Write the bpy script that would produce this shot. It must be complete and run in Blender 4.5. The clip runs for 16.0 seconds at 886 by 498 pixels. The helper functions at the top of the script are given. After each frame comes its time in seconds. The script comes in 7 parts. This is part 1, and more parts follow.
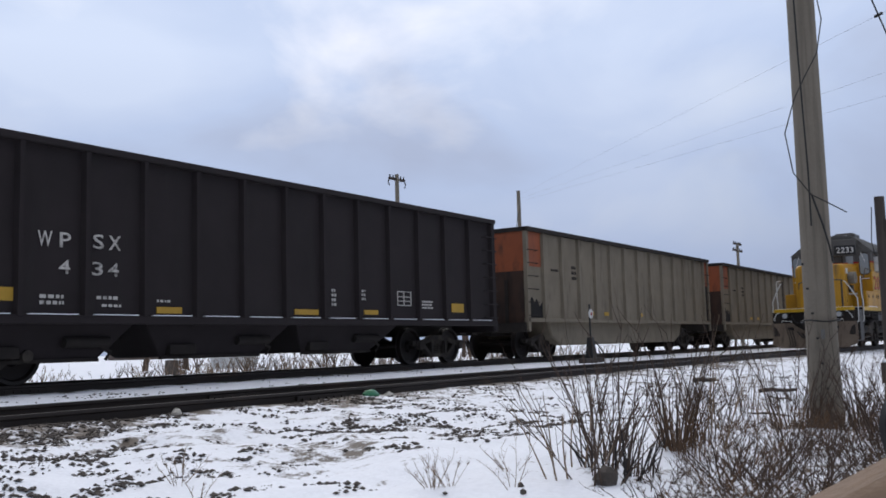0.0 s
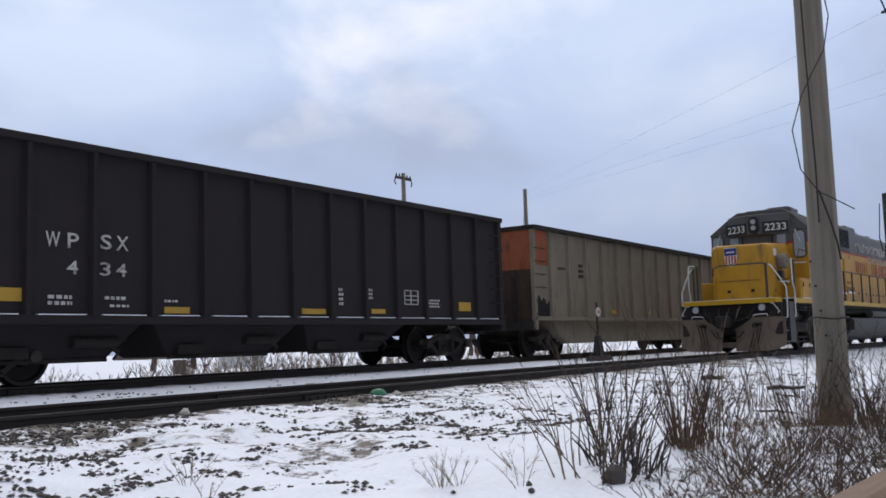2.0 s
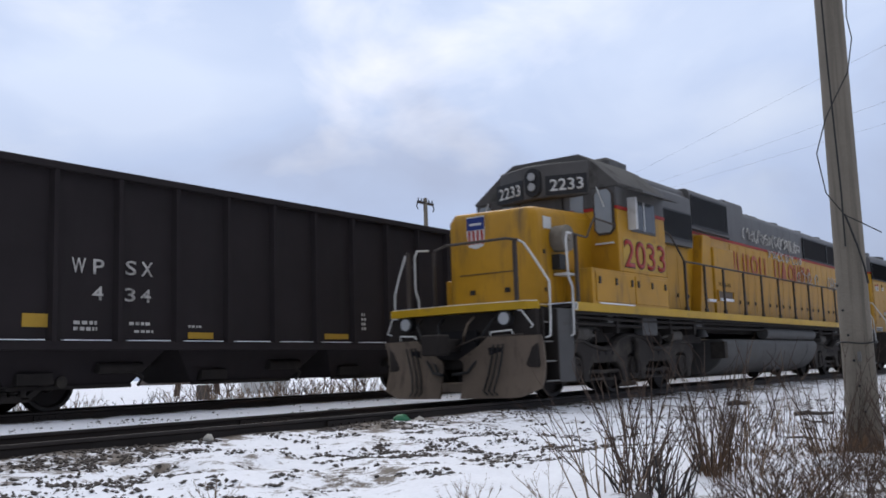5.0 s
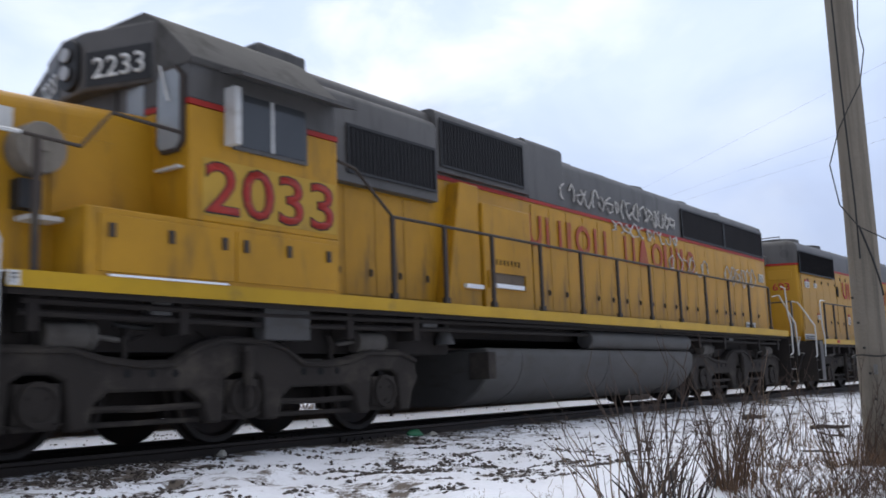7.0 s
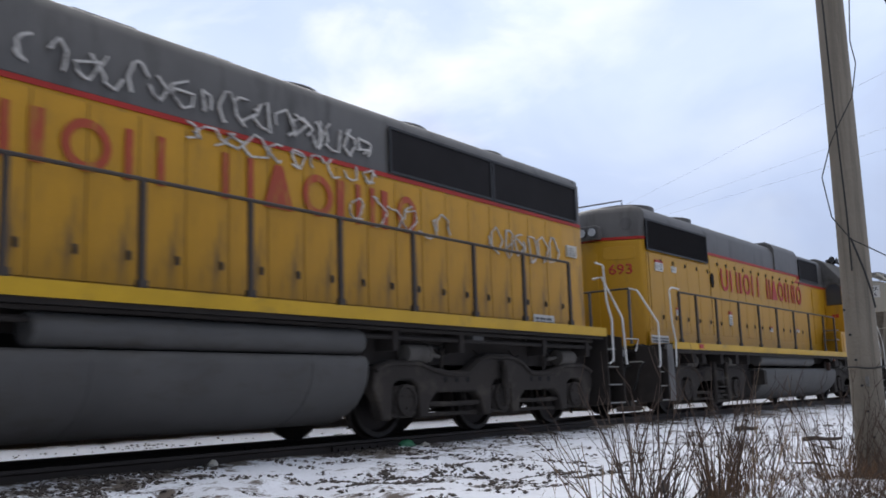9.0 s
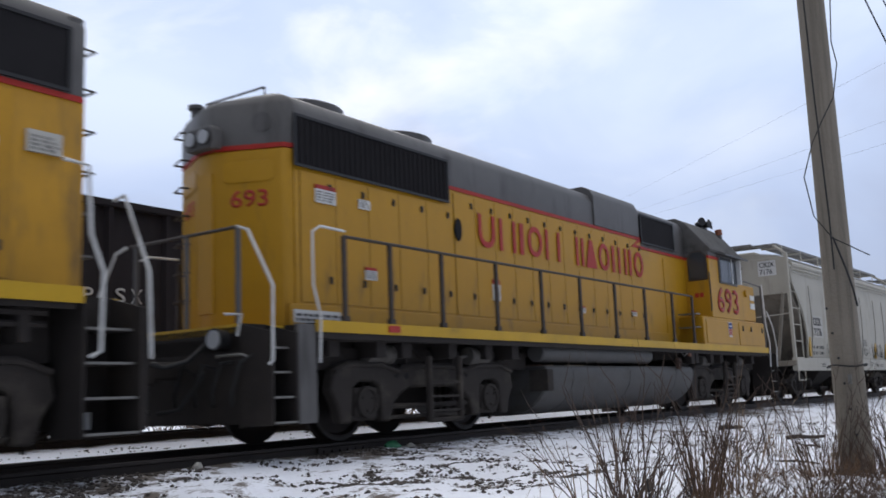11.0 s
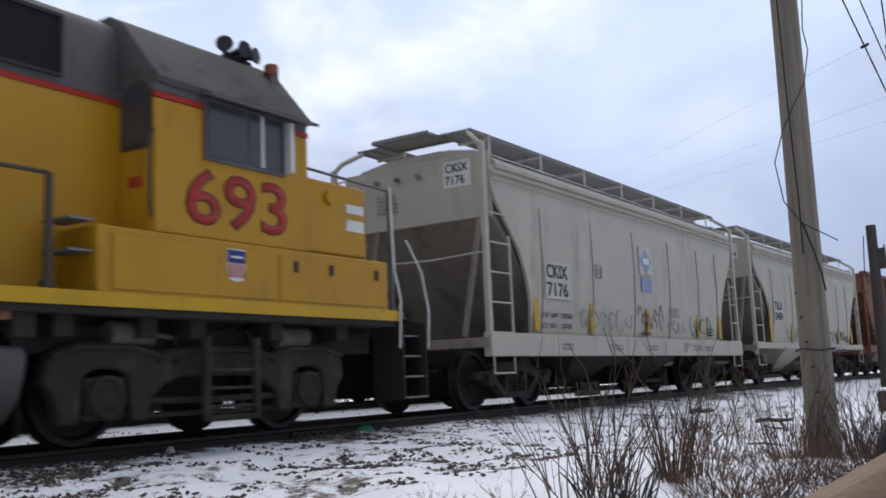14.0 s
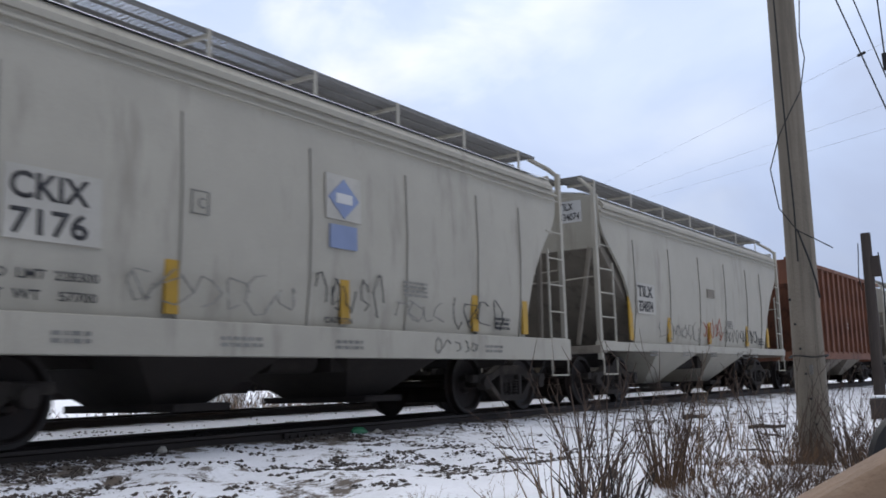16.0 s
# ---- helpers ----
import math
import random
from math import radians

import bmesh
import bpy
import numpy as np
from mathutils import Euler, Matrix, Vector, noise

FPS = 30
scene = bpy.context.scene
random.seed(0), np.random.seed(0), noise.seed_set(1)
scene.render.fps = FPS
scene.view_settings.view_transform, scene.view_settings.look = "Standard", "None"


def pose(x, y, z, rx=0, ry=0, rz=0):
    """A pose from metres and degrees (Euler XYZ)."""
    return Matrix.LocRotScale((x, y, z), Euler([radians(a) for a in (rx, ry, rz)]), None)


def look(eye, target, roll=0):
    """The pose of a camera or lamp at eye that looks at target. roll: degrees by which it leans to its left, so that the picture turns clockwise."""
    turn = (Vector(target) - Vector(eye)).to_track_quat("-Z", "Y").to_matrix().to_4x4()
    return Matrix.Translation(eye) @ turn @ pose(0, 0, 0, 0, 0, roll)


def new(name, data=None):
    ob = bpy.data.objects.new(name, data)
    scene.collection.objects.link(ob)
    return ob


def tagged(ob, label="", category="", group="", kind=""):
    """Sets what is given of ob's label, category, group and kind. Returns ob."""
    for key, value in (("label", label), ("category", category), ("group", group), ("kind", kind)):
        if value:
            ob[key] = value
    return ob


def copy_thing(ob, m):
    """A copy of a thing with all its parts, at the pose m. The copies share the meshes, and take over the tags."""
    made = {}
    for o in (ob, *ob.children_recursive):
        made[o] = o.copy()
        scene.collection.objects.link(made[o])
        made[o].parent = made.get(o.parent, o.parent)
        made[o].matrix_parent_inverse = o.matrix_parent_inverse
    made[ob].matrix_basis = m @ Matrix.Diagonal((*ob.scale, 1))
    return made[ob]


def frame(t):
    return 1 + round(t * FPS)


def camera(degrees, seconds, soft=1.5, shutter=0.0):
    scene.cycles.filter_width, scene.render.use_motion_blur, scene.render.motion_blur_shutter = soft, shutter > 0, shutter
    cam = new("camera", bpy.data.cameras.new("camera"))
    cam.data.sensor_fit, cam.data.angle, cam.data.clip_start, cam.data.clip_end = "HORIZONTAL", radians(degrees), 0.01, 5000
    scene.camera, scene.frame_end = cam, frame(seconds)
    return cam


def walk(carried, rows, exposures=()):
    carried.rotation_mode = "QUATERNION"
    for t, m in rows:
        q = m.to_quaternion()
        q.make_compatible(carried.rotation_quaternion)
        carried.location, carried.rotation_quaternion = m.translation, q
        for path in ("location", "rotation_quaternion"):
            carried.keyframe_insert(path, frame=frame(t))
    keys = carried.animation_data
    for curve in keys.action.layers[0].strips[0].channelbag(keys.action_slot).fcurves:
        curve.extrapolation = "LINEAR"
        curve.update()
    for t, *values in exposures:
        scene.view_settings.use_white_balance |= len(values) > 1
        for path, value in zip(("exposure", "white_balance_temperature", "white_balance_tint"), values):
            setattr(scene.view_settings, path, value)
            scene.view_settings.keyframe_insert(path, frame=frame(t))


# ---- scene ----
cam = camera(50.14, 16.0, soft=1.7, shutter=0.4)
EYE = (0.0, 0.0, 0.49)
# seconds, yaw, pitch, roll, share of the small sideways drift
VIEW = [
        (0.0, -56.33, 5.87, 1.59, 0.45), (0.5, -56.55, 5.99, 1.84, 0.43), (1.0, -56.66, 5.80, 2.06, 0.42),
        (1.5, -56.27, 5.71, 1.98, 0.40), (2.0, -55.90, 5.80, 1.82, 0.33), (2.5, -55.39, 6.02, 1.79, 0.25),
        (3.0, -55.07, 6.30, 1.60, 0.17), (3.5, -54.93, 6.62, 1.98, 0.10), (5.8, -54.32, 7.64, 1.80, 0.01),
        (6.0, -54.18, 7.71, 1.94, 0.00), (6.5, -53.98, 8.04, 2.23, 0.00), (7.0, -53.77, 8.23, 2.12, 0.00),
        (7.5, -53.53, 8.49, 2.22, 0.00), (8.0, -53.71, 8.63, 2.13, 0.00), (10.5, -54.92, 8.89, 2.06, 0.20),
        (11.0, -55.06, 8.87, 2.26, 0.30), (11.5, -55.33, 8.78, 2.03, 0.40), (12.0, -55.66, 8.77, 2.60, 0.50),
        (12.5, -55.96, 8.62, 2.36, 0.60), (13.0, -56.33, 8.39, 2.07, 0.70), (13.5, -56.53, 8.19, 2.27, 0.80),
        (14.0, -56.59, 7.93, 2.35, 0.90), (14.5, -56.81, 7.71, 2.37, 1.00), (15.0, -56.89, 7.73, 2.26, 1.00),
        (15.5, -56.81, 7.92, 2.21, 1.00), (16.0, -56.96, 8.08, 1.69, 1.00),
        ]


def eye_pose(t, yaw, pitch, roll, k):
    a = radians(yaw)
    return pose(EYE[0] + 0.02 * k * math.cos(a), EYE[1] + 0.02 * k * math.sin(a), EYE[2] - 0.02 * k, 90 + pitch, roll, yaw)


walk(cam, [(r[0], eye_pose(*r)) for r in VIEW], exposures=[(0.0, 0.06), (3.5, 0.10), (6.0, 0.22), (7.0, 0.40), (7.6, 0.40), (8.2, 0.36), (10.3, 0.28), (16.0, 0.26)])

# ---- sky and light ----
SUN_UP, SUN_TURN = radians(34), radians(50)
world = bpy.data.worlds.new("overcast_sky")
scene.world = world
world.use_nodes = True
wn, wl = world.node_tree.nodes, world.node_tree.links
wn.clear()


def wnode(kind, **values):
    n = wn.new(kind)
    for key, value in values.items():
        n.inputs[key.replace("_", " ")].default_value = value
    return n


w_out, w_bg = wn.new("ShaderNodeOutputWorld"), wn.new("ShaderNodeBackground")
w_sky = wn.new("ShaderNodeTexSky")
w_sky.sky_type, w_sky.sun_disc, w_sky.sun_elevation, w_sky.sun_rotation = "NISHITA", False, SUN_UP, SUN_TURN
w_sky.air_density, w_sky.dust_density = 1.3, 2.0
w_dim = wn.new("ShaderNodeVectorMath")
w_dim.operation = "SCALE"
w_dim.inputs["Scale"].default_value = 0.1
w_co = wn.new("ShaderNodeTexCoord")
w_map = wn.new("ShaderNodeMapping")
w_map.inputs["Scale"].default_value = (1.0, 1.0, 1.9)
w_map.inputs["Location"].default_value = (1.15, 2.6, 0.7)
w_n1 = wnode("ShaderNodeTexNoise", Scale=3.1, Detail=6.0, Roughness=0.46, Distortion=0.35)
w_n2 = wnode("ShaderNodeTexNoise", Scale=4.6, Detail=6.0, Roughness=0.5, Distortion=0.4)
w_r1, w_r2 = wn.new("ShaderNodeValToRGB"), wn.new("ShaderNodeValToRGB")
w_r1.color_ramp.elements[0].position, w_r1.color_ramp.elements[0].color = 0.34, (0.455, 0.515, 0.68, 1)
w_r1.color_ramp.elements[1].position, w_r1.color_ramp.elements[1].color = 0.66, (0.655, 0.745, 0.94, 1)
w_gap = w_r1.color_ramp.elements.new(0.48)
w_gap.color = (0.535, 0.635, 0.86, 1)
w_r2.color_ramp.elements[0].position, w_r2.color_ramp.elements[0].color = 0.38, (0.82, 0.82, 0.82, 1)
w_r2.color_ramp.elements[1].position, w_r2.color_ramp.elements[1].color = 0.56, (1, 1, 1, 1)
w_mix = wn.new("ShaderNodeMix")
w_mix.data_type = "RGBA"
wl.new(w_co.outputs["Generated"], w_map.inputs["Vector"])
for n in (w_n1, w_n2):
    wl.new(w_map.outputs["Vector"], n.inputs["Vector"])
wl.new(w_n1.outputs["Fac"], w_r1.inputs["Fac"])
wl.new(w_n2.outputs["Fac"], w_r2.inputs["Fac"])
wl.new(w_sky.outputs["Color"], w_dim.inputs[0])
wl.new(w_r2.outputs["Color"], w_mix.inputs["Factor"])
wl.new(w_dim.outputs["Vector"], w_mix.inputs[6])
wl.new(w_r1.outputs["Color"], w_mix.inputs[7])
# bluer and darker towards the horizon
w_sep, w_low, w_mix2 = wn.new("ShaderNodeSeparateXYZ"), wn.new("ShaderNodeMapRange"), wn.new("ShaderNodeMix")
w_mix2.data_type = "RGBA"
wl.new(w_co.outputs["Generated"], w_sep.inputs[0])
wl.new(w_sep.outputs["Z"], w_low.inputs["Value"])
for key, value in (("From Min", 0.30), ("From Max", 0.05), ("To Min", 0.0), ("To Max", 0.85)):
    w_low.inputs[key].default_value = value
w_mix2.inputs[7].default_value = (0.335, 0.405, 0.585, 1)
wl.new(w_low.outputs["Result"], w_mix2.inputs["Factor"])
wl.new(w_mix.outputs[2], w_mix2.inputs[6])
# whiter overhead, where the cloud is thick and lit through
w_zen, w_mix3 = wn.new("ShaderNodeMapRange"), wn.new("ShaderNodeMix")
w_mix3.data_type = "RGBA"
for key, value in (("From Min", 0.45), ("From Max", 0.8), ("To Min", 0.0), ("To Max", 1.0)):
    w_zen.inputs[key].default_value = value
w_mix3.inputs[7].default_value = (0.655, 0.66, 0.70, 1)
wl.new(w_sep.outputs["Z"], w_zen.inputs["Value"])
wl.new(w_zen.outputs["Result"], w_mix3.inputs["Factor"])
wl.new(w_mix2.outputs[2], w_mix3.inputs[6])
wl.new(w_mix3.outputs[2], w_bg.inputs["Color"])
# the cloud deck is brighter round the hidden sun
w_dot, w_way = wn.new("ShaderNodeVectorMath"), wn.new("ShaderNodeMapRange")
w_dot.operation = "DOT_PRODUCT"
w_dot.inputs[1].default_value = (math.sin(SUN_TURN) * math.cos(SUN_UP), math.cos(SUN_TURN) * math.cos(SUN_UP), math.sin(SUN_UP))
wl.new(w_co.outputs["Generated"], w_dot.inputs[0])
w_way.inputs["From Min"].default_value, w_way.inputs["From Max"].default_value = -0.6, 0.9
w_way.inputs["To Min"].default_value, w_way.inputs["To Max"].default_value = 0.55, 1.0
wl.new(w_dot.outputs["Value"], w_way.inputs["Value"])
# and brightest overhead, as an even overcast is
w_top, w_all = wn.new("ShaderNodeMapRange"), wn.new("ShaderNodeMath")
w_all.operation = "MULTIPLY"
for key, value in (("From Min", 0.42), ("From Max", 1.0), ("To Min", 1.0), ("To Max", 1.75)):
    w_top.inputs[key].default_value = value
wl.new(w_sep.outputs["Z"], w_top.inputs["Value"])
wl.new(w_way.outputs["Result"], w_all.inputs[0])
wl.new(w_top.outputs["Result"], w_all.inputs[1])
wl.new(w_all.outputs[0], w_bg.inputs["Strength"])
wl.new(w_bg.outputs["Background"], w_out.inputs["Surface"])

sun = new("sun", bpy.data.lights.new("sun", "SUN"))
sun.data.energy, sun.data.angle, sun.data.color = 0.6, radians(30), (1.0, 0.95, 0.88)
sun.matrix_world = look((0, 0, 0), (-math.sin(SUN_TURN) * math.cos(SUN_UP), -math.cos(SUN_TURN) * math.cos(SUN_UP), -math.sin(SUN_UP)))


# ---- materials ----
def mat(name, col, rough=0.6, metal=0.0, var=0.18, scale=1.6, grain=60.0, bump=0.06, dirt=None, amount=0.0, streak=(1, 1, 1), spec=0.3):
    """A painted or worn surface: colour varied at two scales, with dirt in patches or streaks, grain and relief."""
    m = bpy.data.materials.new(name)
    m.use_nodes = True
    ns, ls = m.node_tree.nodes, m.node_tree.links
    b = ns["Principled BSDF"]
    b.inputs["Metallic"].default_value = metal
    b.inputs["Specular IOR Level"].default_value = spec
    co = ns.new("ShaderNodeTexCoord")

    def noise_tex(s, detail=5.0, vec=None, rough_=0.55):
        n = ns.new("ShaderNodeTexNoise")
        n.inputs["Scale"].default_value, n.inputs["Detail"].default_value, n.inputs["Roughness"].default_value = s, detail, rough_
        ls.new(vec or co.outputs["Object"], n.inputs["Vector"])
        return n.outputs["Fac"]

    def mixed(fac, a, c):
        n = ns.new("ShaderNodeMix")
        n.data_type = "RGBA"
        for socket, v in ((n.inputs["Factor"], fac), (n.inputs[6], a), (n.inputs[7], c)):
            if isinstance(v, (tuple, float, int)):
                socket.default_value = v
            else:
                ls.new(v, socket)
        return n.outputs[2]

    def ramp(fac, a, c):
        n = ns.new("ShaderNodeMapRange")
        n.inputs["From Min"].default_value, n.inputs["From Max"].default_value = a, c
        ls.new(fac, n.inputs["Value"])
        return n.outputs["Result"]

    dark = tuple(c * (1 - var) for c in col) + (1,)
    lite = tuple(min(1, c * (1 + var)) for c in col) + (1,)
    colour = mixed(ramp(noise_tex(scale), 0.3, 0.7), dark, lite)
    g = noise_tex(grain, 4.0)
    fine = mixed(ramp(g, 0.3, 0.7), tuple(c * 0.85 for c in col) + (1,), tuple(min(1, c * 1.12) for c in col) + (1,))
    colour = mixed(0.35, colour, fine)
    if dirt:
        mp = ns.new("ShaderNodeMapping")
        mp.inputs["Scale"].default_value = streak
        ls.new(co.outputs["Object"], mp.inputs["Vector"])
        d = ramp(noise_tex(2.2, 7.0, mp.outputs["Vector"], 0.62), 0.66 - 0.35 * amount, 0.86 - 0.25 * amount)
        colour = mixed(d, colour, tuple(dirt) + (1,))
    ls.new(colour, b.inputs["Base Color"])
    rr = ns.new("ShaderNodeMapRange")
    rr.inputs["To Min"].default_value, rr.inputs["To Max"].default_value = max(0.02, rough - 0.1), min(1, rough + 0.12)
    ls.new(g, rr.inputs["Value"])
    ls.new(rr.outputs["Result"], b.inputs["Roughness"])
    if bump:
        bp = ns.new("ShaderNodeBump")
        bp.inputs["Strength"].default_value, bp.inputs["Distance"].default_value = min(1, bump * 4), 0.01
        ls.new(g, bp.inputs["Height"])
        ls.new(bp.outputs["Normal"], b.inputs["Normal"])
    return m


YELLOW = mat("loco_yellow", (0.40, 0.205, 0.011), 0.45, dirt=(0.130, 0.078, 0.026), amount=0.36, streak=(1.8, 1.8, 0.4), bump=0.02)
CLEANYEL = mat("fresh_yellow", (0.380, 0.198, 0.009), 0.42, var=0.10, dirt=(0.20, 0.115, 0.025), amount=0.26, streak=(1.6, 1.6, 0.5), bump=0.02)
STRIPE = mat("sill_yellow", (0.446, 0.267, 0.009), 0.45, dirt=(0.186, 0.124, 0.031), amount=0.2, bump=0.02)
GREY = mat("loco_grey", (0.088, 0.084, 0.081), 0.5, dirt=(0.036, 0.033, 0.030), amount=0.4, streak=(1.5, 1.5, 0.3), bump=0.02)
RED = mat("stripe_red", (0.310, 0.019, 0.012), 0.5, dirt=(0.279, 0.124, 0.019), amount=0.12, bump=0.0)
SCREEN = mat("screen_black", (0.021, 0.020, 0.021), 0.8, bump=0.02, spec=0.05)
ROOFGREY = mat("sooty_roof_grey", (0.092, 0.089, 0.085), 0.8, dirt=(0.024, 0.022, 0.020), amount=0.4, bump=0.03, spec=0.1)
# Sky light through and off the cab glass is put into its colour.
PALEGLASS = mat("sky_tinted_glass", (0.24, 0.26, 0.275), 0.1, spec=0.5, bump=0.0, var=0.1)
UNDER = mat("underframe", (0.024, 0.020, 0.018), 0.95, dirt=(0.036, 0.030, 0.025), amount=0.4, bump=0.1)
TRUCK = mat("truck_grime", (0.029, 0.0245, 0.0215), 0.95, dirt=(0.080, 0.068, 0.055), amount=0.4, bump=0.1)
GRIME = mat("grey_road_dust", (0.085, 0.078, 0.070), 0.9, dirt=(0.045, 0.038, 0.032), amount=0.4, bump=0.06)
TANK = mat("tank_grey", (0.066, 0.064, 0.062), 0.6, dirt=(0.047, 0.041, 0.034), amount=0.4, streak=(1, 1, 2.5), bump=0.03)
STEELW = mat("wheel_steel", (0.017, 0.013, 0.012), 0.6, 0.3, dirt=(0.033, 0.018, 0.011), amount=0.4)
TREAD = mat("worn_tread", (0.032, 0.029, 0.027), 0.6, 0.3, bump=0.02)
PLOUGH = mat("plough_brown", (0.135, 0.104, 0.078), 0.75, dirt=(0.045, 0.036, 0.03), amount=0.4, streak=(2, 2, 0.5), bump=0.06)
RAILING = mat("handrail_paint", (0.046, 0.036, 0.030), 0.6, dirt=(0.075, 0.060, 0.040), amount=0.3, bump=0.02)
RUSTLENS = mat("orange_lens", (0.19, 0.065, 0.035), 0.4, dirt=(0.10, 0.06, 0.045), amount=0.3, bump=0.0)
WHITEP = mat("white_paint", (0.544, 0.544, 0.528), 0.5, dirt=(0.240, 0.216, 0.176), amount=0.2, bump=0.02)
GLASS = mat("dark_glass", (0.04, 0.044, 0.048), 0.08, spec=0.5, bump=0.0, var=0.05)
LAMP = mat("lamp_glass", (0.36, 0.37, 0.38), 0.1, bump=0.0, var=0.05)
LIT = mat("lit_lamp", (0.8, 0.78, 0.7), 0.3, bump=0.0)
LIT.node_tree.nodes["Principled BSDF"].inputs["Emission Color"].default_value = (1.0, 0.93, 0.8, 1)
LIT.node_tree.nodes["Principled BSDF"].inputs["Emission Strength"].default_value = 4.0
BLACKP = mat("black_paint", (0.020, 0.020, 0.021), 0.5, bump=0.02)
PALEBLUE = mat("faded_blue", (0.20, 0.25, 0.39), 0.6, dirt=(0.25, 0.26, 0.27), amount=0.35, bump=0.0)
PANEL = mat("clean_panel", (0.405, 0.388, 0.345), 0.55, dirt=(0.33, 0.31, 0.27), amount=0.35, bump=0.0)
SEAM = mat("seam_grey", (0.21, 0.20, 0.175), 0.7, bump=0.0)
BLUE = mat("emblem_blue", (0.015, 0.032, 0.15), 0.5, bump=0.0)
PATCHY = mat("patch_yellow", (0.409, 0.248, 0.031), 0.5, dirt=(0.248, 0.149, 0.037), amount=0.3, bump=0.0)
HOPPER = mat("hopper_grey_white", (0.368, 0.347, 0.292), 0.55, var=0.08, dirt=(0.216, 0.198, 0.162), amount=0.3, streak=(1.3, 1.3, 0.25), bump=0.02)
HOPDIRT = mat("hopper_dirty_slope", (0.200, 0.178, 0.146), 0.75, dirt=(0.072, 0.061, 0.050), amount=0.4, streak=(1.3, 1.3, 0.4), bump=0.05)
GRATE = mat("galvanised_grating", (0.180, 0.174, 0.162), 0.55, 0.5, bump=0.03)
BROWNC = mat("oxide_brown", (0.165, 0.070, 0.042), 0.7, dirt=(0.052, 0.026, 0.019), amount=0.4, streak=(2, 2, 0.3), bump=0.05)
COALC = mat("coal_car_black", (0.0205, 0.0158, 0.0168), 0.85, dirt=(0.022, 0.020, 0.019), amount=0.35, streak=(2, 2, 0.3), bump=0.05)
TANC = mat("coal_car_tan", (0.185, 0.158, 0.118), 0.85, dirt=(0.074, 0.062, 0.048), amount=0.35, streak=(2, 2, 0.4), bump=0.05)
ORANGE = mat("faded_orange", (0.260, 0.071, 0.028), 0.6, dirt=(0.062, 0.028, 0.019), amount=0.45, streak=(1.5, 1.5, 0.6), bump=0.04)
SOOTY = mat("sooty_orange", (0.05, 0.028, 0.02), 0.85, dirt=(0.016, 0.014, 0.014), amount=0.6, streak=(1.5, 1.5, 0.5), bump=0.05)
SOOT = mat("coal_soot", (0.012, 0.011, 0.011), 0.9, bump=0.05)
SNOWP = mat("packed_snow", (0.80, 0.82, 0.86), 0.6, var=0.06, bump=0.08)
RAIL = mat("rail_rust", (0.031, 0.025, 0.022), 0.6, 0.2, dirt=(0.060, 0.036, 0.024), amount=0.35, streak=(0.4, 3, 3))
WOOD = mat("weathered_pole", (0.196, 0.172, 0.138), 0.9, dirt=(0.111, 0.097, 0.078), amount=0.45, streak=(7, 7, 0.25), bump=0.2, grain=35)
DARKWOOD = mat("creosoted_wood", (0.055, 0.045, 0.04), 0.9, dirt=(0.10, 0.085, 0.07), amount=0.3, streak=(6, 6, 0.3), bump=0.2)
TWIG = mat("dry_twig", (0.080, 0.056, 0.043), 0.9, var=0.35, bump=0.0)
STALK = mat("pale_stalk", (0.220, 0.160, 0.110), 0.9, var=0.3, bump=0.0)
DEADGRASS = mat("dead_grass", (0.150, 0.092, 0.054), 0.9, var=0.35, bump=0.0)
CHAR = mat("blackened_stub", (0.028, 0.025, 0.024), 0.9, bump=0.1)
CABLE = mat("black_cable", (0.018, 0.018, 0.018), 0.6, bump=0.0)
TIMBER = mat("brown_timber", (0.216, 0.148, 0.100), 0.8, dirt=(0.160, 0.104, 0.068), amount=0.4, streak=(1, 12, 12), bump=0.1)
STONE = mat("ballast_stone", (0.082, 0.070, 0.062), 0.9, var=0.4, scale=6, bump=0.2)
BRICKW = mat("brown_wall", (0.125, 0.100, 0.085), 0.85, dirt=(0.12, 0.075, 0.06), amount=0.3)
INK = mat("black_lettering", (0.03, 0.03, 0.032), 0.6, var=0.3, dirt=(0.3, 0.29, 0.26), amount=0.12)
PALEINK = mat("white_lettering", (0.50, 0.48, 0.45), 0.7, var=0.15, dirt=(0.06, 0.055, 0.055), amount=0.42, streak=(3, 3, 3))
SPRAY = mat("spray_grey", (0.20, 0.195, 0.18), 0.7, var=0.3, dirt=(0.45, 0.44, 0.40), amount=0.35, streak=(3, 3, 3), bump=0)
REDINK = mat("red_numerals", (0.312, 0.023, 0.016), 0.5, dirt=(0.273, 0.130, 0.039), amount=0.2, streak=(4, 4, 4), bump=0)
FADEINK = mat("faded_red", (0.299, 0.049, 0.019), 0.5, dirt=(0.325, 0.182, 0.019), amount=0.45, streak=(4, 4, 1), bump=0)


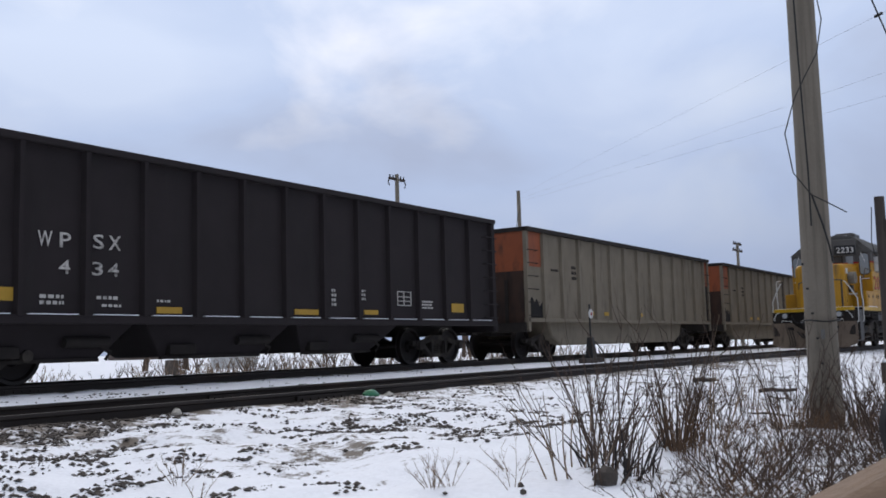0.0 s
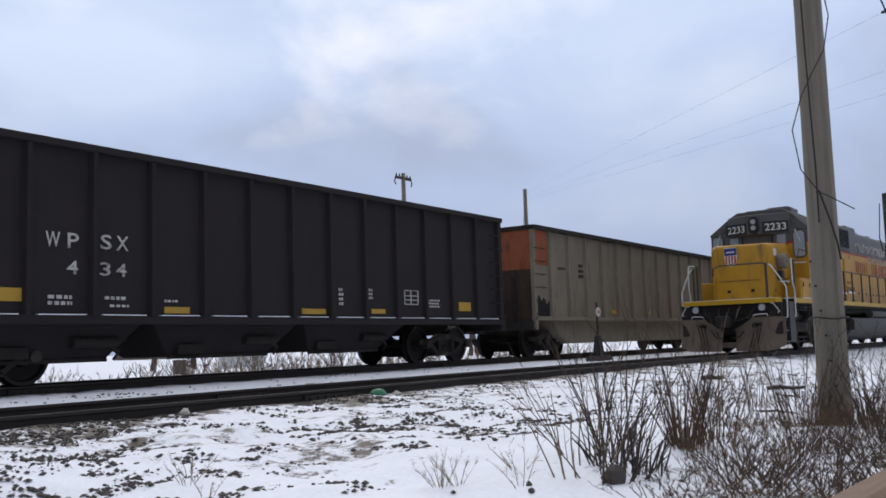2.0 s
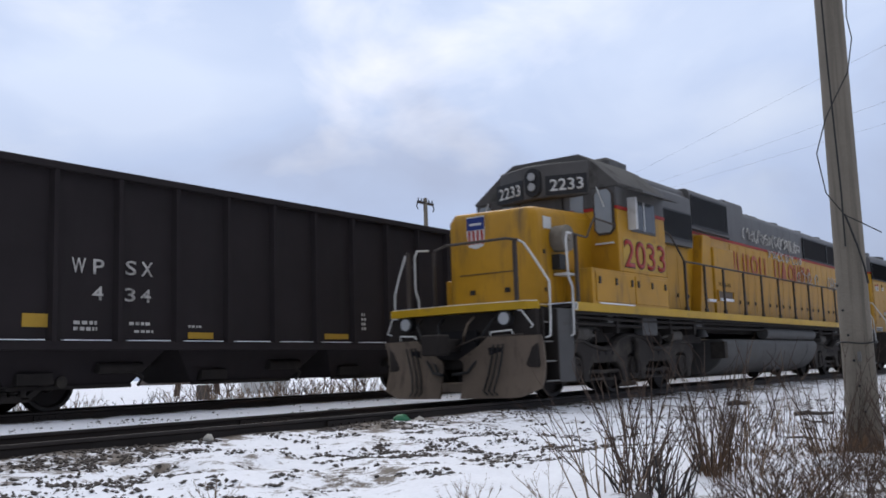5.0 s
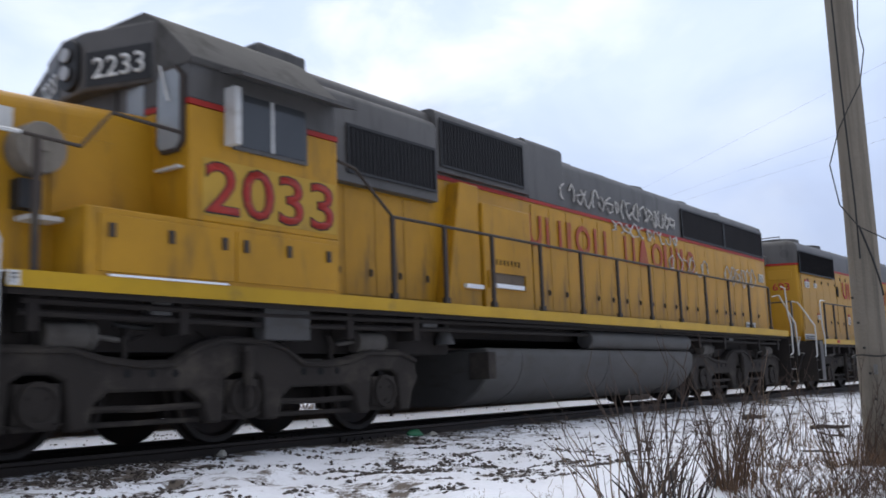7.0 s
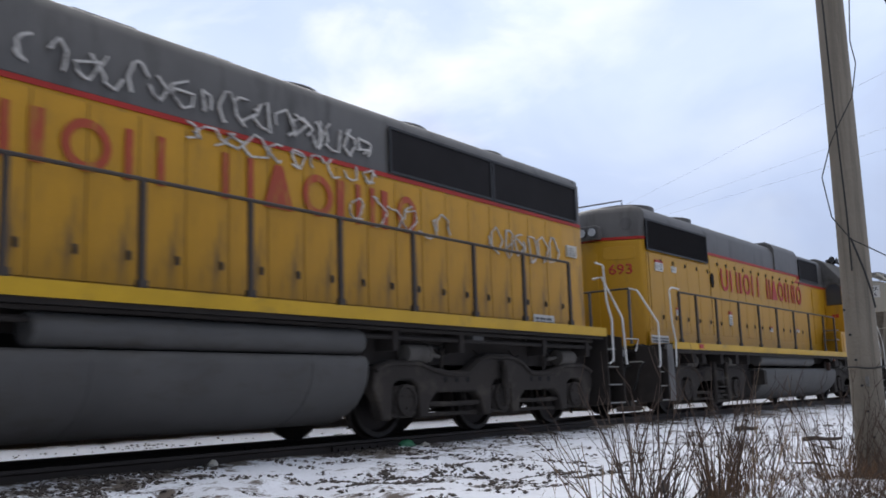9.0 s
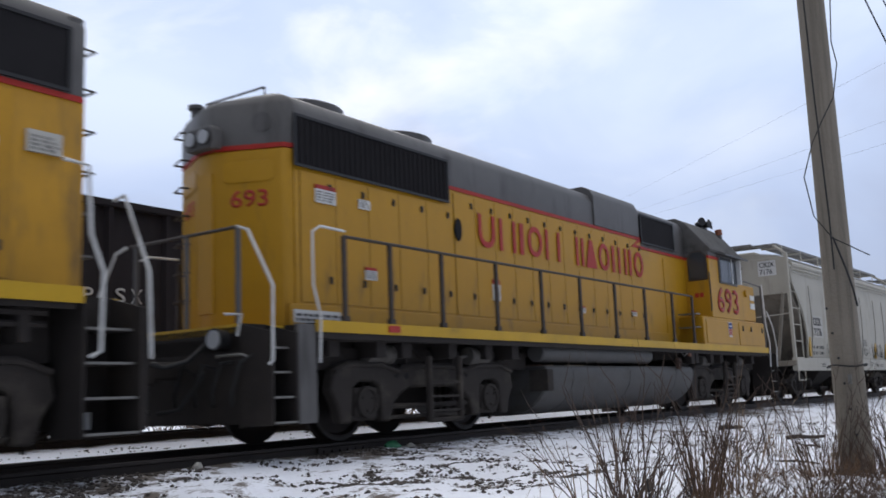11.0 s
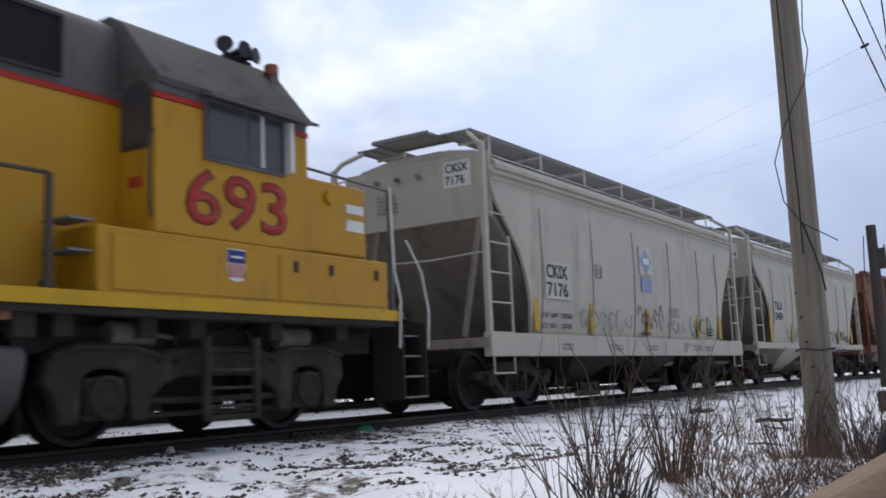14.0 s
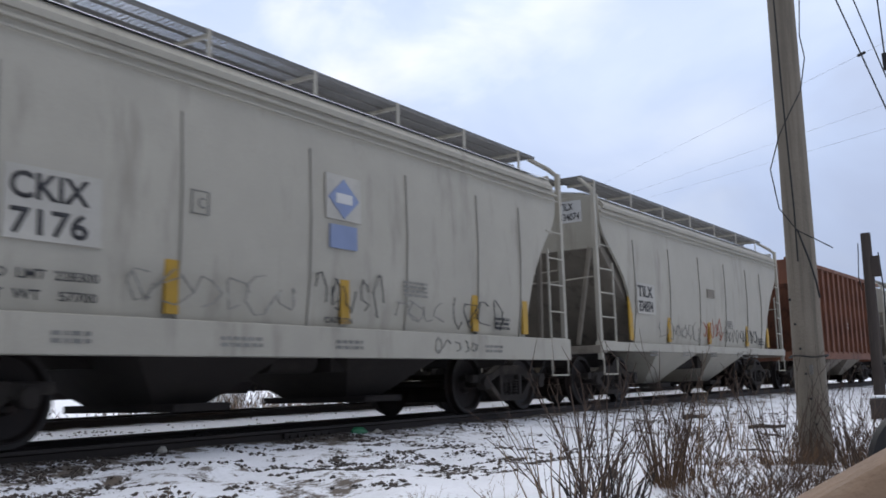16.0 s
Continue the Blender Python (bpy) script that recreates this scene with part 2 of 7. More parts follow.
# ---- building tools ----
class Shape:
    """Gathers simple solids into one mesh."""

    def __init__(self):
        self.v, self.f = [], []

    def add(self, verts, faces):
        o = len(self.v)
        self.v.extend(tuple(p) for p in verts)
        self.f.extend(tuple(i + o for i in q) for q in faces)
        return self

    def box(self, x0, x1, y0, y1, z0, z1):
        return self.add([(x, y, z) for x in (x0, x1) for y in (y0, y1) for z in (z0, z1)],
                        [(0, 1, 3, 2), (4, 6, 7, 5), (0, 4, 5, 1), (2, 3, 7, 6), (0, 2, 6, 4), (1, 5, 7, 3)])

    def prism(self, poly, axis, a, b):
        """A polygon pushed from a to b along an axis; its points are (y, z), (x, z) or (x, y)."""
        def put(p, w):
            return {"x": (w, p[0], p[1]), "y": (p[0], w, p[1]), "z": (p[0], p[1], w)}[axis]
        n = len(poly)
        sides = [(i, (i + 1) % n, n + (i + 1) % n, n + i) for i in range(n)]
        return self.add([put(p, a) for p in poly] + [put(p, b) for p in poly], sides + [tuple(range(n))[::-1], tuple(range(n, 2 * n))])

    def loft(self, rings, caps=True):
        n = len(rings[0])
        verts = [p for r in rings for p in r]
        faces = [(k * n + i, k * n + (i + 1) % n, (k + 1) * n + (i + 1) % n, (k + 1) * n + i) for k in range(len(rings) - 1) for i in range(n)]
        last = (len(rings) - 1) * n
        return self.add(verts, faces + ([tuple(range(n))[::-1], tuple(range(last, last + n))] if caps else []))

    def tube(self, pts, r, n=6, r1=None):
        pts = [Vector(p) for p in pts]
        rings = []
        for k, p in enumerate(pts):
            d = (pts[min(k + 1, len(pts) - 1)] - pts[max(k - 1, 0)]).normalized()
            u = d.orthogonal().normalized()
            w = d.cross(u)
            q = r if r1 is None else r + (r1 - r) * k / max(1, len(pts) - 1)
            rings.append([p + (u * math.cos(a) + w * math.sin(a)) * q for a in (2 * math.pi * i / n for i in range(n))])
        if n > 2 and rings[0]:
            for k in range(1, len(rings)):
                shift = min(range(n), key=lambda s: (rings[k][s] - pts[k] - rings[k - 1][0] + pts[k - 1]).length)
                rings[k] = rings[k][shift:] + rings[k][:shift]
        return self.loft(rings)

    def cyl(self, p0, p1, r, n=16, r1=None):
        return self.tube([p0, p1], r, n, r1)

    def turned(self, profile, n=24, caps=True):
        """A profile of (y, r) turned round the y axis."""
        return self.loft([[(r * math.cos(a), y, r * math.sin(a)) for a in (2 * math.pi * i / n for i in range(n))] for y, r in profile], caps)

    def mesh(self, name, material, smooth=38):
        me = bpy.data.meshes.new(name)
        me.from_pydata(self.v, [], self.f)
        bm = bmesh.new()
        bm.from_mesh(me)
        bmesh.ops.recalc_face_normals(bm, faces=bm.faces)
        bm.to_mesh(me)
        bm.free()
        me.materials.append(material)
        if smooth:
            me.shade_smooth()
            me.set_sharp_from_angle(angle=radians(smooth))
        return me


def part(name, shape, material, parent=None, label="", bevel=0.0, at=None, smooth=38):
    """Links a shape, or a mesh made before, as one object under a thing."""
    ob = new(name, shape if isinstance(shape, bpy.types.Mesh) else shape.mesh(name, material, smooth))
    if parent:
        ob.parent = parent
    if at:
        ob.location = at
    if bevel:
        b = ob.modifiers.new("edge", "BEVEL")
        b.width, b.segments, b.limit_method, b.angle_limit = bevel, 2, "ANGLE", radians(40)
    return tagged(ob, label)


def S():
    return Shape()


def empty(name, at, label, category, group="", kind=""):
    ob = new(name)
    ob.location = at
    return tagged(ob, label, category, group, kind)


def lettering(parent, words, x, z, height, y, material, width=None, name="lettering", label="", turn=0, depth=0.004, fat=0.012, kind=""):
    """Flat letters that face the -y side; x, z is the lower left corner. turn=90 faces them to -x, with y along the face."""
    cu = bpy.data.curves.new(name, "FONT")
    cu.body, cu.size, cu.extrude, cu.resolution_u = words, 1.0, 0.0, 3
    cu.offset = fat
    tmp = new("letter_form", cu)
    bpy.context.view_layer.update()
    me = bpy.data.meshes.new_from_object(tmp)
    bpy.data.objects.remove(tmp)
    xs, ys = [v.co.x for v in me.vertices], [v.co.y for v in me.vertices]
    k = height / (max(ys) - min(ys))
    kx = width / (max(xs) - min(xs)) if width else k
    x0, y0 = min(xs), min(ys)
    for v in me.vertices:
        a, b = (v.co.x - x0) * kx, (v.co.y - y0) * k
        v.co = (x + a, y, z + b) if not turn else (x, y - a, z + b)
    me.materials.clear()
    me.materials.append(material)
    ob = new(name, me)
    ob.parent = parent
    so = ob.modifiers.new("thick", "SOLIDIFY")
    so.thickness, so.offset = depth, 0
    return tagged(ob, label, kind=kind)


def outlined(parent, words, x, z, height, y, width, label):
    """Red figures with a thin dark outline."""
    lettering(parent, words, x, z, height, y - 0.003, REDINK, width, "cab_number", label, 0, 0.004, 0.004)
    lettering(parent, words, x - 0.016, z - 0.016, height + 0.032, y + 0.001, INK, width + 0.032, "number_outline", "thin dark outline", 0, 0.004, 0.020)


def bars(parent, x, z, w, h, rows, y, material, name="stencil_mark", label=""):
    """Small writing too blurred to read, as rows of broken bars."""
    s = S()
    rng = random.Random(int(abs(x * 977 + z * 131) * 10))
    step = h / rows
    for r in range(rows):
        u = 0.0
        while u < w - 0.02:
            l = min(w - u, rng.uniform(0.04, 0.13))
            s.box(x + u, x + u + l * 0.8, y - 0.003, y + 0.003, z + r * step, z + r * step + step * 0.58)
            u += l + 0.015
    return tagged(part(name, s, material, parent, label), kind="stuff")


def graffiti(parent, x, z, w, h, y, material, seed, loops=6, name="sprayed_stroke", r=0.008):
    """Loose looping strokes of spray paint."""
    rng = random.Random(seed)
    for k in range(loops):
        cx, pts = x + w * (k + 0.5) / loops, []
        a0, n = rng.uniform(0, 6), rng.randint(6, 11)
        rx, rz = w / loops * rng.uniform(0.35, 0.7), h * rng.uniform(0.28, 0.5)
        for i in range(n):
            a = a0 + i * rng.uniform(0.5, 0.9)
            pts.append((cx + rx * math.cos(a) * rng.uniform(0.6, 1.1), y, z + h / 2 + rz * math.sin(a) * rng.uniform(0.7, 1.1)))
        part(name, S().tube(pts, r, 4), material, parent, smooth=0)


def wobble(x, y, z=0.0):
    return noise.noise(Vector((x, y, z)))


# ---- ground and track ----
NEAR_Y, FAR_Y, GAUGE = 8.5, 14.62, 0.745
FAR_Z = 0.05


def drift(x):
    """How far the near track has swung towards the viewer at x."""
    a = max(0.0, x - 12.0)
    return -0.00089 * a * a if a < 50 else -0.00089 * (2500 + 100 * (a - 50))


def ground_height(x, y):
    y = y - drift(min(x, 70)) * min(1.0, max(0.0, (13.0 - y) / 2.5)) if y > 3 else y
    fine = 0.075 * wobble(x * 0.9, y * 0.9) + 0.045 * wobble(x * 2.3, y * 2.3, 5) + 0.018 * wobble(x * 6, y * 6, 9)
    knots = ((-40, -0.35), (1.0, -0.36), (4.2, -0.32), (5.6, -0.26), (7.0, -0.19), (7.55, -0.135), (7.70, -0.12), (7.82, -0.13), (9.2, -0.13), (9.3, -0.10),
             (11.5, -0.10), (13.5, -0.09), (13.82, -0.08), (13.95, -0.10), (15.35, -0.10), (15.5, -0.08), (18.0, -0.25), (40, -0.3))
    z = knots[-1][1] if y >= 40 else knots[0][1]
    for (a, za), (b, zb) in zip(knots, knots[1:]):
        if a <= y < b:
            z = za + (zb - za) * (y - a) / (b - a)
    calm = 1.0 if y < 6.6 else 0.25 if y < 16 else 1.5
    bank = 0.10 * math.exp(-((x - 6.6) / 1.8) ** 2 - ((y - 3.4) / 0.9) ** 2)
    return z + fine * calm + bank


def steps(stops):
    out = []
    for a, b, d in stops:
        n = max(1, round((b - a) / d))
        out += [a + (b - a) * i / n for i in range(n)]
    return out + [stops[-1][1]]


def snow_material():
    m = mat("snow_and_dirt", (0.83, 0.85, 0.905), 0.7, var=0.05, scale=0.8, grain=25, bump=0.12)
    ns, ls = m.node_tree.nodes, m.node_tree.links
    b = ns["Principled BSDF"]
    base = b.inputs["Base Color"].links[0].from_socket
    co = ns.new("ShaderNodeTexCoord")
    sep = ns.new("ShaderNodeSeparateXYZ")
    ls.new(co.outputs["Object"], sep.inputs[0])

    def node(kind, **values):
        n = ns.new(kind)
        for key, v in values.items():
            n.inputs[key.replace("_", " ")].default_value = v
        return n

    def math_node(op, a, c):
        n = ns.new("ShaderNodeMath")
        n.operation = op
        for i, v in enumerate((a, c)):
            if isinstance(v, (int, float)):
                n.inputs[i].default_value = v
            else:
                ls.new(v, n.inputs[i])
        return n.outputs[0]

    big = node("ShaderNodeTexNoise", Scale=0.55, Detail=3.0)
    mid = node("ShaderNodeTexNoise", Scale=3.2, Detail=6.0, Roughness=0.65)
    tiny = node("ShaderNodeTexNoise", Scale=15.0, Detail=4.0, Roughness=0.7)
    mp = ns.new("ShaderNodeMapping")
    mp.inputs["Scale"].default_value = (1.15, 1.2, 1.0)
    ls.new(co.outputs["Object"], mp.inputs["Vector"])
    for n in (big, mid, tiny):
        ls.new(mp.outputs["Vector"], n.inputs["Vector"])
    ramp = ns.new("ShaderNodeValToRGB")
    e = ramp.color_ramp.elements
    e[0].position, e[0].color = 0.0, (0.47,) * 3 + (1,)
    e[1].position, e[1].color = 1.0, (0.25,) * 3 + (1,)
    for pos, v in ((0.05, 0.47), (0.125, 0.47), (0.155, 0.40), (0.20, 0.36), (0.245, 0.37), (0.27, 0.45), (0.37, 0.45), (0.43, 0.455), (0.445, 0.50), (0.465, 0.53), (0.48, 0.60), (0.49, 0.75), (0.575, 0.75), (0.59, 0.36), (0.82, 0.36), (0.85, 0.5), (0.872, 0.75), (0.955, 0.75), (0.97, 0.34)):
        el = e.new(pos)
        el.color = (v, v, v, 1)
    swing = math_node("MULTIPLY", math_node("POWER", math_node("MAXIMUM", math_node("SUBTRACT", math_node("MINIMUM", sep.outputs["X"], 62.0), 12.0), 0.0), 2.0), 0.00089)
    near = math_node("LESS_THAN", sep.outputs["Y"], 10.6)
    ls.new(math_node("DIVIDE", math_node("ADD", sep.outputs["Y"], math_node("MULTIPLY", swing, near)), 16.0), ramp.inputs["Fac"])
    total = math_node("ADD", math_node("ADD", math_node("MULTIPLY", big.outputs["Fac"], 0.45), math_node("MULTIPLY", mid.outputs["Fac"], 0.65)), math_node("MULTIPLY", tiny.outputs["Fac"], 0.42))
    over = math_node("ADD", total, ramp.outputs["Color"])
    rng = node("ShaderNodeMapRange", From_Min=1.26, From_Max=1.34)
    ls.new(over, rng.inputs["Value"])
    soil = ns.new("ShaderNodeValToRGB")
    soil.color_ramp.elements[0].color, soil.color_ramp.elements[1].color = (0.055, 0.046, 0.040, 1), (0.20, 0.165, 0.135, 1)
    ls.new(tiny.outputs["Fac"], soil.inputs["Fac"])
    mix = ns.new("ShaderNodeMix")
    mix.data_type = "RGBA"
    ls.new(rng.outputs["Result"], mix.inputs["Factor"])
    ls.new(base, mix.inputs[6])
    ls.new(soil.outputs["Color"], mix.inputs[7])
    ls.new(mix.outputs[2], b.inputs["Base Color"])
    return m


SNOW = snow_material()


def build_ground():
    xs = steps([(-2500, -300, 400), (-300, -40, 40), (-40, -2, 4), (-2, 2, 0.5), (2, 13, 0.07), (13, 26, 0.2), (26, 60, 1.0), (60, 200, 10), (200, 3000, 400)])
    ys = steps([(-2500, -100, 400), (-100, -5, 15), (-5, 0.4, 0.6), (0.4, 7.4, 0.07), (7.4, 9.4, 0.08), (9.4, 13.4, 0.2), (13.4, 15.6, 0.1), (15.6, 60, 1.5), (60, 200, 15), (200, 3000, 400)])
    verts = [(x, y, ground_height(x, y)) for x in xs for y in ys]
    n = len(ys)
    faces = [(i * n + j, (i + 1) * n + j, (i + 1) * n + j + 1, i * n + j + 1) for i in range(len(xs) - 1) for j in range(n - 1)]
    me = bpy.data.meshes.new("ground")
    me.from_pydata(verts, [], faces)
    me.materials.append(SNOW)
    me.shade_smooth()
    tagged(new("ground", me), "patchy snow over dark gravel and frozen soil", "ground", kind="structure")


def build_rail(y, z, name):
    """A rail of true section, with its head, web and foot, bright worn on top."""
    half = [(0.0, 0.0), (0.032, -0.002), (0.036, -0.012), (0.036, -0.034), (0.011, -0.048), (0.008, -0.12), (0.06, -0.15), (0.075, -0.158), (0.075, -0.172)]
    ring = half + [(-a, b) for a, b in half[::-1][:-1]]
    near = y < 11
    s = S()
    s.loft([[(x, y + a + (drift(x) if near else 0), z + b) for a, b in ring] for x in steps([(-60, 10, 10), (10, 100, 3), (100, 380, 20)])])
    ob = part(name, s, RAIL)
    tagged(ob, "rusty steel rail with a worn head, half buried in snow", "rail", "rails of the tracks", "structure")
    for k in range(-1, 4):
        joint = S()
        x = k * 11.9 - 3.0
        joint.box(x - 0.45, x + 0.45, y - 0.05, y - 0.02, z - 0.135, z - 0.05)
        for i in range(6):
            joint.cyl((x - 0.36 + i * 0.144, y - 0.05, z - 0.09), (x - 0.36 + i * 0.144, y - 0.075, z - 0.09), 0.018, 6)
        part("joint_bar", joint, RAIL, ob)


build_ground()
build_rail(NEAR_Y - GAUGE, -0.01, "rail_near_front")
build_rail(NEAR_Y + GAUGE, -0.01, "rail_near_back")
build_rail(FAR_Y - GAUGE, FAR_Z, "rail_far_front")
build_rail(FAR_Y + GAUGE, FAR_Z, "rail_far_back")


# ---- running gear shared by the cars ----
def wheelset(parent, x, r, z=0.0):
    """Two flanged wheels on their axle; turns as one."""
    ob = part("wheelset", S().cyl((0, -1.14, 0), (0, 1.14, 0), 0.075, 12), STEELW, parent, "dark steel axle with its two wheels")
    ob.location = (x, 0, r + z)
    for side in (-1, 1):
        prof = [(0.66, 0.0001), (0.66, r + 0.028), (0.69, r + 0.028), (0.70, r), (0.79, r - 0.006), (0.80, r - 0.07), (0.745, r - 0.10), (0.73, 0.16), (0.79, 0.13), (0.79, 0.0001)]
        part("wheel", S().turned([(side * a, b) for a, b in prof], 28), STEELW, ob)
    for side in (-1, 1):
        rim = S().turned([(side * 0.802, r - 0.05), (side * 0.802, r - 0.012), (side * 0.797, r - 0.012), (side * 0.797, r - 0.05), (side * 0.802, r - 0.05)], 28, False)
        part("rim", rim, TREAD, ob)
    return ob


TURNING = []


def freight_truck(parent, xc, r=0.457, z=0.0, moving=True):
    """A two-axle truck with cast side frames and springs."""
    base = 0.89
    for side in (-1, 1):
        y0, y1 = side * 0.93, side * 1.07
        f = S()
        top = [(-1.18, r + 0.13), (-0.62, r + 0.14), (-0.30, r + 0.27), (0.30, r + 0.27), (0.62, r + 0.14), (1.18, r + 0.13), (1.18, r + 0.02), (0.70, r + 0.0), (0.36, r + 0.12),
               (-0.36, r + 0.12), (-0.70, r + 0.0), (-1.18, r + 0.02)]
        f.prism([(xc + a, z + b) for a, b in top], "y", y0, y1)
        for e in (-1, 1):
            f.prism([(xc + e * 0.66, z + r + 0.05), (xc + e * 0.74, z + r - 0.02), (xc + e * 0.40, z + r - 0.27), (xc + e * 0.30, z + r - 0.24)], "y", y0, y1)
            f.box(xc + e * 0.30 - 0.05, xc + e * 0.30 + 0.05, min(y0, y1), max(y0, y1), z + r - 0.26, z + r + 0.2)
        f.box(xc - 0.40, xc + 0.40, min(y0, y1), max(y0, y1), z + r - 0.29, z + r - 0.20)
        part("side_frame", f, TRUCK, parent, "cast steel side frame", 0.012)
        sp = S()
        for dx in (-0.17, 0, 0.17):
            for k in range(6):
                sp.cyl((xc + dx, side * 1.0, z + r - 0.2 + k * 0.045), (xc + dx, side * 1.0, z + r - 0.178 + k * 0.045), 0.075, 10)
        part("spring_group", sp, TRUCK, parent)
        for e in (-1, 1):
            b = S()
            b.cyl((xc + e * base, side * 1.0, z + r), (xc + e * base, side * 1.15, z + r), 0.10, 12)
            b.box(xc + e * base - 0.13, xc + e * base + 0.13, min(side * 0.92, side * 1.09), max(side * 0.92, side * 1.09), z + r - 0.02, z + r + 0.12)
            part("bearing_cap", b, TRUCK, parent, bevel=0.01)
    part("spring_plank", S().box(xc - 0.26, xc + 0.26, -0.92, 0.92, z + r - 0.29, z + r - 0.14), UNDER, parent)
    for e in (-1, 1):
        part("brake_beam", S().prism([(xc + e * 0.28, z + r - 0.22), (xc + e * 0.40, z + r - 0.26), (xc + e * 0.42, z + r + 0.02), (xc + e * 0.30, z + r + 0.06)], "y", -0.78, 0.78), UNDER, parent, "dark brake beam")
    part("bolster", S().box(xc - 0.22, xc + 0.22, -1.0, 1.0, z + r - 0.02, z + r + 0.16), TRUCK, parent)
    for e in (-1, 1):
        w = wheelset(parent, xc + e * base, r, z)
        if moving:
            TURNING.append((w, xc + e * base, r, z))


def loco_truck(parent, axles, r=0.508):
    """A heavy locomotive truck: one cast side frame over two or three axles, its pedestals, journals and brake gear."""
    a, b = axles[0], axles[-1]
    c = (a + b) / 2
    three = len(axles) == 3
    for side in (-1, 1):
        ys = sorted((side * 1.08, side * 1.24))
        half_top = [(a - 0.64, 0.60), (a - 0.58, 0.86), (a - 0.30, 0.95), (a + 0.28, 0.95), (a + 0.62, 0.86)]
        if three:
            mid = (a + axles[1]) / 2
            half_top += [(mid - 0.12, 0.82), (mid + 0.25, 0.83), (c - 0.58, 0.98), (c - 0.28, 1.06)]
        else:
            half_top += [(c - 0.62, 0.90), (c - 0.3, 0.93)]
        under = []
        for k, x in enumerate(axles):
            if k:
                under += [(x - 0.66, 0.54)]
            under += [(x - 0.52, 0.44), (x - 0.46, 0.22), (x - 0.28, 0.22), (x - 0.24, 0.64), (x - 0.12, 0.70), (x + 0.12, 0.70), (x + 0.24, 0.64), (x + 0.28, 0.22), (x + 0.46, 0.22), (x + 0.52, 0.44)]
            if k < len(axles) - 1:
                under += [(x + 0.66, 0.54)] + ([] if three else [(c - 0.5, 0.62), (c + 0.5, 0.62)])
        top = half_top + [(2 * c - x, z) for x, z in half_top[::-1]]
        part("side_frame", S().prism(top + under[::-1], "y", *ys), TRUCK, parent, "grimy cast steel side frame", 0.028)
        rim = [(x, z - 0.012) for x, z in top[1:-1]]
        lip = S().tube([(x, side * 1.25, z - 0.035) for x, z in rim], 0.03, 6)
        part("frame_flange", lip, TRUCK, parent, "rolled upper edge of the frame")
        for x0, x1 in zip(axles, axles[1:]):
            m = (x0 + x1) / 2
            # Black discs on the frame paint the dark of its bored holes.
            for dx in ((-0.26, 0, 0.26) if three else (-0.58, -0.78, 0.58, 0.78)):
                q = 0.040 if three or abs(dx) < 0.7 else 0.026
                part("hole_shade_disc", S().cyl((m + dx, side * 1.2, 0.70 if three else 0.76), (m + dx, side * 1.245, 0.70 if three else 0.76), q, 12), SCREEN, parent)
            rods = S().tube([(x0 + 0.40, side * 1.16, 0.40), (m, side * 1.17, 0.385), (x1 - 0.40, side * 1.16, 0.40)], 0.032, 8)
            part("brake_rod", rods, TRUCK, parent)
            part("pedestal_tie", S().box(x0 + 0.3, x1 - 0.3, *sorted((side * 1.04, side * 1.12)), 0.235, 0.285), TRUCK, parent, bevel=0.01)
            for x, d in ((x0, 1), (x1, -1)):
                shoe = S().prism([(x + d * 0.55, 0.28), (x + d * 0.62, 0.28), (x + d * 0.66, 0.66), (x + d * 0.58, 0.66)], "y", *sorted((side * 0.68, side * 0.80)))
                part("brake_shoe", shoe, UNDER, parent)
                part("brake_hanger", S().tube([(x + d * 0.64, side * 1.06, 0.28), (x + d * 0.70, side * 1.06, 0.50), (x + d * 0.62, side * 1.06, 0.84)], 0.035, 6), TRUCK, parent)
        for x in axles:
            j = S().box(x - 0.21, x + 0.21, *sorted((side * 1.02, side * 1.22)), 0.30, 0.63)
            j.prism([(x - 0.26, 0.30), (x + 0.26, 0.30), (x + 0.18, 0.24), (x - 0.18, 0.24)], "y", *sorted((side * 1.02, side * 1.2)))
            part("journal_box", j, TRUCK, parent, bevel=0.012)
            part("bearing_ring", S().turned([(side * 1.2, 0.19), (side * 1.265, 0.19), (side * 1.265, 0.15), (side * 1.245, 0.145), (side * 1.245, 0.0001)], 20), TRUCK, parent, at=(x, 0, r - 0.05))
            for k in range(3):
                an = 0.5 + k * 2.09
                part("cap_bolt", S().cyl((x + 0.10 * math.cos(an), side * 1.24, r - 0.05 + 0.10 * math.sin(an)), (x + 0.10 * math.cos(an), side * 1.262, r - 0.05 + 0.10 * math.sin(an)), 0.018, 6), TRUCK, parent)
            for dx in (-0.15, 0.15):
                coil = S()
                for k in range(5):
                    coil.cyl((x + dx, side * 1.12, 0.70 + 0.045 * k), (x + dx, side * 1.12, 0.722 + 0.045 * k), 0.08, 10)
                part("coil_spring", coil, UNDER, parent)
        for x, d in ((a, 1), (b, -1)):
            cyl_ = S().cyl((x + d * 0.02, side * 1.20, 1.03), (x + d * 0.44, side * 1.20, 1.03), 0.115, 16)
            cyl_.cyl((x + d * 0.44, side * 1.20, 1.03), (x + d * 0.50, side * 1.20, 1.03), 0.125, 16).cyl((x + d * 0.5, side * 1.20, 1.03), (x + d * 0.78, side * 1.20, 1.0), 0.028, 8)
            part("brake_cylinder", cyl_, GRIME, parent, "dusty grey brake cylinder", 0.012)
            part("sand_pipe", S().tube([(x - d * 0.62, side * 1.02, 1.0), (x - d * 0.70, side * 0.95, 0.6), (x - d * 0.60, side * 0.82, 0.14)], 0.022, 6), TRUCK, parent)
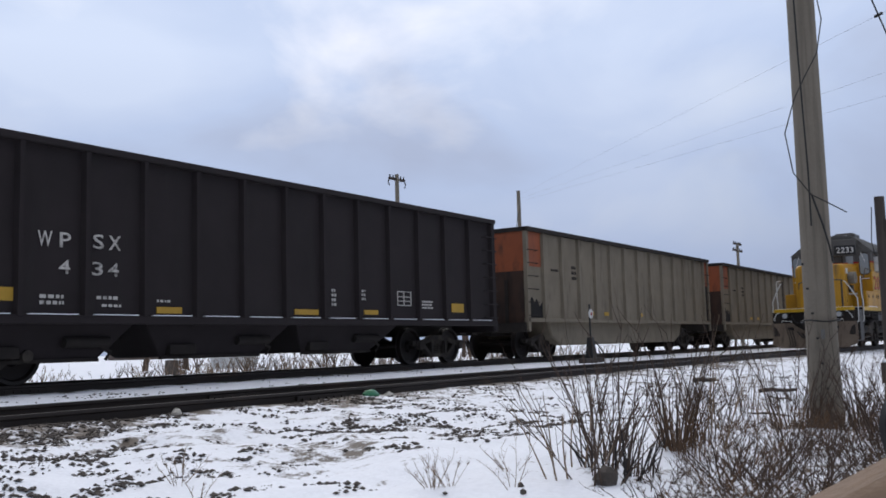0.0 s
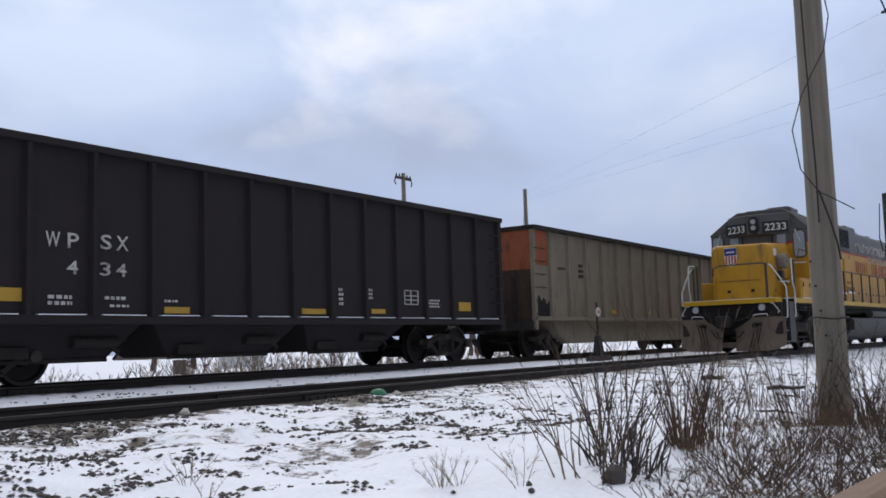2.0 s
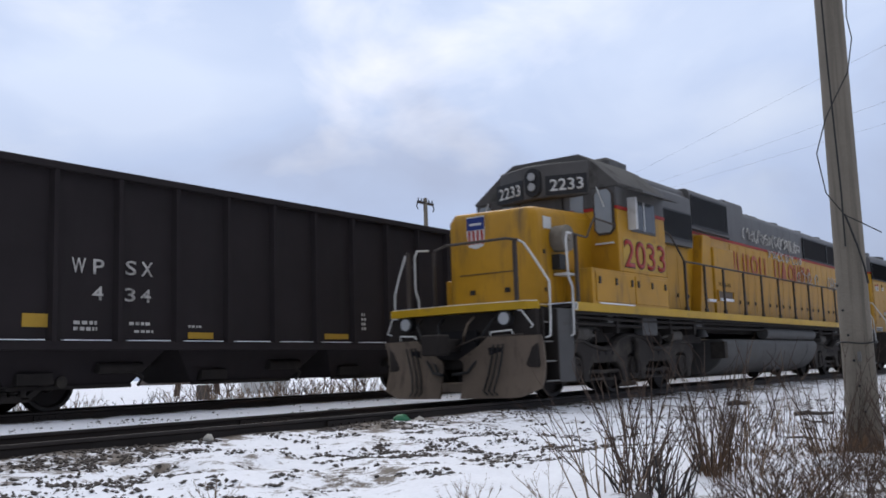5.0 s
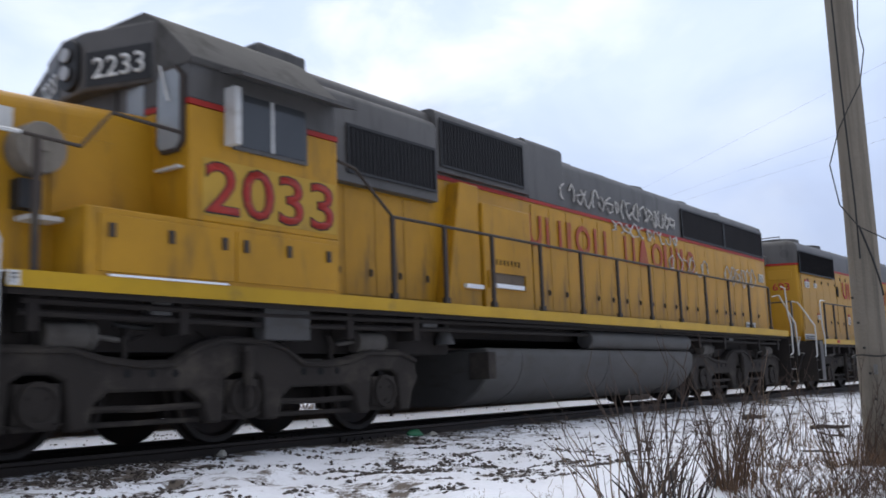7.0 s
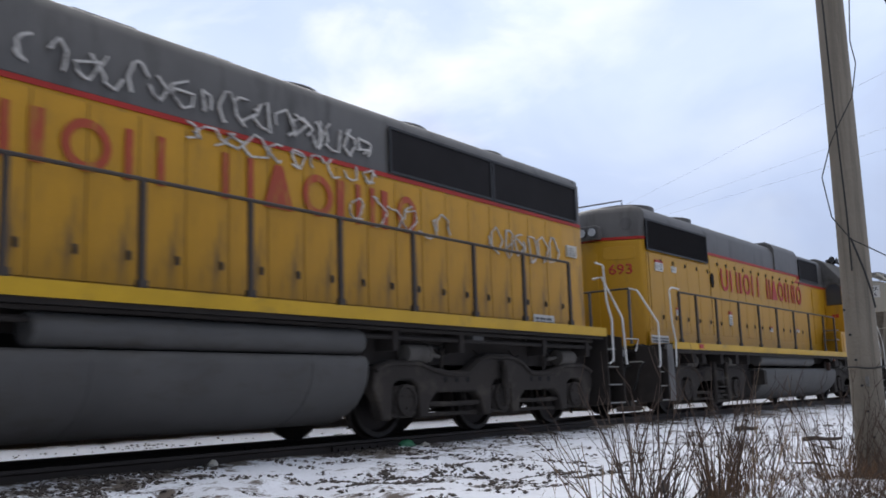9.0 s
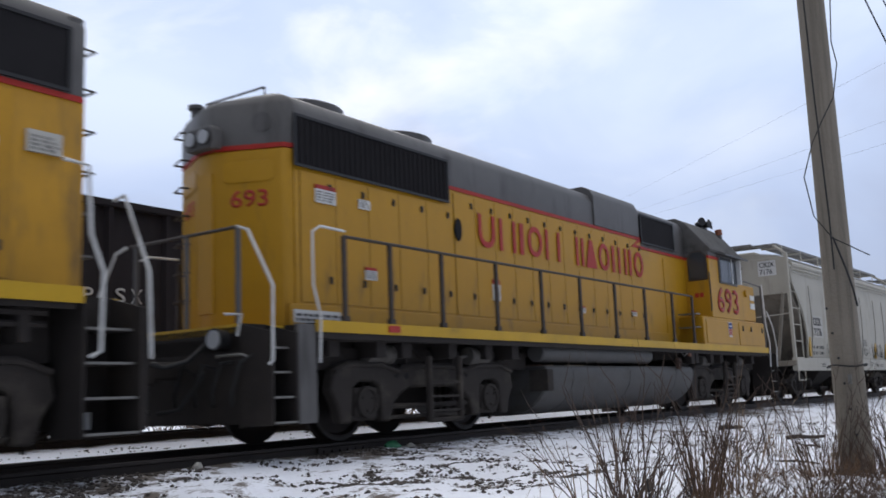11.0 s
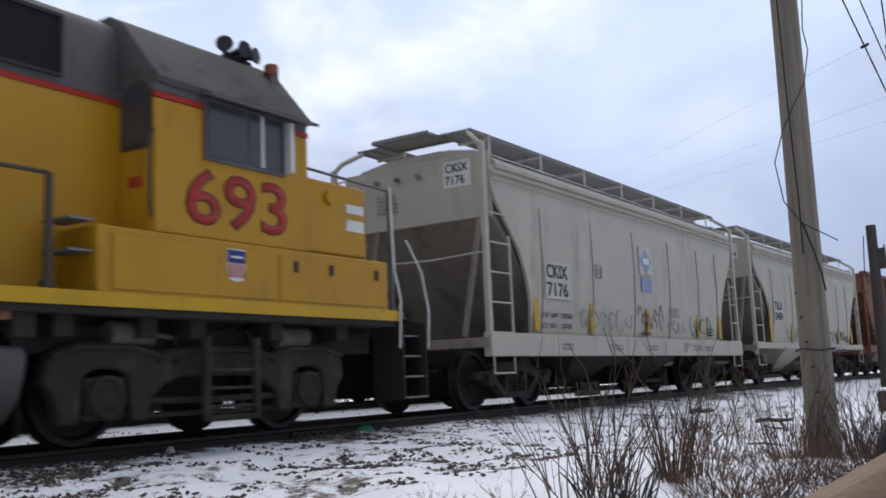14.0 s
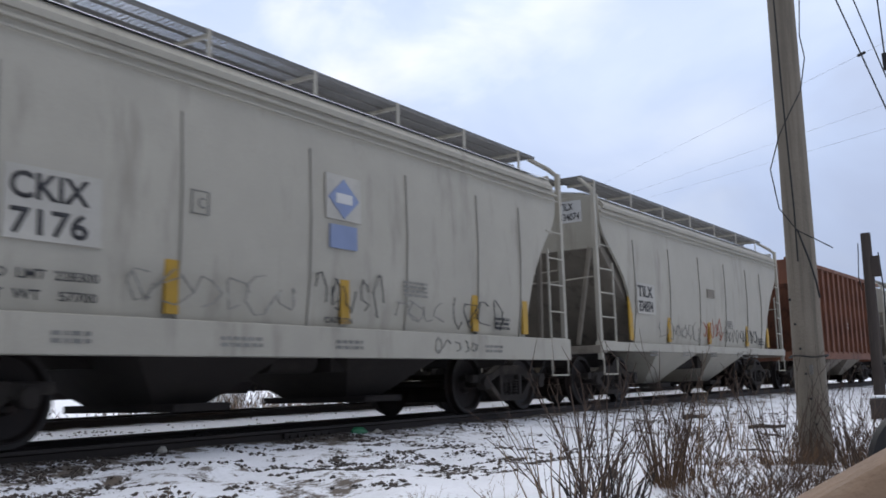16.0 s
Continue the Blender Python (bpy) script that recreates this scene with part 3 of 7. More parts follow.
            part("slack_lever", S().tube([(x + d * 0.86, side * 1.16, 0.78), (x + d * 0.84, side * 1.19, 1.0), (x + d * 0.90, side * 1.17, 1.10)], 0.028, 6), TRUCK, parent)
        if three:
            part("damper", S().cyl((c, side * 1.31, 0.34), (c, side * 1.31, 0.92), 0.035, 10).cyl((c, side * 1.31, 0.56), (c, side * 1.31, 0.90), 0.055, 12).box(c - 0.06, c + 0.06, *sorted((side * 1.22, side * 1.34)), 0.90, 0.96), TRUCK, parent, "vertical damper with a worn bright rod", 0.006)
        for k in range(4):
            x = a + (b - a) * (0.18 + 0.21 * k)
            part("brake_line", S().tube([(x, side * 1.10, 1.12), (x + 0.16, side * 1.14, 1.0), (x + 0.34, side * 1.08, 1.06)], 0.018, 5), UNDER, parent)
    core = S()
    for x0, x1 in zip(axles, axles[1:]):
        core.box(x0 + 0.3, x1 - 0.3, -0.6, 0.6, 0.35, 0.8)
    part("transom", core, UNDER, parent)
    part("truck_bolster", S().box(c - 0.35, c + 0.35, -1.08, 1.08, 0.72, 0.98), UNDER, parent)
    for x in axles:
        w = wheelset(parent, x, r)
        TURNING.append((w, x, r, 0.0))


def coupler(parent, x, d, z=0.88):
    s = S().box(min(x, x + d * 0.5), max(x, x + d * 0.5), -0.09, 0.09, z - 0.1, z + 0.1)
    s.box(min(x + d * 0.42, x + d * 0.74), max(x + d * 0.42, x + d * 0.74), -0.16, 0.17, z - 0.16, z + 0.16)
    part("coupler", s, UNDER, parent, "dark cast coupler", 0.03)


def air_hose(parent, x, d, y):
    s = S().tube([(x, y, 0.85), (x + d * 0.12, y, 0.72), (x + d * 0.25, y * 0.6, 0.45), (x + d * 0.42, y * 0.2, 0.42)], 0.025, 6)
    part("air_hose", s, CABLE, parent)


def handrail(parent, xs, y, z0, z1, name="stanchion"):
    me = S().box(-0.028, 0.028, -0.02, 0.02, 0, z1 - z0).box(-0.05, 0.05, -0.03, 0.03, 0, 0.1).mesh(name, RAILING)
    for x in xs:
        part(name, me, RAILING, parent, at=(x, y, z0))
    part("handrail", S().tube([(x, y, z1) for x in xs], 0.02, 6), RAILING, parent)


def grab(parent, pts, r=0.016, material=None, name="grab_iron"):
    part(name, S().tube(pts, r, 6), material or WHITEP, parent, "white-painted grab iron" if material in (None, WHITEP) else "")


def steps_at(parent, x0, x1, side, deck):
    """A corner stair: cheeks, a dark back and four treads with a worn pale nosing."""
    ys = sorted((side * 1.50, side * 1.02))
    for x in (x0, x1):
        part("step_cheek", S().prism([(ys[0], 0.26), (ys[1], 0.26), (ys[1], deck), (ys[0], deck - 0.12)] if side < 0 else [(ys[0], 0.26), (ys[1], 0.26), (ys[1], deck - 0.12), (ys[0], deck)], "x", x - 0.014, x + 0.014), UNDER, parent)
    part("step_back", S().box(x0, x1, side * 1.02 - 0.02, side * 1.02 + 0.02, 0.24, deck), UNDER, parent)
    for k in range(4):
        z = 0.27 + (deck - 0.30) * k / 4
        inset = 0.04 * k
        yt = sorted((side * (1.50 - inset), side * 1.04))
        part("tread", S().box(x0, x1, yt[0], yt[1], z, z + 0.022), UNDER, parent, "dark open step tread")
        part("tread_edge", S().box(x0 + 0.015, x1 - 0.015, *sorted((side * (1.506 - inset), side * (1.486 - inset))), z + 0.004, z + 0.027), GRATE, parent, "worn pale step nosing")


def emblem(parent, x, z, w, h, y, turn=False):
    """A shield: blue head over white and red stripes."""
    def flip(s):
        if turn:
            s.v = [(y + (p[1]), -p[0], p[2]) for p in s.v]
        else:
            s.v = [(p[0], y + p[1], p[2]) for p in s.v]
        return s
    shield = [(x - w / 2, z + h * 0.5), (x + w / 2, z + h * 0.5), (x + w * 0.52, z), (x + w * 0.42, z - h * 0.42), (x, z - h * 0.5), (x - w * 0.42, z - h * 0.42), (x - w * 0.52, z)]
    part("shield", flip(S().prism(shield, "y", -0.004, 0.004)), WHITEP, parent, "white shield emblem with a blue head and red stripes")
    part("shield_head", flip(S().box(x - w * 0.5, x + w * 0.5, -0.008, 0.002, z + h * 0.08, z + h * 0.46)), BLUE, parent)
    for k in range(4):
        u = x - w * 0.36 + k * w * 0.24
        part("shield_stripe", flip(S().box(u - w * 0.065, u + w * 0.065, -0.008, 0.002, z - h * 0.36, z + h * 0.06)), RED, parent)
    part("shield_bar", flip(S().box(x - w * 0.34, x + w * 0.34, -0.011, 0.0, z + h * 0.22, z + h * 0.29)), WHITEP, parent)


def hood_section(parent, name, x0, x1, w, z0, z1, material, r=0.16, label=""):
    """A length of hood with rounded shoulders."""
    poly = [(-w, z0), (-w, z1 - r), (-w + r * 0.35, z1 - r * 0.35), (-w + r, z1), (w - r, z1), (w - r * 0.35, z1 - r * 0.35), (w, z1 - r), (w, z0)]
    part(name, S().prism(poly, "x", x0, x1), material, parent, label, 0.01)


def hood_doors(parent, x0, x1, n, z0, z1, w, paint=None, upper=True):
    """Doors along the near and far side, each a sheet with its latches."""
    d = (x1 - x0) / n
    paint = paint or YELLOW
    sheet = S().box(0.007, d - 0.007, -0.012, 0.012, 0.0, z1 - z0).mesh("hood_door", paint)
    latch = S().box(-0.014, 0.014, -0.026, 0.0, -0.03, 0.03).box(-0.024, 0.024, -0.012, 0.0, -0.045, 0.045).mesh("latch", RAILING)
    for side in (-1, 1):
        part("door_joint", S().box(x0, x1, *sorted((side * (w + 0.004), side * (w - 0.01))), z0, z1), RAILING, parent, "dark gaps between the hood doors")
        for k in range(n):
            part("hood_door", sheet, paint, parent, at=(x0 + k * d, side * w, z0))
            if side < 0:
                for zz in ((z0 + 0.28, z1 - 0.14) if upper else (z0 + 0.28,)):
                    part("latch", latch, RAILING, parent, at=(x0 + (k + 0.82) * d, -w - 0.012, zz))


def window_bar(parent, x, z0, z1, y):
    part("window_bar", S().box(x - 0.018, x + 0.018, *sorted((y, y - 0.05 if y < 0 else y + 0.05)), z0, z1), WHITEP, parent, "pale sliding window bar")


def louvre_panel(parent, x0, x1, z0, z1, y, slats=True):
    """A framed dark radiator or filter screen."""
    ys = sorted((y, y + 0.06 if y < 0 else y - 0.06))
    part("screen", S().box(x0, x1, ys[0], ys[1], z0, z1), SCREEN, parent, "black intake screen")
    fr = S()
    t = 0.035
    o = -0.02 if y < 0 else 0.02
    yy = sorted((y + o, y))
    fr.box(x0 - t, x1 + t, yy[0], yy[1], z0 - t, z0).box(x0 - t, x1 + t, yy[0], yy[1], z1, z1 + t).box(x0 - t, x0, yy[0], yy[1], z0, z1).box(x1, x1 + t, yy[0], yy[1], z0, z1)
    part("screen_frame", fr, BLACKP, parent)
    if slats and y < 0:
        n = int((x1 - x0) / 0.075)
        me = S().box(-0.012, 0.012, -0.012, 0.012, z0, z1).mesh("screen_slat", GREY)
        me.materials[0] = BLACKP
        for k in range(1, n):
            part("screen_slat", me, BLACKP, parent, at=(x0 + (x1 - x0) * k / n, y - 0.005, 0))


def fan(parent, x, z, r=0.62):
    s = S().cyl((x, 0, z), (x, 0, z + 0.14), r, 28).cyl((x, 0, z + 0.14), (x, 0, z + 0.19), r * 0.92, 28, r * 0.45)
    part("roof_fan", s, GREY, parent, "round grey roof fan", 0.02)


def headlight(parent, x, y, z, d, r=0.09):
    part("headlight_shell", S().cyl((x, y, z), (x - d * 0.12, y, z), r * 1.15, 16), BLACKP, parent)
    part("headlight", S().cyl((x + d * 0.0, y, z), (x + d * 0.02, y, z), r, 16), LAMP, parent, "clear round headlight")


def fuel_tank(parent, x0, x1, z0, z1, w):
    half = [(w - 0.05, z1), (w, z1 - 0.08)] + [(w - 0.75 + 0.75 * math.cos(u), z1 - 0.12 - (z1 - 0.12 - z0) * math.sin(u)) for u in (math.pi / 2 * k / 9 for k in range(10))]
    poly = half + [(-y, z) for y, z in half[::-1]]
    part("fuel_tank", S().prism(poly, "x", x0, x1), TANK, parent, "dirty grey rounded steel fuel tank", 0.03)
    for x in (x0 + 0.9, (x0 + x1) / 2, x1 - 0.9):
        part("tank_strap", S().loft([[(x - 0.04, y * 1.004, z - 0.004) for y, z in poly], [(x + 0.04, y * 1.004, z - 0.004) for y, z in poly]]), TANK, parent)
    gauge = S().box(x0 - 0.04, x0 + 0.14, -w - 0.02, -w + 0.3, z0 + 0.36, z1 - 0.06)
    part("tank_gauge", gauge, TRUCK, parent)


def air_tank(parent, x0, x1, z, r=0.15, side=-1):
    s = S().tube([(x0, side * 1.28, z), (x0 + 0.06, side * 1.28, z), (x1 - 0.06, side * 1.28, z), (x1, side * 1.28, z)], r, 16)
    part("air_reservoir", s, TANK, parent, bevel=0.02)


def cab_window(parent, x0, x1, z0, z1, y, split=True):
    part("window_frame", S().box(x0 - 0.04, x1 + 0.04, *sorted((y, y - 0.03 if y < 0 else y + 0.03)), z0 - 0.04, z1 + 0.04), GREY, parent)
    o = -0.04 if y < 0 else 0.04
    xm = (x0 + x1) / 2
    for a, b in (((x0, xm - 0.02), (xm + 0.02, x1)) if split else ((x0, x1),)):
        part("window_pane", S().box(a, b, *sorted((y + o * 0.75, y + o)), z0, z1), GLASS, parent, "dark reflecting cab window")


def plain_letters(parent, spans, z0, z1, y, material):
    """Company lettering as plain rings, cups and uprights of its size, weight and colour."""
    kinds = ("cup", "pair", "bar", "ring", "pair", "pair", "wedge", "ring", "bar", "pair", "bar", "ring")
    h = z1 - z0
    for (a, b), kind in zip(spans, kinds):
        t, m, q = 0.085, (a + b) / 2, (b - a) / 2
        label = "plain red shape of company lettering"
        if kind == "bar":
            part("letter_block", S().box(a, b, y - 0.004, y + 0.004, z0, z1), material, parent, label)
        elif kind == "pair":
            for u in (a, b - t):
                part("letter_block", S().box(u, u + t, y - 0.004, y + 0.004, z0, z1), material, parent, label)
        elif kind == "wedge":
            part("letter_block", S().prism([(a, z0), (b, z0), (m + 0.06, z1), (m - 0.06, z1)], "y", y - 0.004, y + 0.004), material, parent, label)
        else:
            n, arc = 24, (math.pi, math.tau) if kind == "cup" else (0.0, math.tau)
            s, lo = S(), z0 + q if kind == "cup" else z0 + h / 2
            up = q if kind == "cup" else h / 2
            turns = [arc[0] + (arc[1] - arc[0]) * k / n for k in range(n + 1)]
            outer = [(m + q * math.cos(w), lo + up * math.sin(w)) for w in turns]
            inner = [(m + (q - t) * math.cos(w), lo + (up - t) * math.sin(w)) for w in turns]
            if kind == "cup":
                outer = [(a, z1)] + outer + [(b, z1)]
                inner = [(a + t, z1)] + inner + [(b - t, z1)]
            rings = [[(o[0], y - 0.004, o[1]), (i[0], y - 0.004, i[1]), (i[0], y + 0.004, i[1]), (o[0], y + 0.004, o[1])] for o, i in zip(outer, inner)]
            part("letter_block", s.loft(rings, kind == "cup"), material, parent, label, smooth=0)


# ---- near train: the lead locomotive ----
def cab_shell(parent, front, rear, z0, eave, top, line, bulge=0.5, paint=None):
    """A steel cab: yellow below the stripe, grey above, with a sloped roof. front and rear are x; the front may bulge to its windscreen."""
    d = 1 if rear > front else -1
    plan = [(front, -1.5), (front - d * bulge, -0.9), (front - d * (bulge + 0.1), 0), (front - d * bulge, 0.9), (front, 1.5), (rear, 1.5), (rear, -1.5)]
    part("cab_wall_lower", S().prism(plan, "z", z0, line), paint or YELLOW, parent, "yellow lower cab wall", 0.02)
    part("cab_stripe", S().prism([(x * 1.0 + (0.006 if x == rear else -0.006) * d, y * 1.004) for x, y in plan], "z", line, line + 0.055), RED, parent, "red stripe")
    part("cab_wall_upper", S().prism(plan, "z", line + 0.055, eave), GREY, parent, "grey upper cab wall", 0.02)

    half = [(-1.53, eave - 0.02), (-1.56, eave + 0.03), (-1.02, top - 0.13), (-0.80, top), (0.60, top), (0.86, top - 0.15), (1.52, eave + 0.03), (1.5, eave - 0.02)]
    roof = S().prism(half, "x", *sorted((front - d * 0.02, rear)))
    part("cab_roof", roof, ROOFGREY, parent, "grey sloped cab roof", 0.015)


def lead_locomotive():
    x0 = -21.05
    loco = empty("road_locomotive", (x0, NEAR_Y, 0), "six-axle yellow and grey diesel road locomotive with faded red lettering", "locomotive", "locomotives of the moving train")
    deck = 1.50
    part("frame_deck", S().box(0.15, 21.6, -1.02, 1.02, 1.12, deck - 0.03).box(1.1, 21.05, -1.5, 1.5, deck - 0.06, deck), UNDER, loco)
    part("sill_stripe", S().box(1.1, 21.05, -1.515, -1.49, deck - 0.12, deck + 0.02), STRIPE, loco, "bright yellow deck sill")
    part("sill_stripe", S().box(1.1, 21.05, 1.49, 1.515, deck - 0.12, deck + 0.02), STRIPE, loco)
    for side in (-1, 1):
        part("side_sill", S().box(1.12, 21.0, *sorted((side * 1.48, side * 1.44)), deck - 0.17, deck - 0.06), UNDER, loco)
    # front platform, pilot and plough
    part("front_platform", S().prism([(1.1, -1.02), (0.13, -1.02), (0.13, -1.45), (-0.06, -1.32), (-0.2, 0), (-0.06, 1.32), (0.13, 1.45), (0.13, 1.02), (1.1, 1.02)], "z", deck - 0.12, deck), STRIPE, loco, "yellow front platform edge")
    part("platform_top", S().prism([(1.1, -1.0), (0.12, -1.0), (0.11, -1.42), (-0.04, -1.3), (-0.17, 0), (-0.04, 1.3), (0.11, 1.42), (0.12, 1.0), (1.1, 1.0)], "z", deck, deck + 0.012), SNOWP, loco, "snow-dusted platform")
    part("pilot", S().box(0.02, 0.12, -1.45, 1.45, 0.5, deck - 0.12), UNDER, loco, "grimy pilot plate", 0.02)
    for side in (-1, 1):
        def blade(x, f):
            """Height rows of the curved plough blade at f from its inner edge (0) to its outer edge (1)."""
            lift = 0.05 + 0.20 * max(0.0, f - 0.72) ** 1.2 * 3.2
            return [(x - 0.02, lift), (x + 0.06, 0.30 + lift * 0.4), (x + 0.10, 0.55), (x + 0.07, 0.80), (x, 0.98)]
        cols = []
        for k in range(9):
            f = k / 8
            y = side * (0.20 + 1.32 * f)
            x = -0.26 + 0.26 * f ** 1.5
            rows = blade(x, f)
            if f < 0.3:
                rows = rows[:3] + [(rows[3][0], 0.62 + 0.5 * f), (rows[4][0], 0.66 + 0.75 * f)]
            cols.append([(px, y, pz) for px, pz in rows] + [(px + 0.035, y, pz) for px, pz in rows[::-1]])
        part("plough_plate", S().loft(cols), PLOUGH, loco, "dirty brown curved steel plough blade", smooth=45)
        # A black block set proud of the blade paints a dark opening.
        well = S().loft([[(-0.118 + 0.05 * k, side * (0.66 + 0.24 * k), 0.66), (-0.146 + 0.05 * k, side * (0.66 + 0.24 * k), 0.82), (-0.10 + 0.05 * k, side * (0.66 + 0.24 * k), 0.82), (-0.08 + 0.05 * k, side * (0.66 + 0.24 * k), 0.66)] for k in (0, 1)])
        part("plough_shade", well, SCREEN, loco, "black block painting the dark of an opening in the plough blade")
        for k in range(3):
            y = side * (0.70 + 0.09 * k)
            part("hanging_hose", S().tube([(-0.15, y + side * 0.06, 0.86), (-0.14, y + side * 0.02, 0.66), (-0.15, y - side * 0.04, 0.42), (-0.22, y - side * 0.10, 0.16), (-0.21, y - side * 0.03, 0.10)], 0.015, 6), CABLE, loco, "dark hose hanging over the plough")
        part("pilot_step", S().tube([(-0.16, side * 0.72, 1.0), (-0.18, side * 0.74, 1.05), (-0.12, side * 1.08, 1.07), (-0.10, side * 1.10, 1.0)], 0.014, 6), WHITEP, loco, "worn white hand hold")
        part("pilot_step", S().tube([(-0.06, side * 1.18, 1.36), (-0.10, side * 1.26, 1.36), (-0.04, side * 1.42, 1.12), (0.0, side * 1.36, 1.10)], 0.014, 6), WHITEP, loco, "worn white hand hold")
    part("plough_tie", S().box(-0.2, 0.0, -0.45, 0.45, 0.14, 0.30), PLOUGH, loco, bevel=0.02)
    for k, y in enumerate((-0.75, -0.3, 0.3, 0.75)):
        part("signal_hose", S().tube([(0.04, y, 1.32), (-0.14, y * 0.95, 1.2), (-0.18, y * 0.8, 1.02), (-0.06, y * 0.5, 0.92)], 0.022, 6), PLOUGH if k == 1 else CABLE, loco)
    # A black box on the pilot paints the dark round the coupler.
    part("drawbar_shade", S().box(-0.06, 0.03, -0.4, 0.4, 0.66, 1.1), SCREEN, loco, "black box painting the dark of the coupler opening")
    part("walk_snow", S().box(1.12, 1.7, -1.44, -1.0, deck, deck + 0.02), SNOWP, loco, "snow on the walkway")
    part("nose_label", S().box(1.15, 1.4, -0.985, -0.972, 2.78, 2.98), WHITEP, loco, "small white notice label")
    coupler(loco, -0.02, -1)
    for y in (-0.5, 0.45, 0.6):
        air_hose(loco, 0.0, -0.8, y)
    for y in (-0.96, 0.96):
        part("ditch_light", S().cyl((0.04, y, 1.25), (-0.13, y, 1.25), 0.10, 16, 0.12), BLACKP, loco)
        part("ditch_lens", S().cyl((-0.13, y, 1.25), (-0.145, y, 1.25), 0.095, 16), LAMP, loco, "clear ditch light lens")
    for side in (-1, 1):
        steps_at(loco, 0.14, 0.55, side, deck)
        part("corner_plate", S().box(0.57, 1.06, *sorted((side * 1.5, side * 1.44)), 0.26, deck - 0.1), TANK, loco, "grey plate beside the steps", 0.01)
        grab(loco, [(0.22, side * 1.48, 0.94), (0.27, side * 1.53, 0.97), (0.30, side * 1.53, 1.25), (0.31, side * 1.53, 1.80), (0.24, side * 1.36, 2.12), (0.18, side * 1.18, 2.42), (0.14, side * 1.10, 2.47)], 0.019)
        grab(loco, [(0.96, side * 1.5, 0.97), (1.0, side * 1.54, 1.0), (1.0, side * 1.55, 1.74), (0.90, side * 1.54, 1.92), (0.89, side * 1.53, 2.5), (0.95, side * 1.52, 2.62), (1.20, side * 1.46, 2.64)], 0.019)
        part("nose_post", S().box(1.33, 1.38, side * 1.45 - 0.025, side * 1.45 + 0.025, deck, 2.62), RAILING, loco)
        part("rail_post", S().box(0.08, 0.13, side * 1.06 - 0.03, side * 1.06 + 0.03, deck, 2.47), RAILING, loco)
    part("front_handrail", S().tube([(0.11, -1.12, 2.47), (0.04, -0.95, 2.50), (0.02, 0.2, 2.50), (0.02, 0.42, 2.44), (0.02, 0.44, 2.2)], 0.022, 6), RAILING, loco)
    part("cut_lever", S().tube([(-0.14, -1.3, 1.0), (-0.18, -0.5, 0.98), (-0.2, -0.1, 0.85)], 0.012, 5), RAILING, loco)
    for y, x in ((-0.4, 0.96), (0.3, 0.96)):
        part("nose_latch", S().box(0.87, 0.90, y - 0.05, y + 0.05, 1.74, 1.82), UNDER, loco, bevel=0.006)
    part("nose_seam", S().box(0.885, 0.90, -0.62, 0.55, 2.08, 2.092), RAILING, loco)
    for z in (1.72, 2.35):
        part("side_latch", S().box(1.12, 1.17, -0.99, -0.965, z, z + 0.07), RAILING, loco, bevel=0.006)
    # short nose
    nose = S().loft([[(0.90, -0.86, deck), (0.98, -0.97, deck), (2.9, -0.97, deck), (2.9, 0.90, deck), (1.02, 0.84, deck), (0.90, 0.68, deck)],
                     [(0.90, -0.86, 3.06), (0.98, -0.97, 3.03), (2.9, -0.97, 3.14), (2.9, 0.90, 3.14), (1.02, 0.84, 3.03), (0.90, 0.68, 3.08)],
                     [(0.97, -0.80, 3.15), (1.04, -0.88, 3.14), (2.9, -0.85, 3.24), (2.9, 0.78, 3.24), (1.08, 0.76, 3.15), (0.97, 0.64, 3.18)]])
    part("nose", nose, YELLOW, loco, "yellow short nose with worn paint", 0.05)
    emblem(loco, -0.20, 2.80, 0.36, 0.56, 0.895, True)
    part("nose_door", S().box(1.75, 2.4, -0.985, -0.96, deck + 0.1, 2.85), YELLOW, loco, bevel=0.01)
    bell = S().cyl((1.55, -0.97, 2.62), (1.55, -1.22, 2.62), 0.225, 22).cyl((1.55, -1.22, 2.62), (1.55, -1.25, 2.62), 0.05, 10)
    part("sand_fill_cover", bell, HOPDIRT, loco, "round grey cover on the nose side", 0.01)
    part("class_light_box", S().box(1.4, 1.6, -1.12, -0.95, 2.1, 2.35), BLACKP, loco)
    part("nose_step", S().box(1.45, 1.75, -1.2, -0.95, 2.0, 2.04), WHITEP, loco)
    part("side_box", S().box(1.78, 4.9, -1.5, -0.94, deck, 2.12), YELLOW, loco, "yellow box under the cab", 0.015)
    part("side_box", S().box(1.78, 4.9, 0.94, 1.5, deck, 2.12), YELLOW, loco, bevel=0.015)
    for a, b in ((1.9, 3.38), (3.42, 4.82)):
        part("box_door", S().box(a, b, -1.515, -1.495, deck + 0.06, 2.06), YELLOW, loco, bevel=0.006)
        for k in (0.08, 0.5, 0.92):
            part("latch", S().box(a + (b - a) * k - 0.03, a + (b - a) * k + 0.03, -1.535, -1.51, 1.86, 1.98), RAILING, loco)
    part("snow_ledge", S().box(2.0, 3.3, -1.53, -1.5, deck + 0.02, deck + 0.04), SNOWP, loco, "thin snow on the ledge")
    # cab
    cab_shell(loco, 2.85, 4.9, 2.12, 3.66, 4.33, 3.24, 0.02)
    cab_window(loco, 3.42, 4.36, 2.92, 3.46, -1.5)
    cab_window(loco, 3.42, 4.36, 2.92, 3.46, 1.5)
    window_bar(loco, 3.88, 2.92, 3.46, -1.5)
    part("wind_deflector", S().box(3.28, 3.36, -1.66, -1.5, 2.9, 3.48), WHITEP, loco, "white wind deflector beside the cab window")
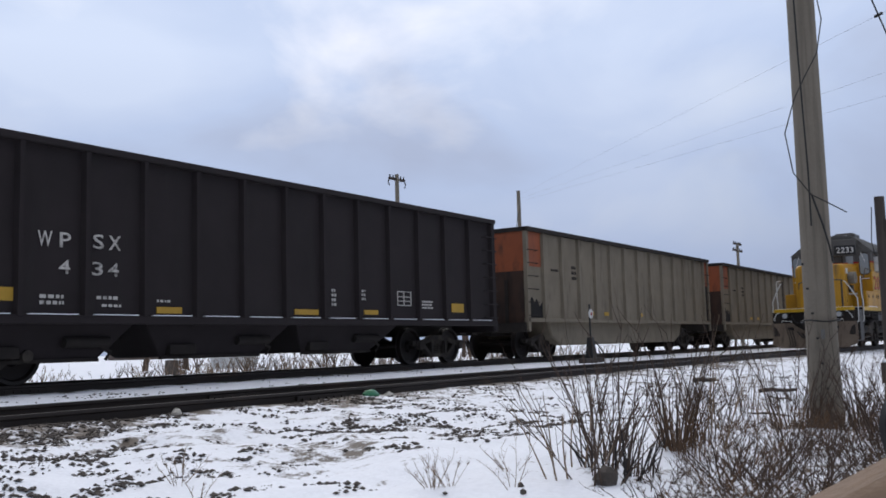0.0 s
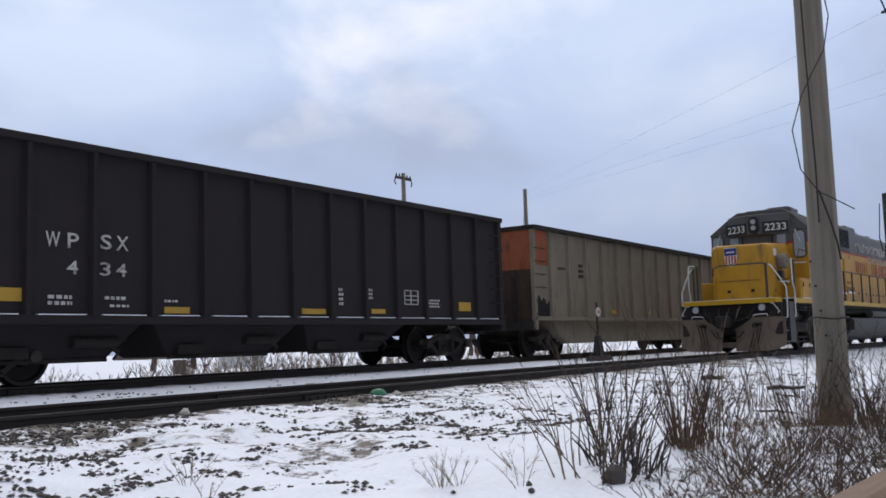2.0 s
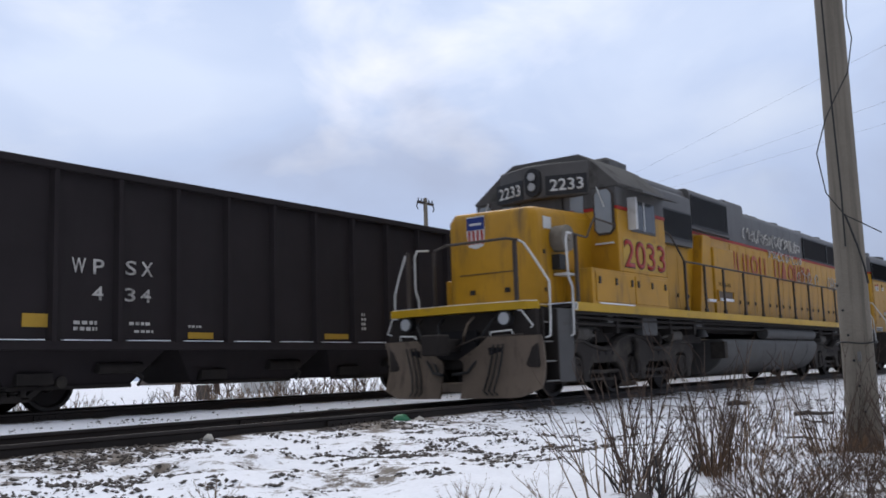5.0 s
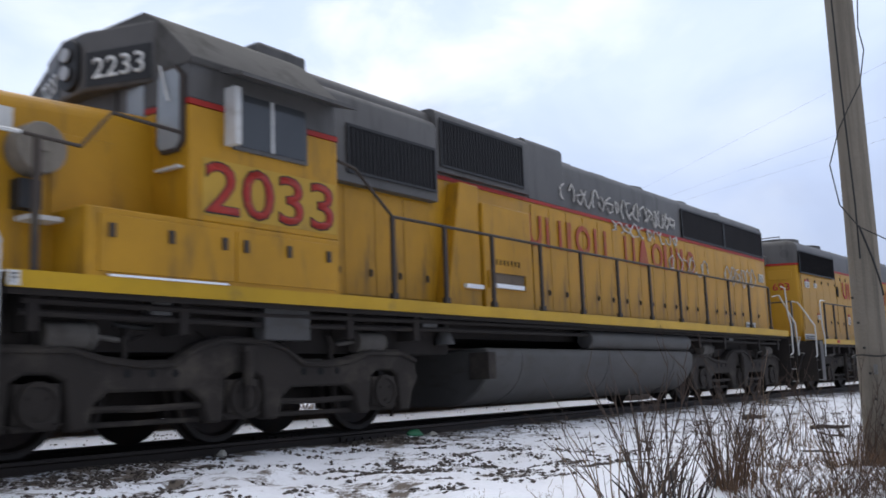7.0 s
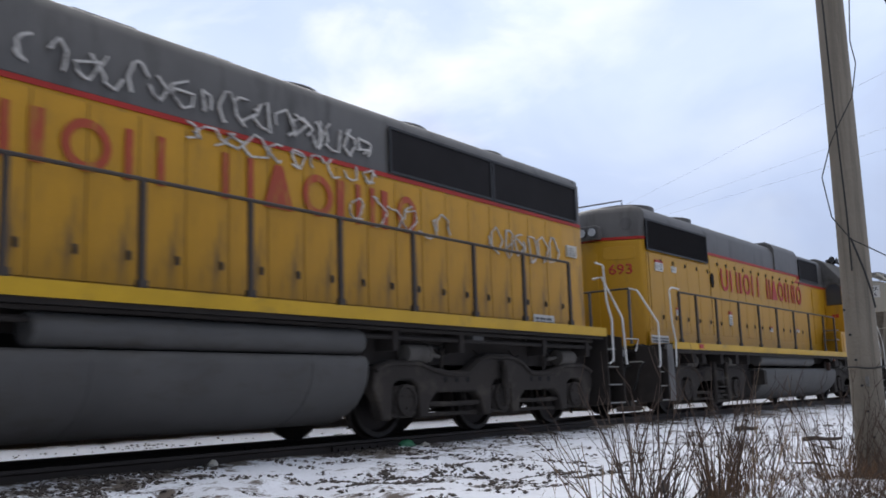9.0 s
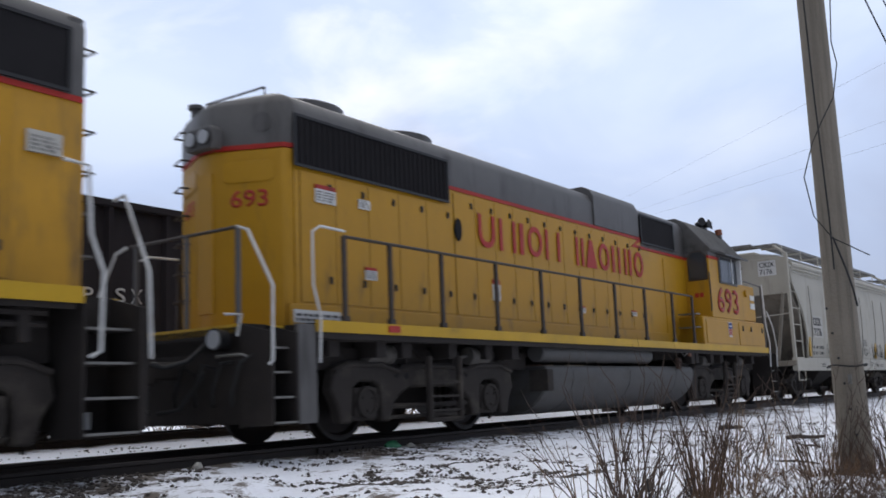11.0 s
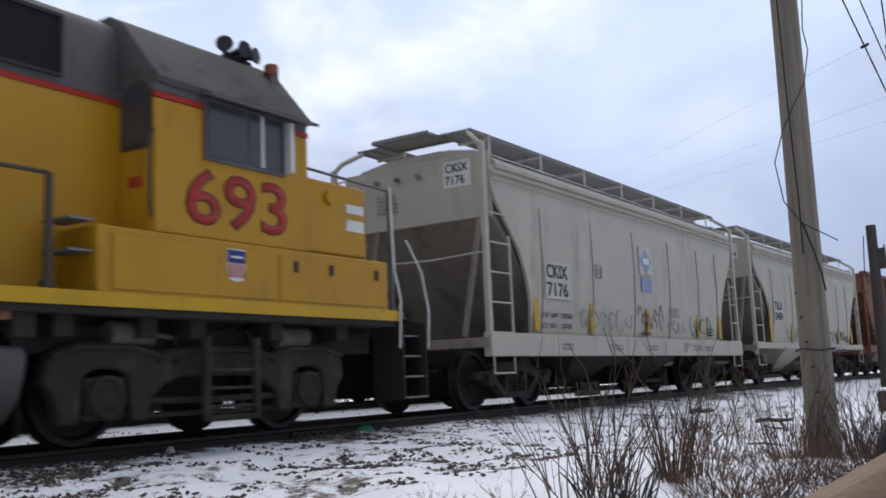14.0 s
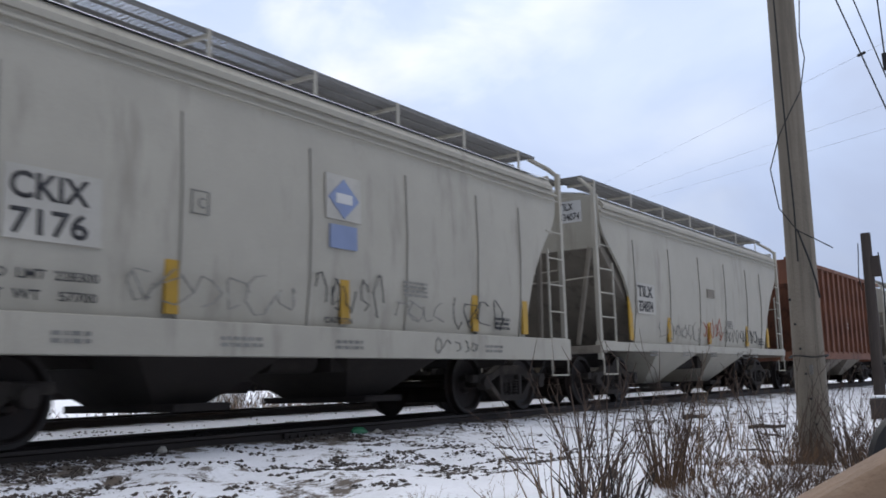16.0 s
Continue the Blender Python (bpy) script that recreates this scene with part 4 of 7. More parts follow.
    part("sun_visor", S().prism([(-1.48, 3.70), (-1.86, 3.56), (-1.86, 3.52), (-1.48, 3.64)], "x", 3.2, 4.85), GREY, loco, "grey sun visor")
    for side in (-1, 1):
        # Panes are painted pale; the solid cab lets no sky show through.
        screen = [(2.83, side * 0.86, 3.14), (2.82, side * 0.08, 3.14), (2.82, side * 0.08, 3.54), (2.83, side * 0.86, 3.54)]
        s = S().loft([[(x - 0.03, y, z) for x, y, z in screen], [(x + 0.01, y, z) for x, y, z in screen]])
        part("windscreen", s, PALEGLASS, loco, "windscreen under the number boards, sky light painted into its colour")
        part("windscreen_frame", S().box(2.775, 2.80, side * 0.46 - 0.02, side * 0.46 + 0.02, 3.12, 3.56), UNDER, loco)
        for grow, x1, m_, nm, lb in ((0.035, 2.80, RAILING, "door_window_frame", "dark rounded window frame"), (0.0, 2.79, PALEGLASS, "front_door_window", "tall window in the cab front door, painted pale for sky light")):
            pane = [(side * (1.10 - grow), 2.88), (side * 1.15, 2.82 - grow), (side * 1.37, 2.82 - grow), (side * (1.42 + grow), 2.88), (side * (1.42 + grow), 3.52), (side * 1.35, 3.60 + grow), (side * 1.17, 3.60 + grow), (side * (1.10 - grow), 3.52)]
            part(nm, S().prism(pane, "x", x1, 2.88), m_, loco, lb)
        part("windscreen_wiper", S().tube([(2.77, side * 1.16, 3.66), (2.76, side * 1.22, 3.5), (2.76, side * 1.30, 3.28)], 0.012, 5), WHITEP, loco)
        part("door_step", S().box(2.78, 2.84, *sorted((side * 1.08, side * 1.42)), 2.62, 2.645), WHITEP, loco, "thin white ledge")
    board = S()
    board.prism([(2.82, -1.0), (2.56, -0.2), (2.56, 0.2), (2.82, 0.9), (3.4, 1.0), (3.4, -1.0)], "z", 3.56, 4.2)
    part("number_board_housing", board, GREY, loco, "grey housing over the windscreens", 0.03)
    for side in (-1, 1):
        a, b = Vector((2.573, side * 0.24, 0)), Vector((2.81, side * 0.968, 0))
        n = Vector((-1, side * 0.325, 0)).normalized() * 0.012
        ring = [(a.x, a.y, 3.60), (b.x, b.y, 3.60), (b.x, b.y, 3.96), (a.x, a.y, 3.96)]
        part("number_board", S().loft([ring, [(x + n.x, y + n.y, z) for x, y, z in ring]]), BLACKP, loco, "black number board with white figures")
        word = lettering(loco, "2233", 0, 3.67, 0.22, 0, WHITEP, 0.62, "board_number", "white figures 2233")
        away = (b - a).normalized()
        for v in word.data.vertices:
            u = v.co.x + 0.08
            p = a + away * (0.765 - u) if side > 0 else a + away * u
            v.co = (p.x + n.x * 1.7, p.y + n.y * 1.7, v.co.z)
    part("headlight_casing", S().prism([(0.17 * math.cos(a), 3.87 + (0.1 if math.sin(a) > 0 else -0.1) + 0.17 * math.sin(a)) for a in (math.pi * k / 9 + 0.01 for k in range(18))], "x", 2.50, 2.6), BLACKP, loco, "dark rounded headlight casing", 0.01)
    for z in (3.78, 3.97):
        headlight(loco, 2.48, 0.0, z, -1, 0.075)
    part("roof_hatch", S().box(3.4, 4.4, -0.5, 0.5, 4.33, 4.43), GREY, loco, bevel=0.02)
    part("air_conditioner", S().box(4.6, 5.4, -0.55, 0.35, 4.2, 4.58).box(4.7, 5.3, -0.45, 0.25, 4.58, 4.64), GREY, loco, "grey roof box with vents", 0.03)
    part("number_patch", S().box(3.0, 4.86, -1.506, -1.5, 2.18, 2.74), PATCHY, loco, "paler yellow patch behind the number")
    outlined(loco, "2033", 3.04, 2.21, 0.50, -1.512, 1.76, "red cab number 2033, hand-altered")
    # long hood
    hood_section(loco, "hood_lower", 4.9, 21.4, 0.95, deck, 3.32, YELLOW, 0.001, "yellow long hood")
    part("hood_stripe", S().box(4.92, 21.39, -0.962, 0.962, 3.32, 3.375), RED, loco, "red stripe")
    hood_section(loco, "hood_upper", 4.9, 9.9, 0.95, 3.375, 4.28, GREY, 0.14, "grey upper hood")
    hood_section(loco, "hood_upper", 9.9, 11.05, 0.97, 3.375, 4.38, GREY, 0.1)
    hood_section(loco, "hood_upper", 11.05, 21.4, 0.95, 3.375, 4.25, GREY, 0.2)
    hood_section(loco, "blower_housing", 5.05, 7.35, 1.08, 2.95, 4.1, GREY, 0.12)
    louvre_panel(loco, 5.55, 7.25, 3.1, 3.64, -1.09)
    hood_section(loco, "dynamic_brake_housing", 7.4, 9.85, 1.04, 3.4, 4.3, GREY, 0.1)
    louvre_panel(loco, 7.5, 9.6, 3.5, 4.12, -1.05)
    louvre_panel(loco, 16.1, 18.5, 3.42, 3.98, -0.97, False)
    louvre_panel(loco, 18.6, 21.2, 3.42, 3.98, -0.97, False)
    for x in (14.9, 17.2, 19.3):
        fan(loco, x, 4.22)
    part("exhaust", S().box(11.9, 12.7, -0.25, 0.25, 4.3, 4.52), GREY, loco, bevel=0.03)
    for k, x in enumerate((10.5, 13.4)):
        part("roof_vent", S().box(x, x + 0.5, -0.4, 0.4, 4.3, 4.44), GREY, loco, bevel=0.03)
    ho = S()
    for k in range(3):
        ho.cyl((14.0 + k * 0.1, -0.2 + 0.2 * k, 4.42), (13.6 + k * 0.1, -0.2 + 0.2 * k, 4.44), 0.03, 10, 0.08)
    part("horn", ho, BLACKP, loco)
    hood_doors(loco, 9.95, 20.7, 19, deck + 0.12, 3.28, 0.95, YELLOW, False)
    hood_doors(loco, 5.0, 7.3, 4, deck + 0.12, 2.92, 0.95, YELLOW, False)
    part("ledge_snow", S().box(7.75, 8.16, -1.22, -1.16, 1.80, 1.86), SNOWP, loco, "snow lying on a ledge")
    panel = S().prism([(7.35, deck), (7.75, 3.28), (8.2, 3.28), (8.2, deck)], "y", -1.16, -0.94)
    part("slanted_panel", panel, YELLOW, loco, "yellow slanted equipment panel", 0.02)
    part("equipment_cabinet", S().box(8.22, 9.52, -1.2, -0.94, deck, 3.05), YELLOW, loco, bevel=0.02)
    # The recess is a flat brown panel; its shade is in the colour.
    part("recess_shade", S().box(8.34, 9.26, -1.205, -1.19, 1.86, 2.06), PLOUGH, loco, "brown panel painting the shade of a shallow recess")
    part("recess_frame", S().box(8.30, 9.30, -1.23, -1.2, 2.06, 2.085).box(8.30, 8.33, -1.23, -1.2, 1.83, 2.06).box(9.27, 9.30, -1.23, -1.2, 1.83, 2.06), YELLOW, loco)
    # Thin black blocks on the face paint the dark inside the slots.
    for k in range(8):
        part("slot_shade", S().box(8.42 + k * 0.1, 8.45 + k * 0.1, -1.206, -1.195, 2.18, 2.26), SCREEN, loco)
    part("recess_snow", S().box(8.45, 9.20, -1.25, -1.2, 1.84, 1.90), SNOWP, loco, "snow lying on a ledge")
    spans = [(9.82, 10.24), (10.38, 10.88), (11.06, 11.2), (11.37, 11.89), (12.04, 12.5), (13.24, 13.68), (13.83, 14.29), (14.45, 14.95), (15.03, 15.16), (15.38, 15.74), (15.88, 16.0), (16.2, 16.62)]
    plain_letters(loco, spans, 2.62, 3.12, -0.98, FADEINK)
    graffiti(loco, 10.9, 3.42, 4.8, 0.42, -0.975, PALEINK, 4, 17, r=0.017)
    graffiti(loco, 12.6, 3.12, 3.2, 0.28, -0.985, PALEINK, 6, 10, r=0.014)
    graffiti(loco, 15.2, 2.55, 2.2, 0.5, -0.985, PALEINK, 9, 6, r=0.013)
    graffiti(loco, 18.4, 2.5, 2.1, 0.55, -0.985, PALEINK, 12, 6, r=0.013)
    bars(loco, 19.65, 1.58, 0.55, 0.12, 2, -0.99, GREY)
    part("notice_plate", S().box(20.82, 21.16, -0.985, -0.95, 2.76, 2.96), PANEL, loco, "white notice plate")
    bars(loco, 20.85, 2.78, 0.28, 0.15, 4, -0.988, SPRAY)
    part("notice_plate", S().box(19.6, 20.25, -0.985, -0.97, 1.56, 1.72), WHITEP, loco, "white notice plate")
    handrail(loco, [5.9, 6.95, 8.05, 9.35, 10.6, 11.9, 13.2, 14.55, 15.9, 17.25, 18.55, 19.95], -1.45, deck, 2.52)
    handrail(loco, [5.9, 8.05, 10.6, 13.2, 15.9, 18.55, 19.95], 1.45, deck, 2.52)
    part("nose_rail", S().tube([(1.2, -1.46, 2.64), (1.75, -1.45, 2.62), (2.05, -1.45, 2.98), (2.75, -1.5, 2.93)], 0.018, 6), RAILING, loco)
    part("rising_rail", S().tube([(4.95, -1.45, 3.05), (5.25, -1.45, 3.0), (5.9, -1.45, 2.52)], 0.02, 6), RAILING, loco)
    # rear end
    part("hood_end", S().box(21.4, 21.24, -0.9, 0.9, deck, 4.1), YELLOW, loco, "yellow hood end", 0.02)
    part("hood_end_cap", S().box(21.4, 21.25, -0.92, 0.92, 3.4, 4.15), GREY, loco)
    for z in (1.9, 2.3, 2.7, 3.1, 3.5, 3.9):
        grab(loco, [(21.45, -0.85, z), (21.58, -0.85, z), (21.58, -0.5, z), (21.45, -0.5, z)], 0.013, GREY)
    for y in (-0.09, 0.09):
        headlight(loco, 21.53, y, 3.75, 1, 0.08)
    for side in (-1, 1):
        steps_at(loco, 21.07, 21.65, side, deck)
        grab(loco, [(20.85, side * 1.48, 2.60), (21.08, side * 1.5, 2.58), (21.10, side * 1.52, 1.98), (21.22, side * 1.54, 1.66), (21.20, side * 1.54, 0.98), (21.12, side * 1.5, 0.93)], 0.019)
        grab(loco, [(21.72, side * 0.98, 2.44), (21.70, side * 1.16, 2.46), (21.72, side * 1.50, 1.72), (21.73, side * 1.53, 0.92)], 0.019)
    part("rear_platform", S().box(21.05, 21.75, -1.02, 1.02, deck - 0.12, deck), STRIPE, loco)
    part("rear_pilot", S().box(21.68, 21.76, -1.45, 1.45, 0.3, deck - 0.1), UNDER, loco, bevel=0.02)
    part("step_lamp", S().cyl((21.3, -1.03, 0.75), (21.3, -1.06, 0.75), 0.035, 10), LIT, loco, "small step lamp")
    coupler(loco, 21.75, 1)
    part("step_panel", S().box(21.12, 21.42, -1.10, -1.06, 0.32, 0.47), WHITEP, loco, "dirty white panel behind the lowest step", 0.004)
    part("step_lamp", S().cyl((0.44, -1.05, 0.62), (0.44, -1.09, 0.62), 0.035, 10), LIT, loco, "small lit step lamp")
    part("step_panel", S().box(0.20, 0.50, -1.10, -1.06, 0.32, 0.47), WHITEP, loco, "dirty white panel behind the lowest step", 0.004)
    part("end_sign", S().box(1.10, 1.20, -1.523, -1.515, deck - 0.11, deck + 0.01), WHITEP, loco, "small white plate with a letter F")
    lettering(loco, "F", 1.13, deck - 0.09, 0.08, -1.525, INK, None, "end_letter")
    # below the deck
    loco_truck(loco, (1.54, 3.75, 5.93))
    loco_truck(loco, (15.95, 18.15, 20.35))
    fuel_tank(loco, 7.9, 15.05, 0.2, 0.98, 1.42)
    air_tank(loco, 10.9, 15.0, 1.14)
    pipes = S()
    for z, y in ((1.3, -1.36), (1.2, -1.33)):
        pipes.tube([(1.3, y, z), (4.0, y, z - 0.03), (7.0, y, z), (12, y, z + 0.02), (20.8, y, z)], 0.03, 6)
    part("brake_pipe", pipes, UNDER, loco)
    gear = S().box(3.9, 4.55, -1.38, -1.2, 1.02, 1.42)
    part("equipment_box", gear, TANK, loco, "grey equipment box under the deck", 0.01)
    for a, b in ((1.2, 7.4), (15.2, 21.0)):
        part("inner_sill", S().box(a, b, -1.1, 1.1, 0.9, 1.2), UNDER, loco)
    for x in (1.4, 2.9, 5.2, 6.4, 15.6, 17.0, 19.2, 20.6):
        part("deck_hanger", S().box(x - 0.05, x + 0.05, -1.38, -1.1, 1.05, 1.4), UNDER, loco)
    for x in (2.2, 5.5, 16.4, 19.6):
        part("traction_cable", S().tube([(x, -0.98, 1.3), (x + 0.15, -1.1, 1.14), (x + 0.5, -1.1, 1.12), (x + 0.75, -0.98, 1.26)], 0.03, 6), CABLE, loco, "looped black traction cable")
    for x, w in ((2.55, 0.22), (6.55, 0.3), (17.3, 0.26)):
        part("junction_box", S().box(x, x + w, -1.36, -1.2, 1.22, 1.40), TANK, loco, bevel=0.01)
    part("bell", S().cyl((7.2, -1.2, 1.28), (7.2, -1.2, 1.02), 0.05, 14, 0.14), TANK, loco)
    return loco, x0


# ---- near train: the second locomotive, running long hood first ----
def second_locomotive():
    x0 = 2.15
    loco = empty("switcher_locomotive", (x0, NEAR_Y, 0), "four-axle yellow and grey diesel locomotive running hood first", "locomotive", "locomotives of the moving train")
    deck = 1.34
    part("frame_deck", S().box(0.1, 17.75, -1.02, 1.02, 1.05, deck - 0.03).box(0.75, 17.2, -1.5, 1.5, deck - 0.06, deck), UNDER, loco)
    for side in (-1, 1):
        part("sill_stripe", S().box(0.75, 17.2, *sorted((side * 1.515, side * 1.49)), deck - 0.1, deck + 0.03), STRIPE, loco, "bright yellow deck sill")
        part("side_sill", S().box(0.78, 17.15, *sorted((side * 1.5, side * 1.44)), deck - 0.17, deck - 0.1), UNDER, loco)
        steps_at(loco, 0.10, 0.46, side, deck)
        part("corner_plate", S().box(0.48, 0.76, *sorted((side * 1.5, side * 1.44)), 0.26, deck - 0.02), GREY, loco, "grey plate beside the steps", 0.01)
        steps_at(loco, 17.30, 17.8, side, deck)
        grab(loco, [(0.04, side * 1.5, 0.88), (0.07, side * 1.53, 0.92), (0.08, side * 1.53, 1.70), (0.10, side * 1.14, 2.34), (0.12, side * 0.96, 2.40)], 0.019)
        grab(loco, [(0.78, side * 1.53, 0.9), (0.78, side * 1.55, 1.4), (0.68, side * 1.54, 1.75), (0.70, side * 1.52, 2.34), (0.85, side * 1.5, 2.42), (1.3, side * 1.46, 2.42)])
        grab(loco, [(17.18, side * 1.53, 0.9), (17.2, side * 1.55, 1.5), (17.12, side * 1.52, 1.9), (17.1, side * 1.5, 2.95)])
        grab(loco, [(17.85, side * 1.5, 0.9), (17.86, side * 1.52, 1.4), (17.75, side * 1.5, 1.9), (17.5, side * 1.45, 2.3)])
    part("sill_tag", S().box(2.0, 2.22, -1.53, -1.51, deck - 0.07, deck + 0.01), REDINK, loco, "small red tag")
    for a, d in ((0.1, -1), (17.78, 1)):
        part("pilot", S().box(min(a, a + 0.08), max(a, a + 0.08), -1.45, 1.45, 0.28, deck - 0.12), UNDER, loco, bevel=0.02)
        part("end_platform", S().box(*sorted((a, a - d * 0.68)), -1.02, 1.02, deck - 0.1, deck), STRIPE, loco)
        coupler(loco, a, d)
        for y in (-0.45, 0.4, 0.6):
            air_hose(loco, a, d * 0.8, y)
        for k, y in enumerate((-1.2, -0.9, -0.62, -0.3)):
            part("signal_hose", S().tube([(a, y, 1.0 - 0.06 * k), (a + d * 0.16, y + 0.02, 0.92), (a + d * 0.2, y + 0.1, 0.62), (a + d * 0.1, y + 0.2, 0.48)], 0.021, 6), CABLE, loco, "dark hanging hose")
        part("jumper_cable", S().tube([(a, -0.5, 1.16), (a + d * 0.25, -0.46, 0.96), (a + d * 0.5, -0.4, 0.9), (a + d * 0.62, -0.34, 0.94)], 0.03, 8), CABLE, loco, "thick black jumper cable")
        part("pilot_step", S().tube([(a + d * 0.1, -0.78, 0.98), (a + d * 0.14, -0.8, 1.0), (a + d * 0.14, -1.2, 1.0), (a + d * 0.1, -1.22, 0.98)], 0.014, 6), GRATE, loco, "worn hand hold")
    for y in (-0.78, 0.78):
        part("ditch_light", S().cyl((0.12, y, 1.18), (-0.06, y, 1.18), 0.10, 16, 0.12), BLACKP, loco)
        part("ditch_lens", S().cyl((-0.06, y, 1.18), (-0.075, y, 1.18), 0.1, 16), LAMP, loco, "clear ditch light lens")
        part("lamp_hoop", S().tube([(0.0, y - 0.3, 1.2), (-0.02, y - 0.38, 1.42), (-0.02, y - 0.14, 1.44)], 0.016, 6), WHITEP, loco)
    # hood
    hood_section(loco, "hood_lower", 1.02, 11.0, 0.95, deck, 3.46, CLEANYEL, 0.001, "yellow long hood")
    hood_section(loco, "hood_lower", 11.0, 13.38, 0.95, deck, 3.285, CLEANYEL, 0.001)
    part("hood_stripe", S().box(1.02, 11.0, -0.962, 0.962, 3.46, 3.515), RED, loco, "red stripe")
    part("hood_stripe", S().box(11.0, 13.38, -0.962, 0.962, 3.285, 3.34), RED, loco, "red stripe")
    for side in (-1, 1):
        part("stripe_bolt", S().prism([(10.86, 3.462), (11.06, 3.515), (11.06, 3.475), (10.72, 3.345), (11.02, 3.345), (11.02, 3.285), (10.50, 3.285)], "y", *sorted((side * 0.972, side * 0.94))), RED, loco, "lightning step in the red stripe")
    hood_section(loco, "hood_upper", 1.02, 8.9, 0.95, 3.515, 4.18, GREY, 0.24, "grey upper hood")
    hood_section(loco, "hood_upper", 8.9, 10.9, 0.98, 3.515, 4.28, GREY, 0.22)
    hood_section(loco, "hood_upper", 10.9, 11.0, 0.95, 3.515, 4.18, GREY, 0.2)
    hood_section(loco, "hood_upper", 11.0, 13.38, 0.95, 3.34, 4.18, GREY, 0.2)
    louvre_panel(loco, 1.02, 4.12, 3.27, 3.84, -0.98, False)
    louvre_panel(loco, 11.0, 12.7, 3.44, 3.98, -0.98, False)
    mesh_me = S().box(-0.008, 0.008, -0.008, 0.008, 3.28, 3.83).mesh("screen_slat", SCREEN)
    for k in range(30):
        part("screen_slat", mesh_me, BLACKP, loco, at=(1.08 + k * 0.102, -0.99, 0))
    fan(loco, 2.0, 4.16, 0.68)
    fan(loco, 4.0, 4.16, 0.68)
    part("hood_door", S().box(12.1, 12.75, -0.966, -0.94, 1.6, 3.2), CLEANYEL, loco, bevel=0.006)
    hood_doors(loco, 4.3, 10.98, 12, deck + 0.3, 3.42, 0.95, CLEANYEL)
    hood_doors(loco, 1.1, 4.25, 5, deck + 0.3, 3.2, 0.95, CLEANYEL)
    part("hood_base", S().box(0.9, 12.6, -0.975, -0.95, deck, deck + 0.27), CLEANYEL, loco, "dull yellow hood base", 0.006)
    for x in (5.6, 7.3, 8.4):
        part("lifting_eye", S().tube([(x - 0.05, -0.5, 4.18), (x - 0.04, -0.5, 4.27), (x + 0.04, -0.5, 4.27), (x + 0.05, -0.5, 4.18)], 0.015, 6), GREY, loco)
    part("port_window", S().prism([(4.38 + 0.085 * math.cos(a), 2.88 + 0.17 * math.sin(a)) for a in (2 * math.pi * k / 16 for k in range(16))], "y", -0.985, -0.94), SCREEN, loco, "small dark oval window")
    spans = [(4.92, 5.38), (5.52, 6.0), (6.13, 6.25), (6.39, 6.86), (6.98, 7.48), (8.08, 8.38), (8.46, 8.88), (8.99, 9.43), (9.55, 9.66), (9.83, 10.2), (10.32, 10.43), (10.57, 11.0)]
    plain_letters(loco, spans, 2.69, 3.2, -0.98, REDINK)
    for x, z, w, h in ((1.35, 2.85, 0.36, 0.22), (2.15, 2.88, 0.22, 0.16), (2.25, 1.98, 0.22, 0.16), (5.25, 1.9, 0.2, 0.32), (8.1, 1.85, 0.2, 0.12), (10.3, 1.9, 0.22, 0.1)):
        part("notice_label", S().box(x, x + w, -0.985, -0.965, z, z + h * 0.76), WHITEP, loco, "white notice label")
        if x != 2.15:
            part("notice_head", S().box(x, x + w, -0.985, -0.965, z + h * 0.77, z + h), REDINK, loco, "red label heading")
        bars(loco, x + 0.02, z + 0.02, w - 0.04, h * 0.62, 4, -0.987, SPRAY)
    part("builder_plate", S().box(0.95, 1.75, -0.99, -0.975, deck + 0.05, deck + 0.2), WHITEP, loco, "pale notice plate")
    bars(loco, 0.98, deck + 0.07, 0.74, 0.11, 2, -0.994, GREY)
    # hood end that leads
    wedge = [(1.02, -0.95), (0.90, -0.90), (0.52, -0.13), (0.52, 0.13), (0.90, 0.90), (1.02, 0.95)]
    part("hood_end", S().prism(wedge, "z", deck, 3.46), CLEANYEL, loco, "yellow hood end with angled faces", 0.03)
    part("hood_end_stripe", S().prism([(x - 0.006, y) for x, y in wedge], "z", 3.46, 3.515), RED, loco, "red stripe")
    crown = S().loft([[(x, y, 3.515) for x, y in wedge], [(x, y, 4.0) for x, y in wedge], [(1.02 - (1.02 - x) * 0.8, y * 0.93, 4.10) for x, y in wedge], [(1.02 - (1.02 - x) * 0.4, y * 0.72, 4.18) for x, y in wedge]])
    part("hood_end_cap", crown, GREY, loco, "grey rounded upper hood end", smooth=50)
    for side in (-1, 1):
        def face(u, z, out=0.0):
            """A spot on the angled end face: u from the corner (0) to the middle (1)."""
            return (0.90 - 0.38 * u - 0.9 * out, side * (0.90 - 0.77 * u + 0.44 * out), z)
        blank = [face(u, z) for u, z in ((0.14, 3.10), (0.22, 3.06), (0.80, 3.06), (0.88, 3.10), (0.88, 3.28), (0.80, 3.32), (0.22, 3.32), (0.14, 3.28))]
        part("blanked_number_board", S().loft([blank, [face(u, z, 0.014) for u, z in ((0.14, 3.10), (0.22, 3.06), (0.80, 3.06), (0.88, 3.10), (0.88, 3.28), (0.80, 3.32), (0.22, 3.32), (0.14, 3.28))]]), CLEANYEL, loco, "blanked oval number board", 0.006)
        digits = lettering(loco, "693", 0, 2.76, 0.21, 0, REDINK, 0.46, "end_number", "red number 693")
        for v in digits.data.vertices:
            u = v.co.x / 0.86
            v.co = face((0.22 + u) if side > 0 else 0.76 - u, v.co.z, 0.004)
        round_plate = S().cyl(face(0.3, 3.78), face(0.3, 3.78, 0.012), 0.12, 18)
        part("round_cover", round_plate, GREY, loco)
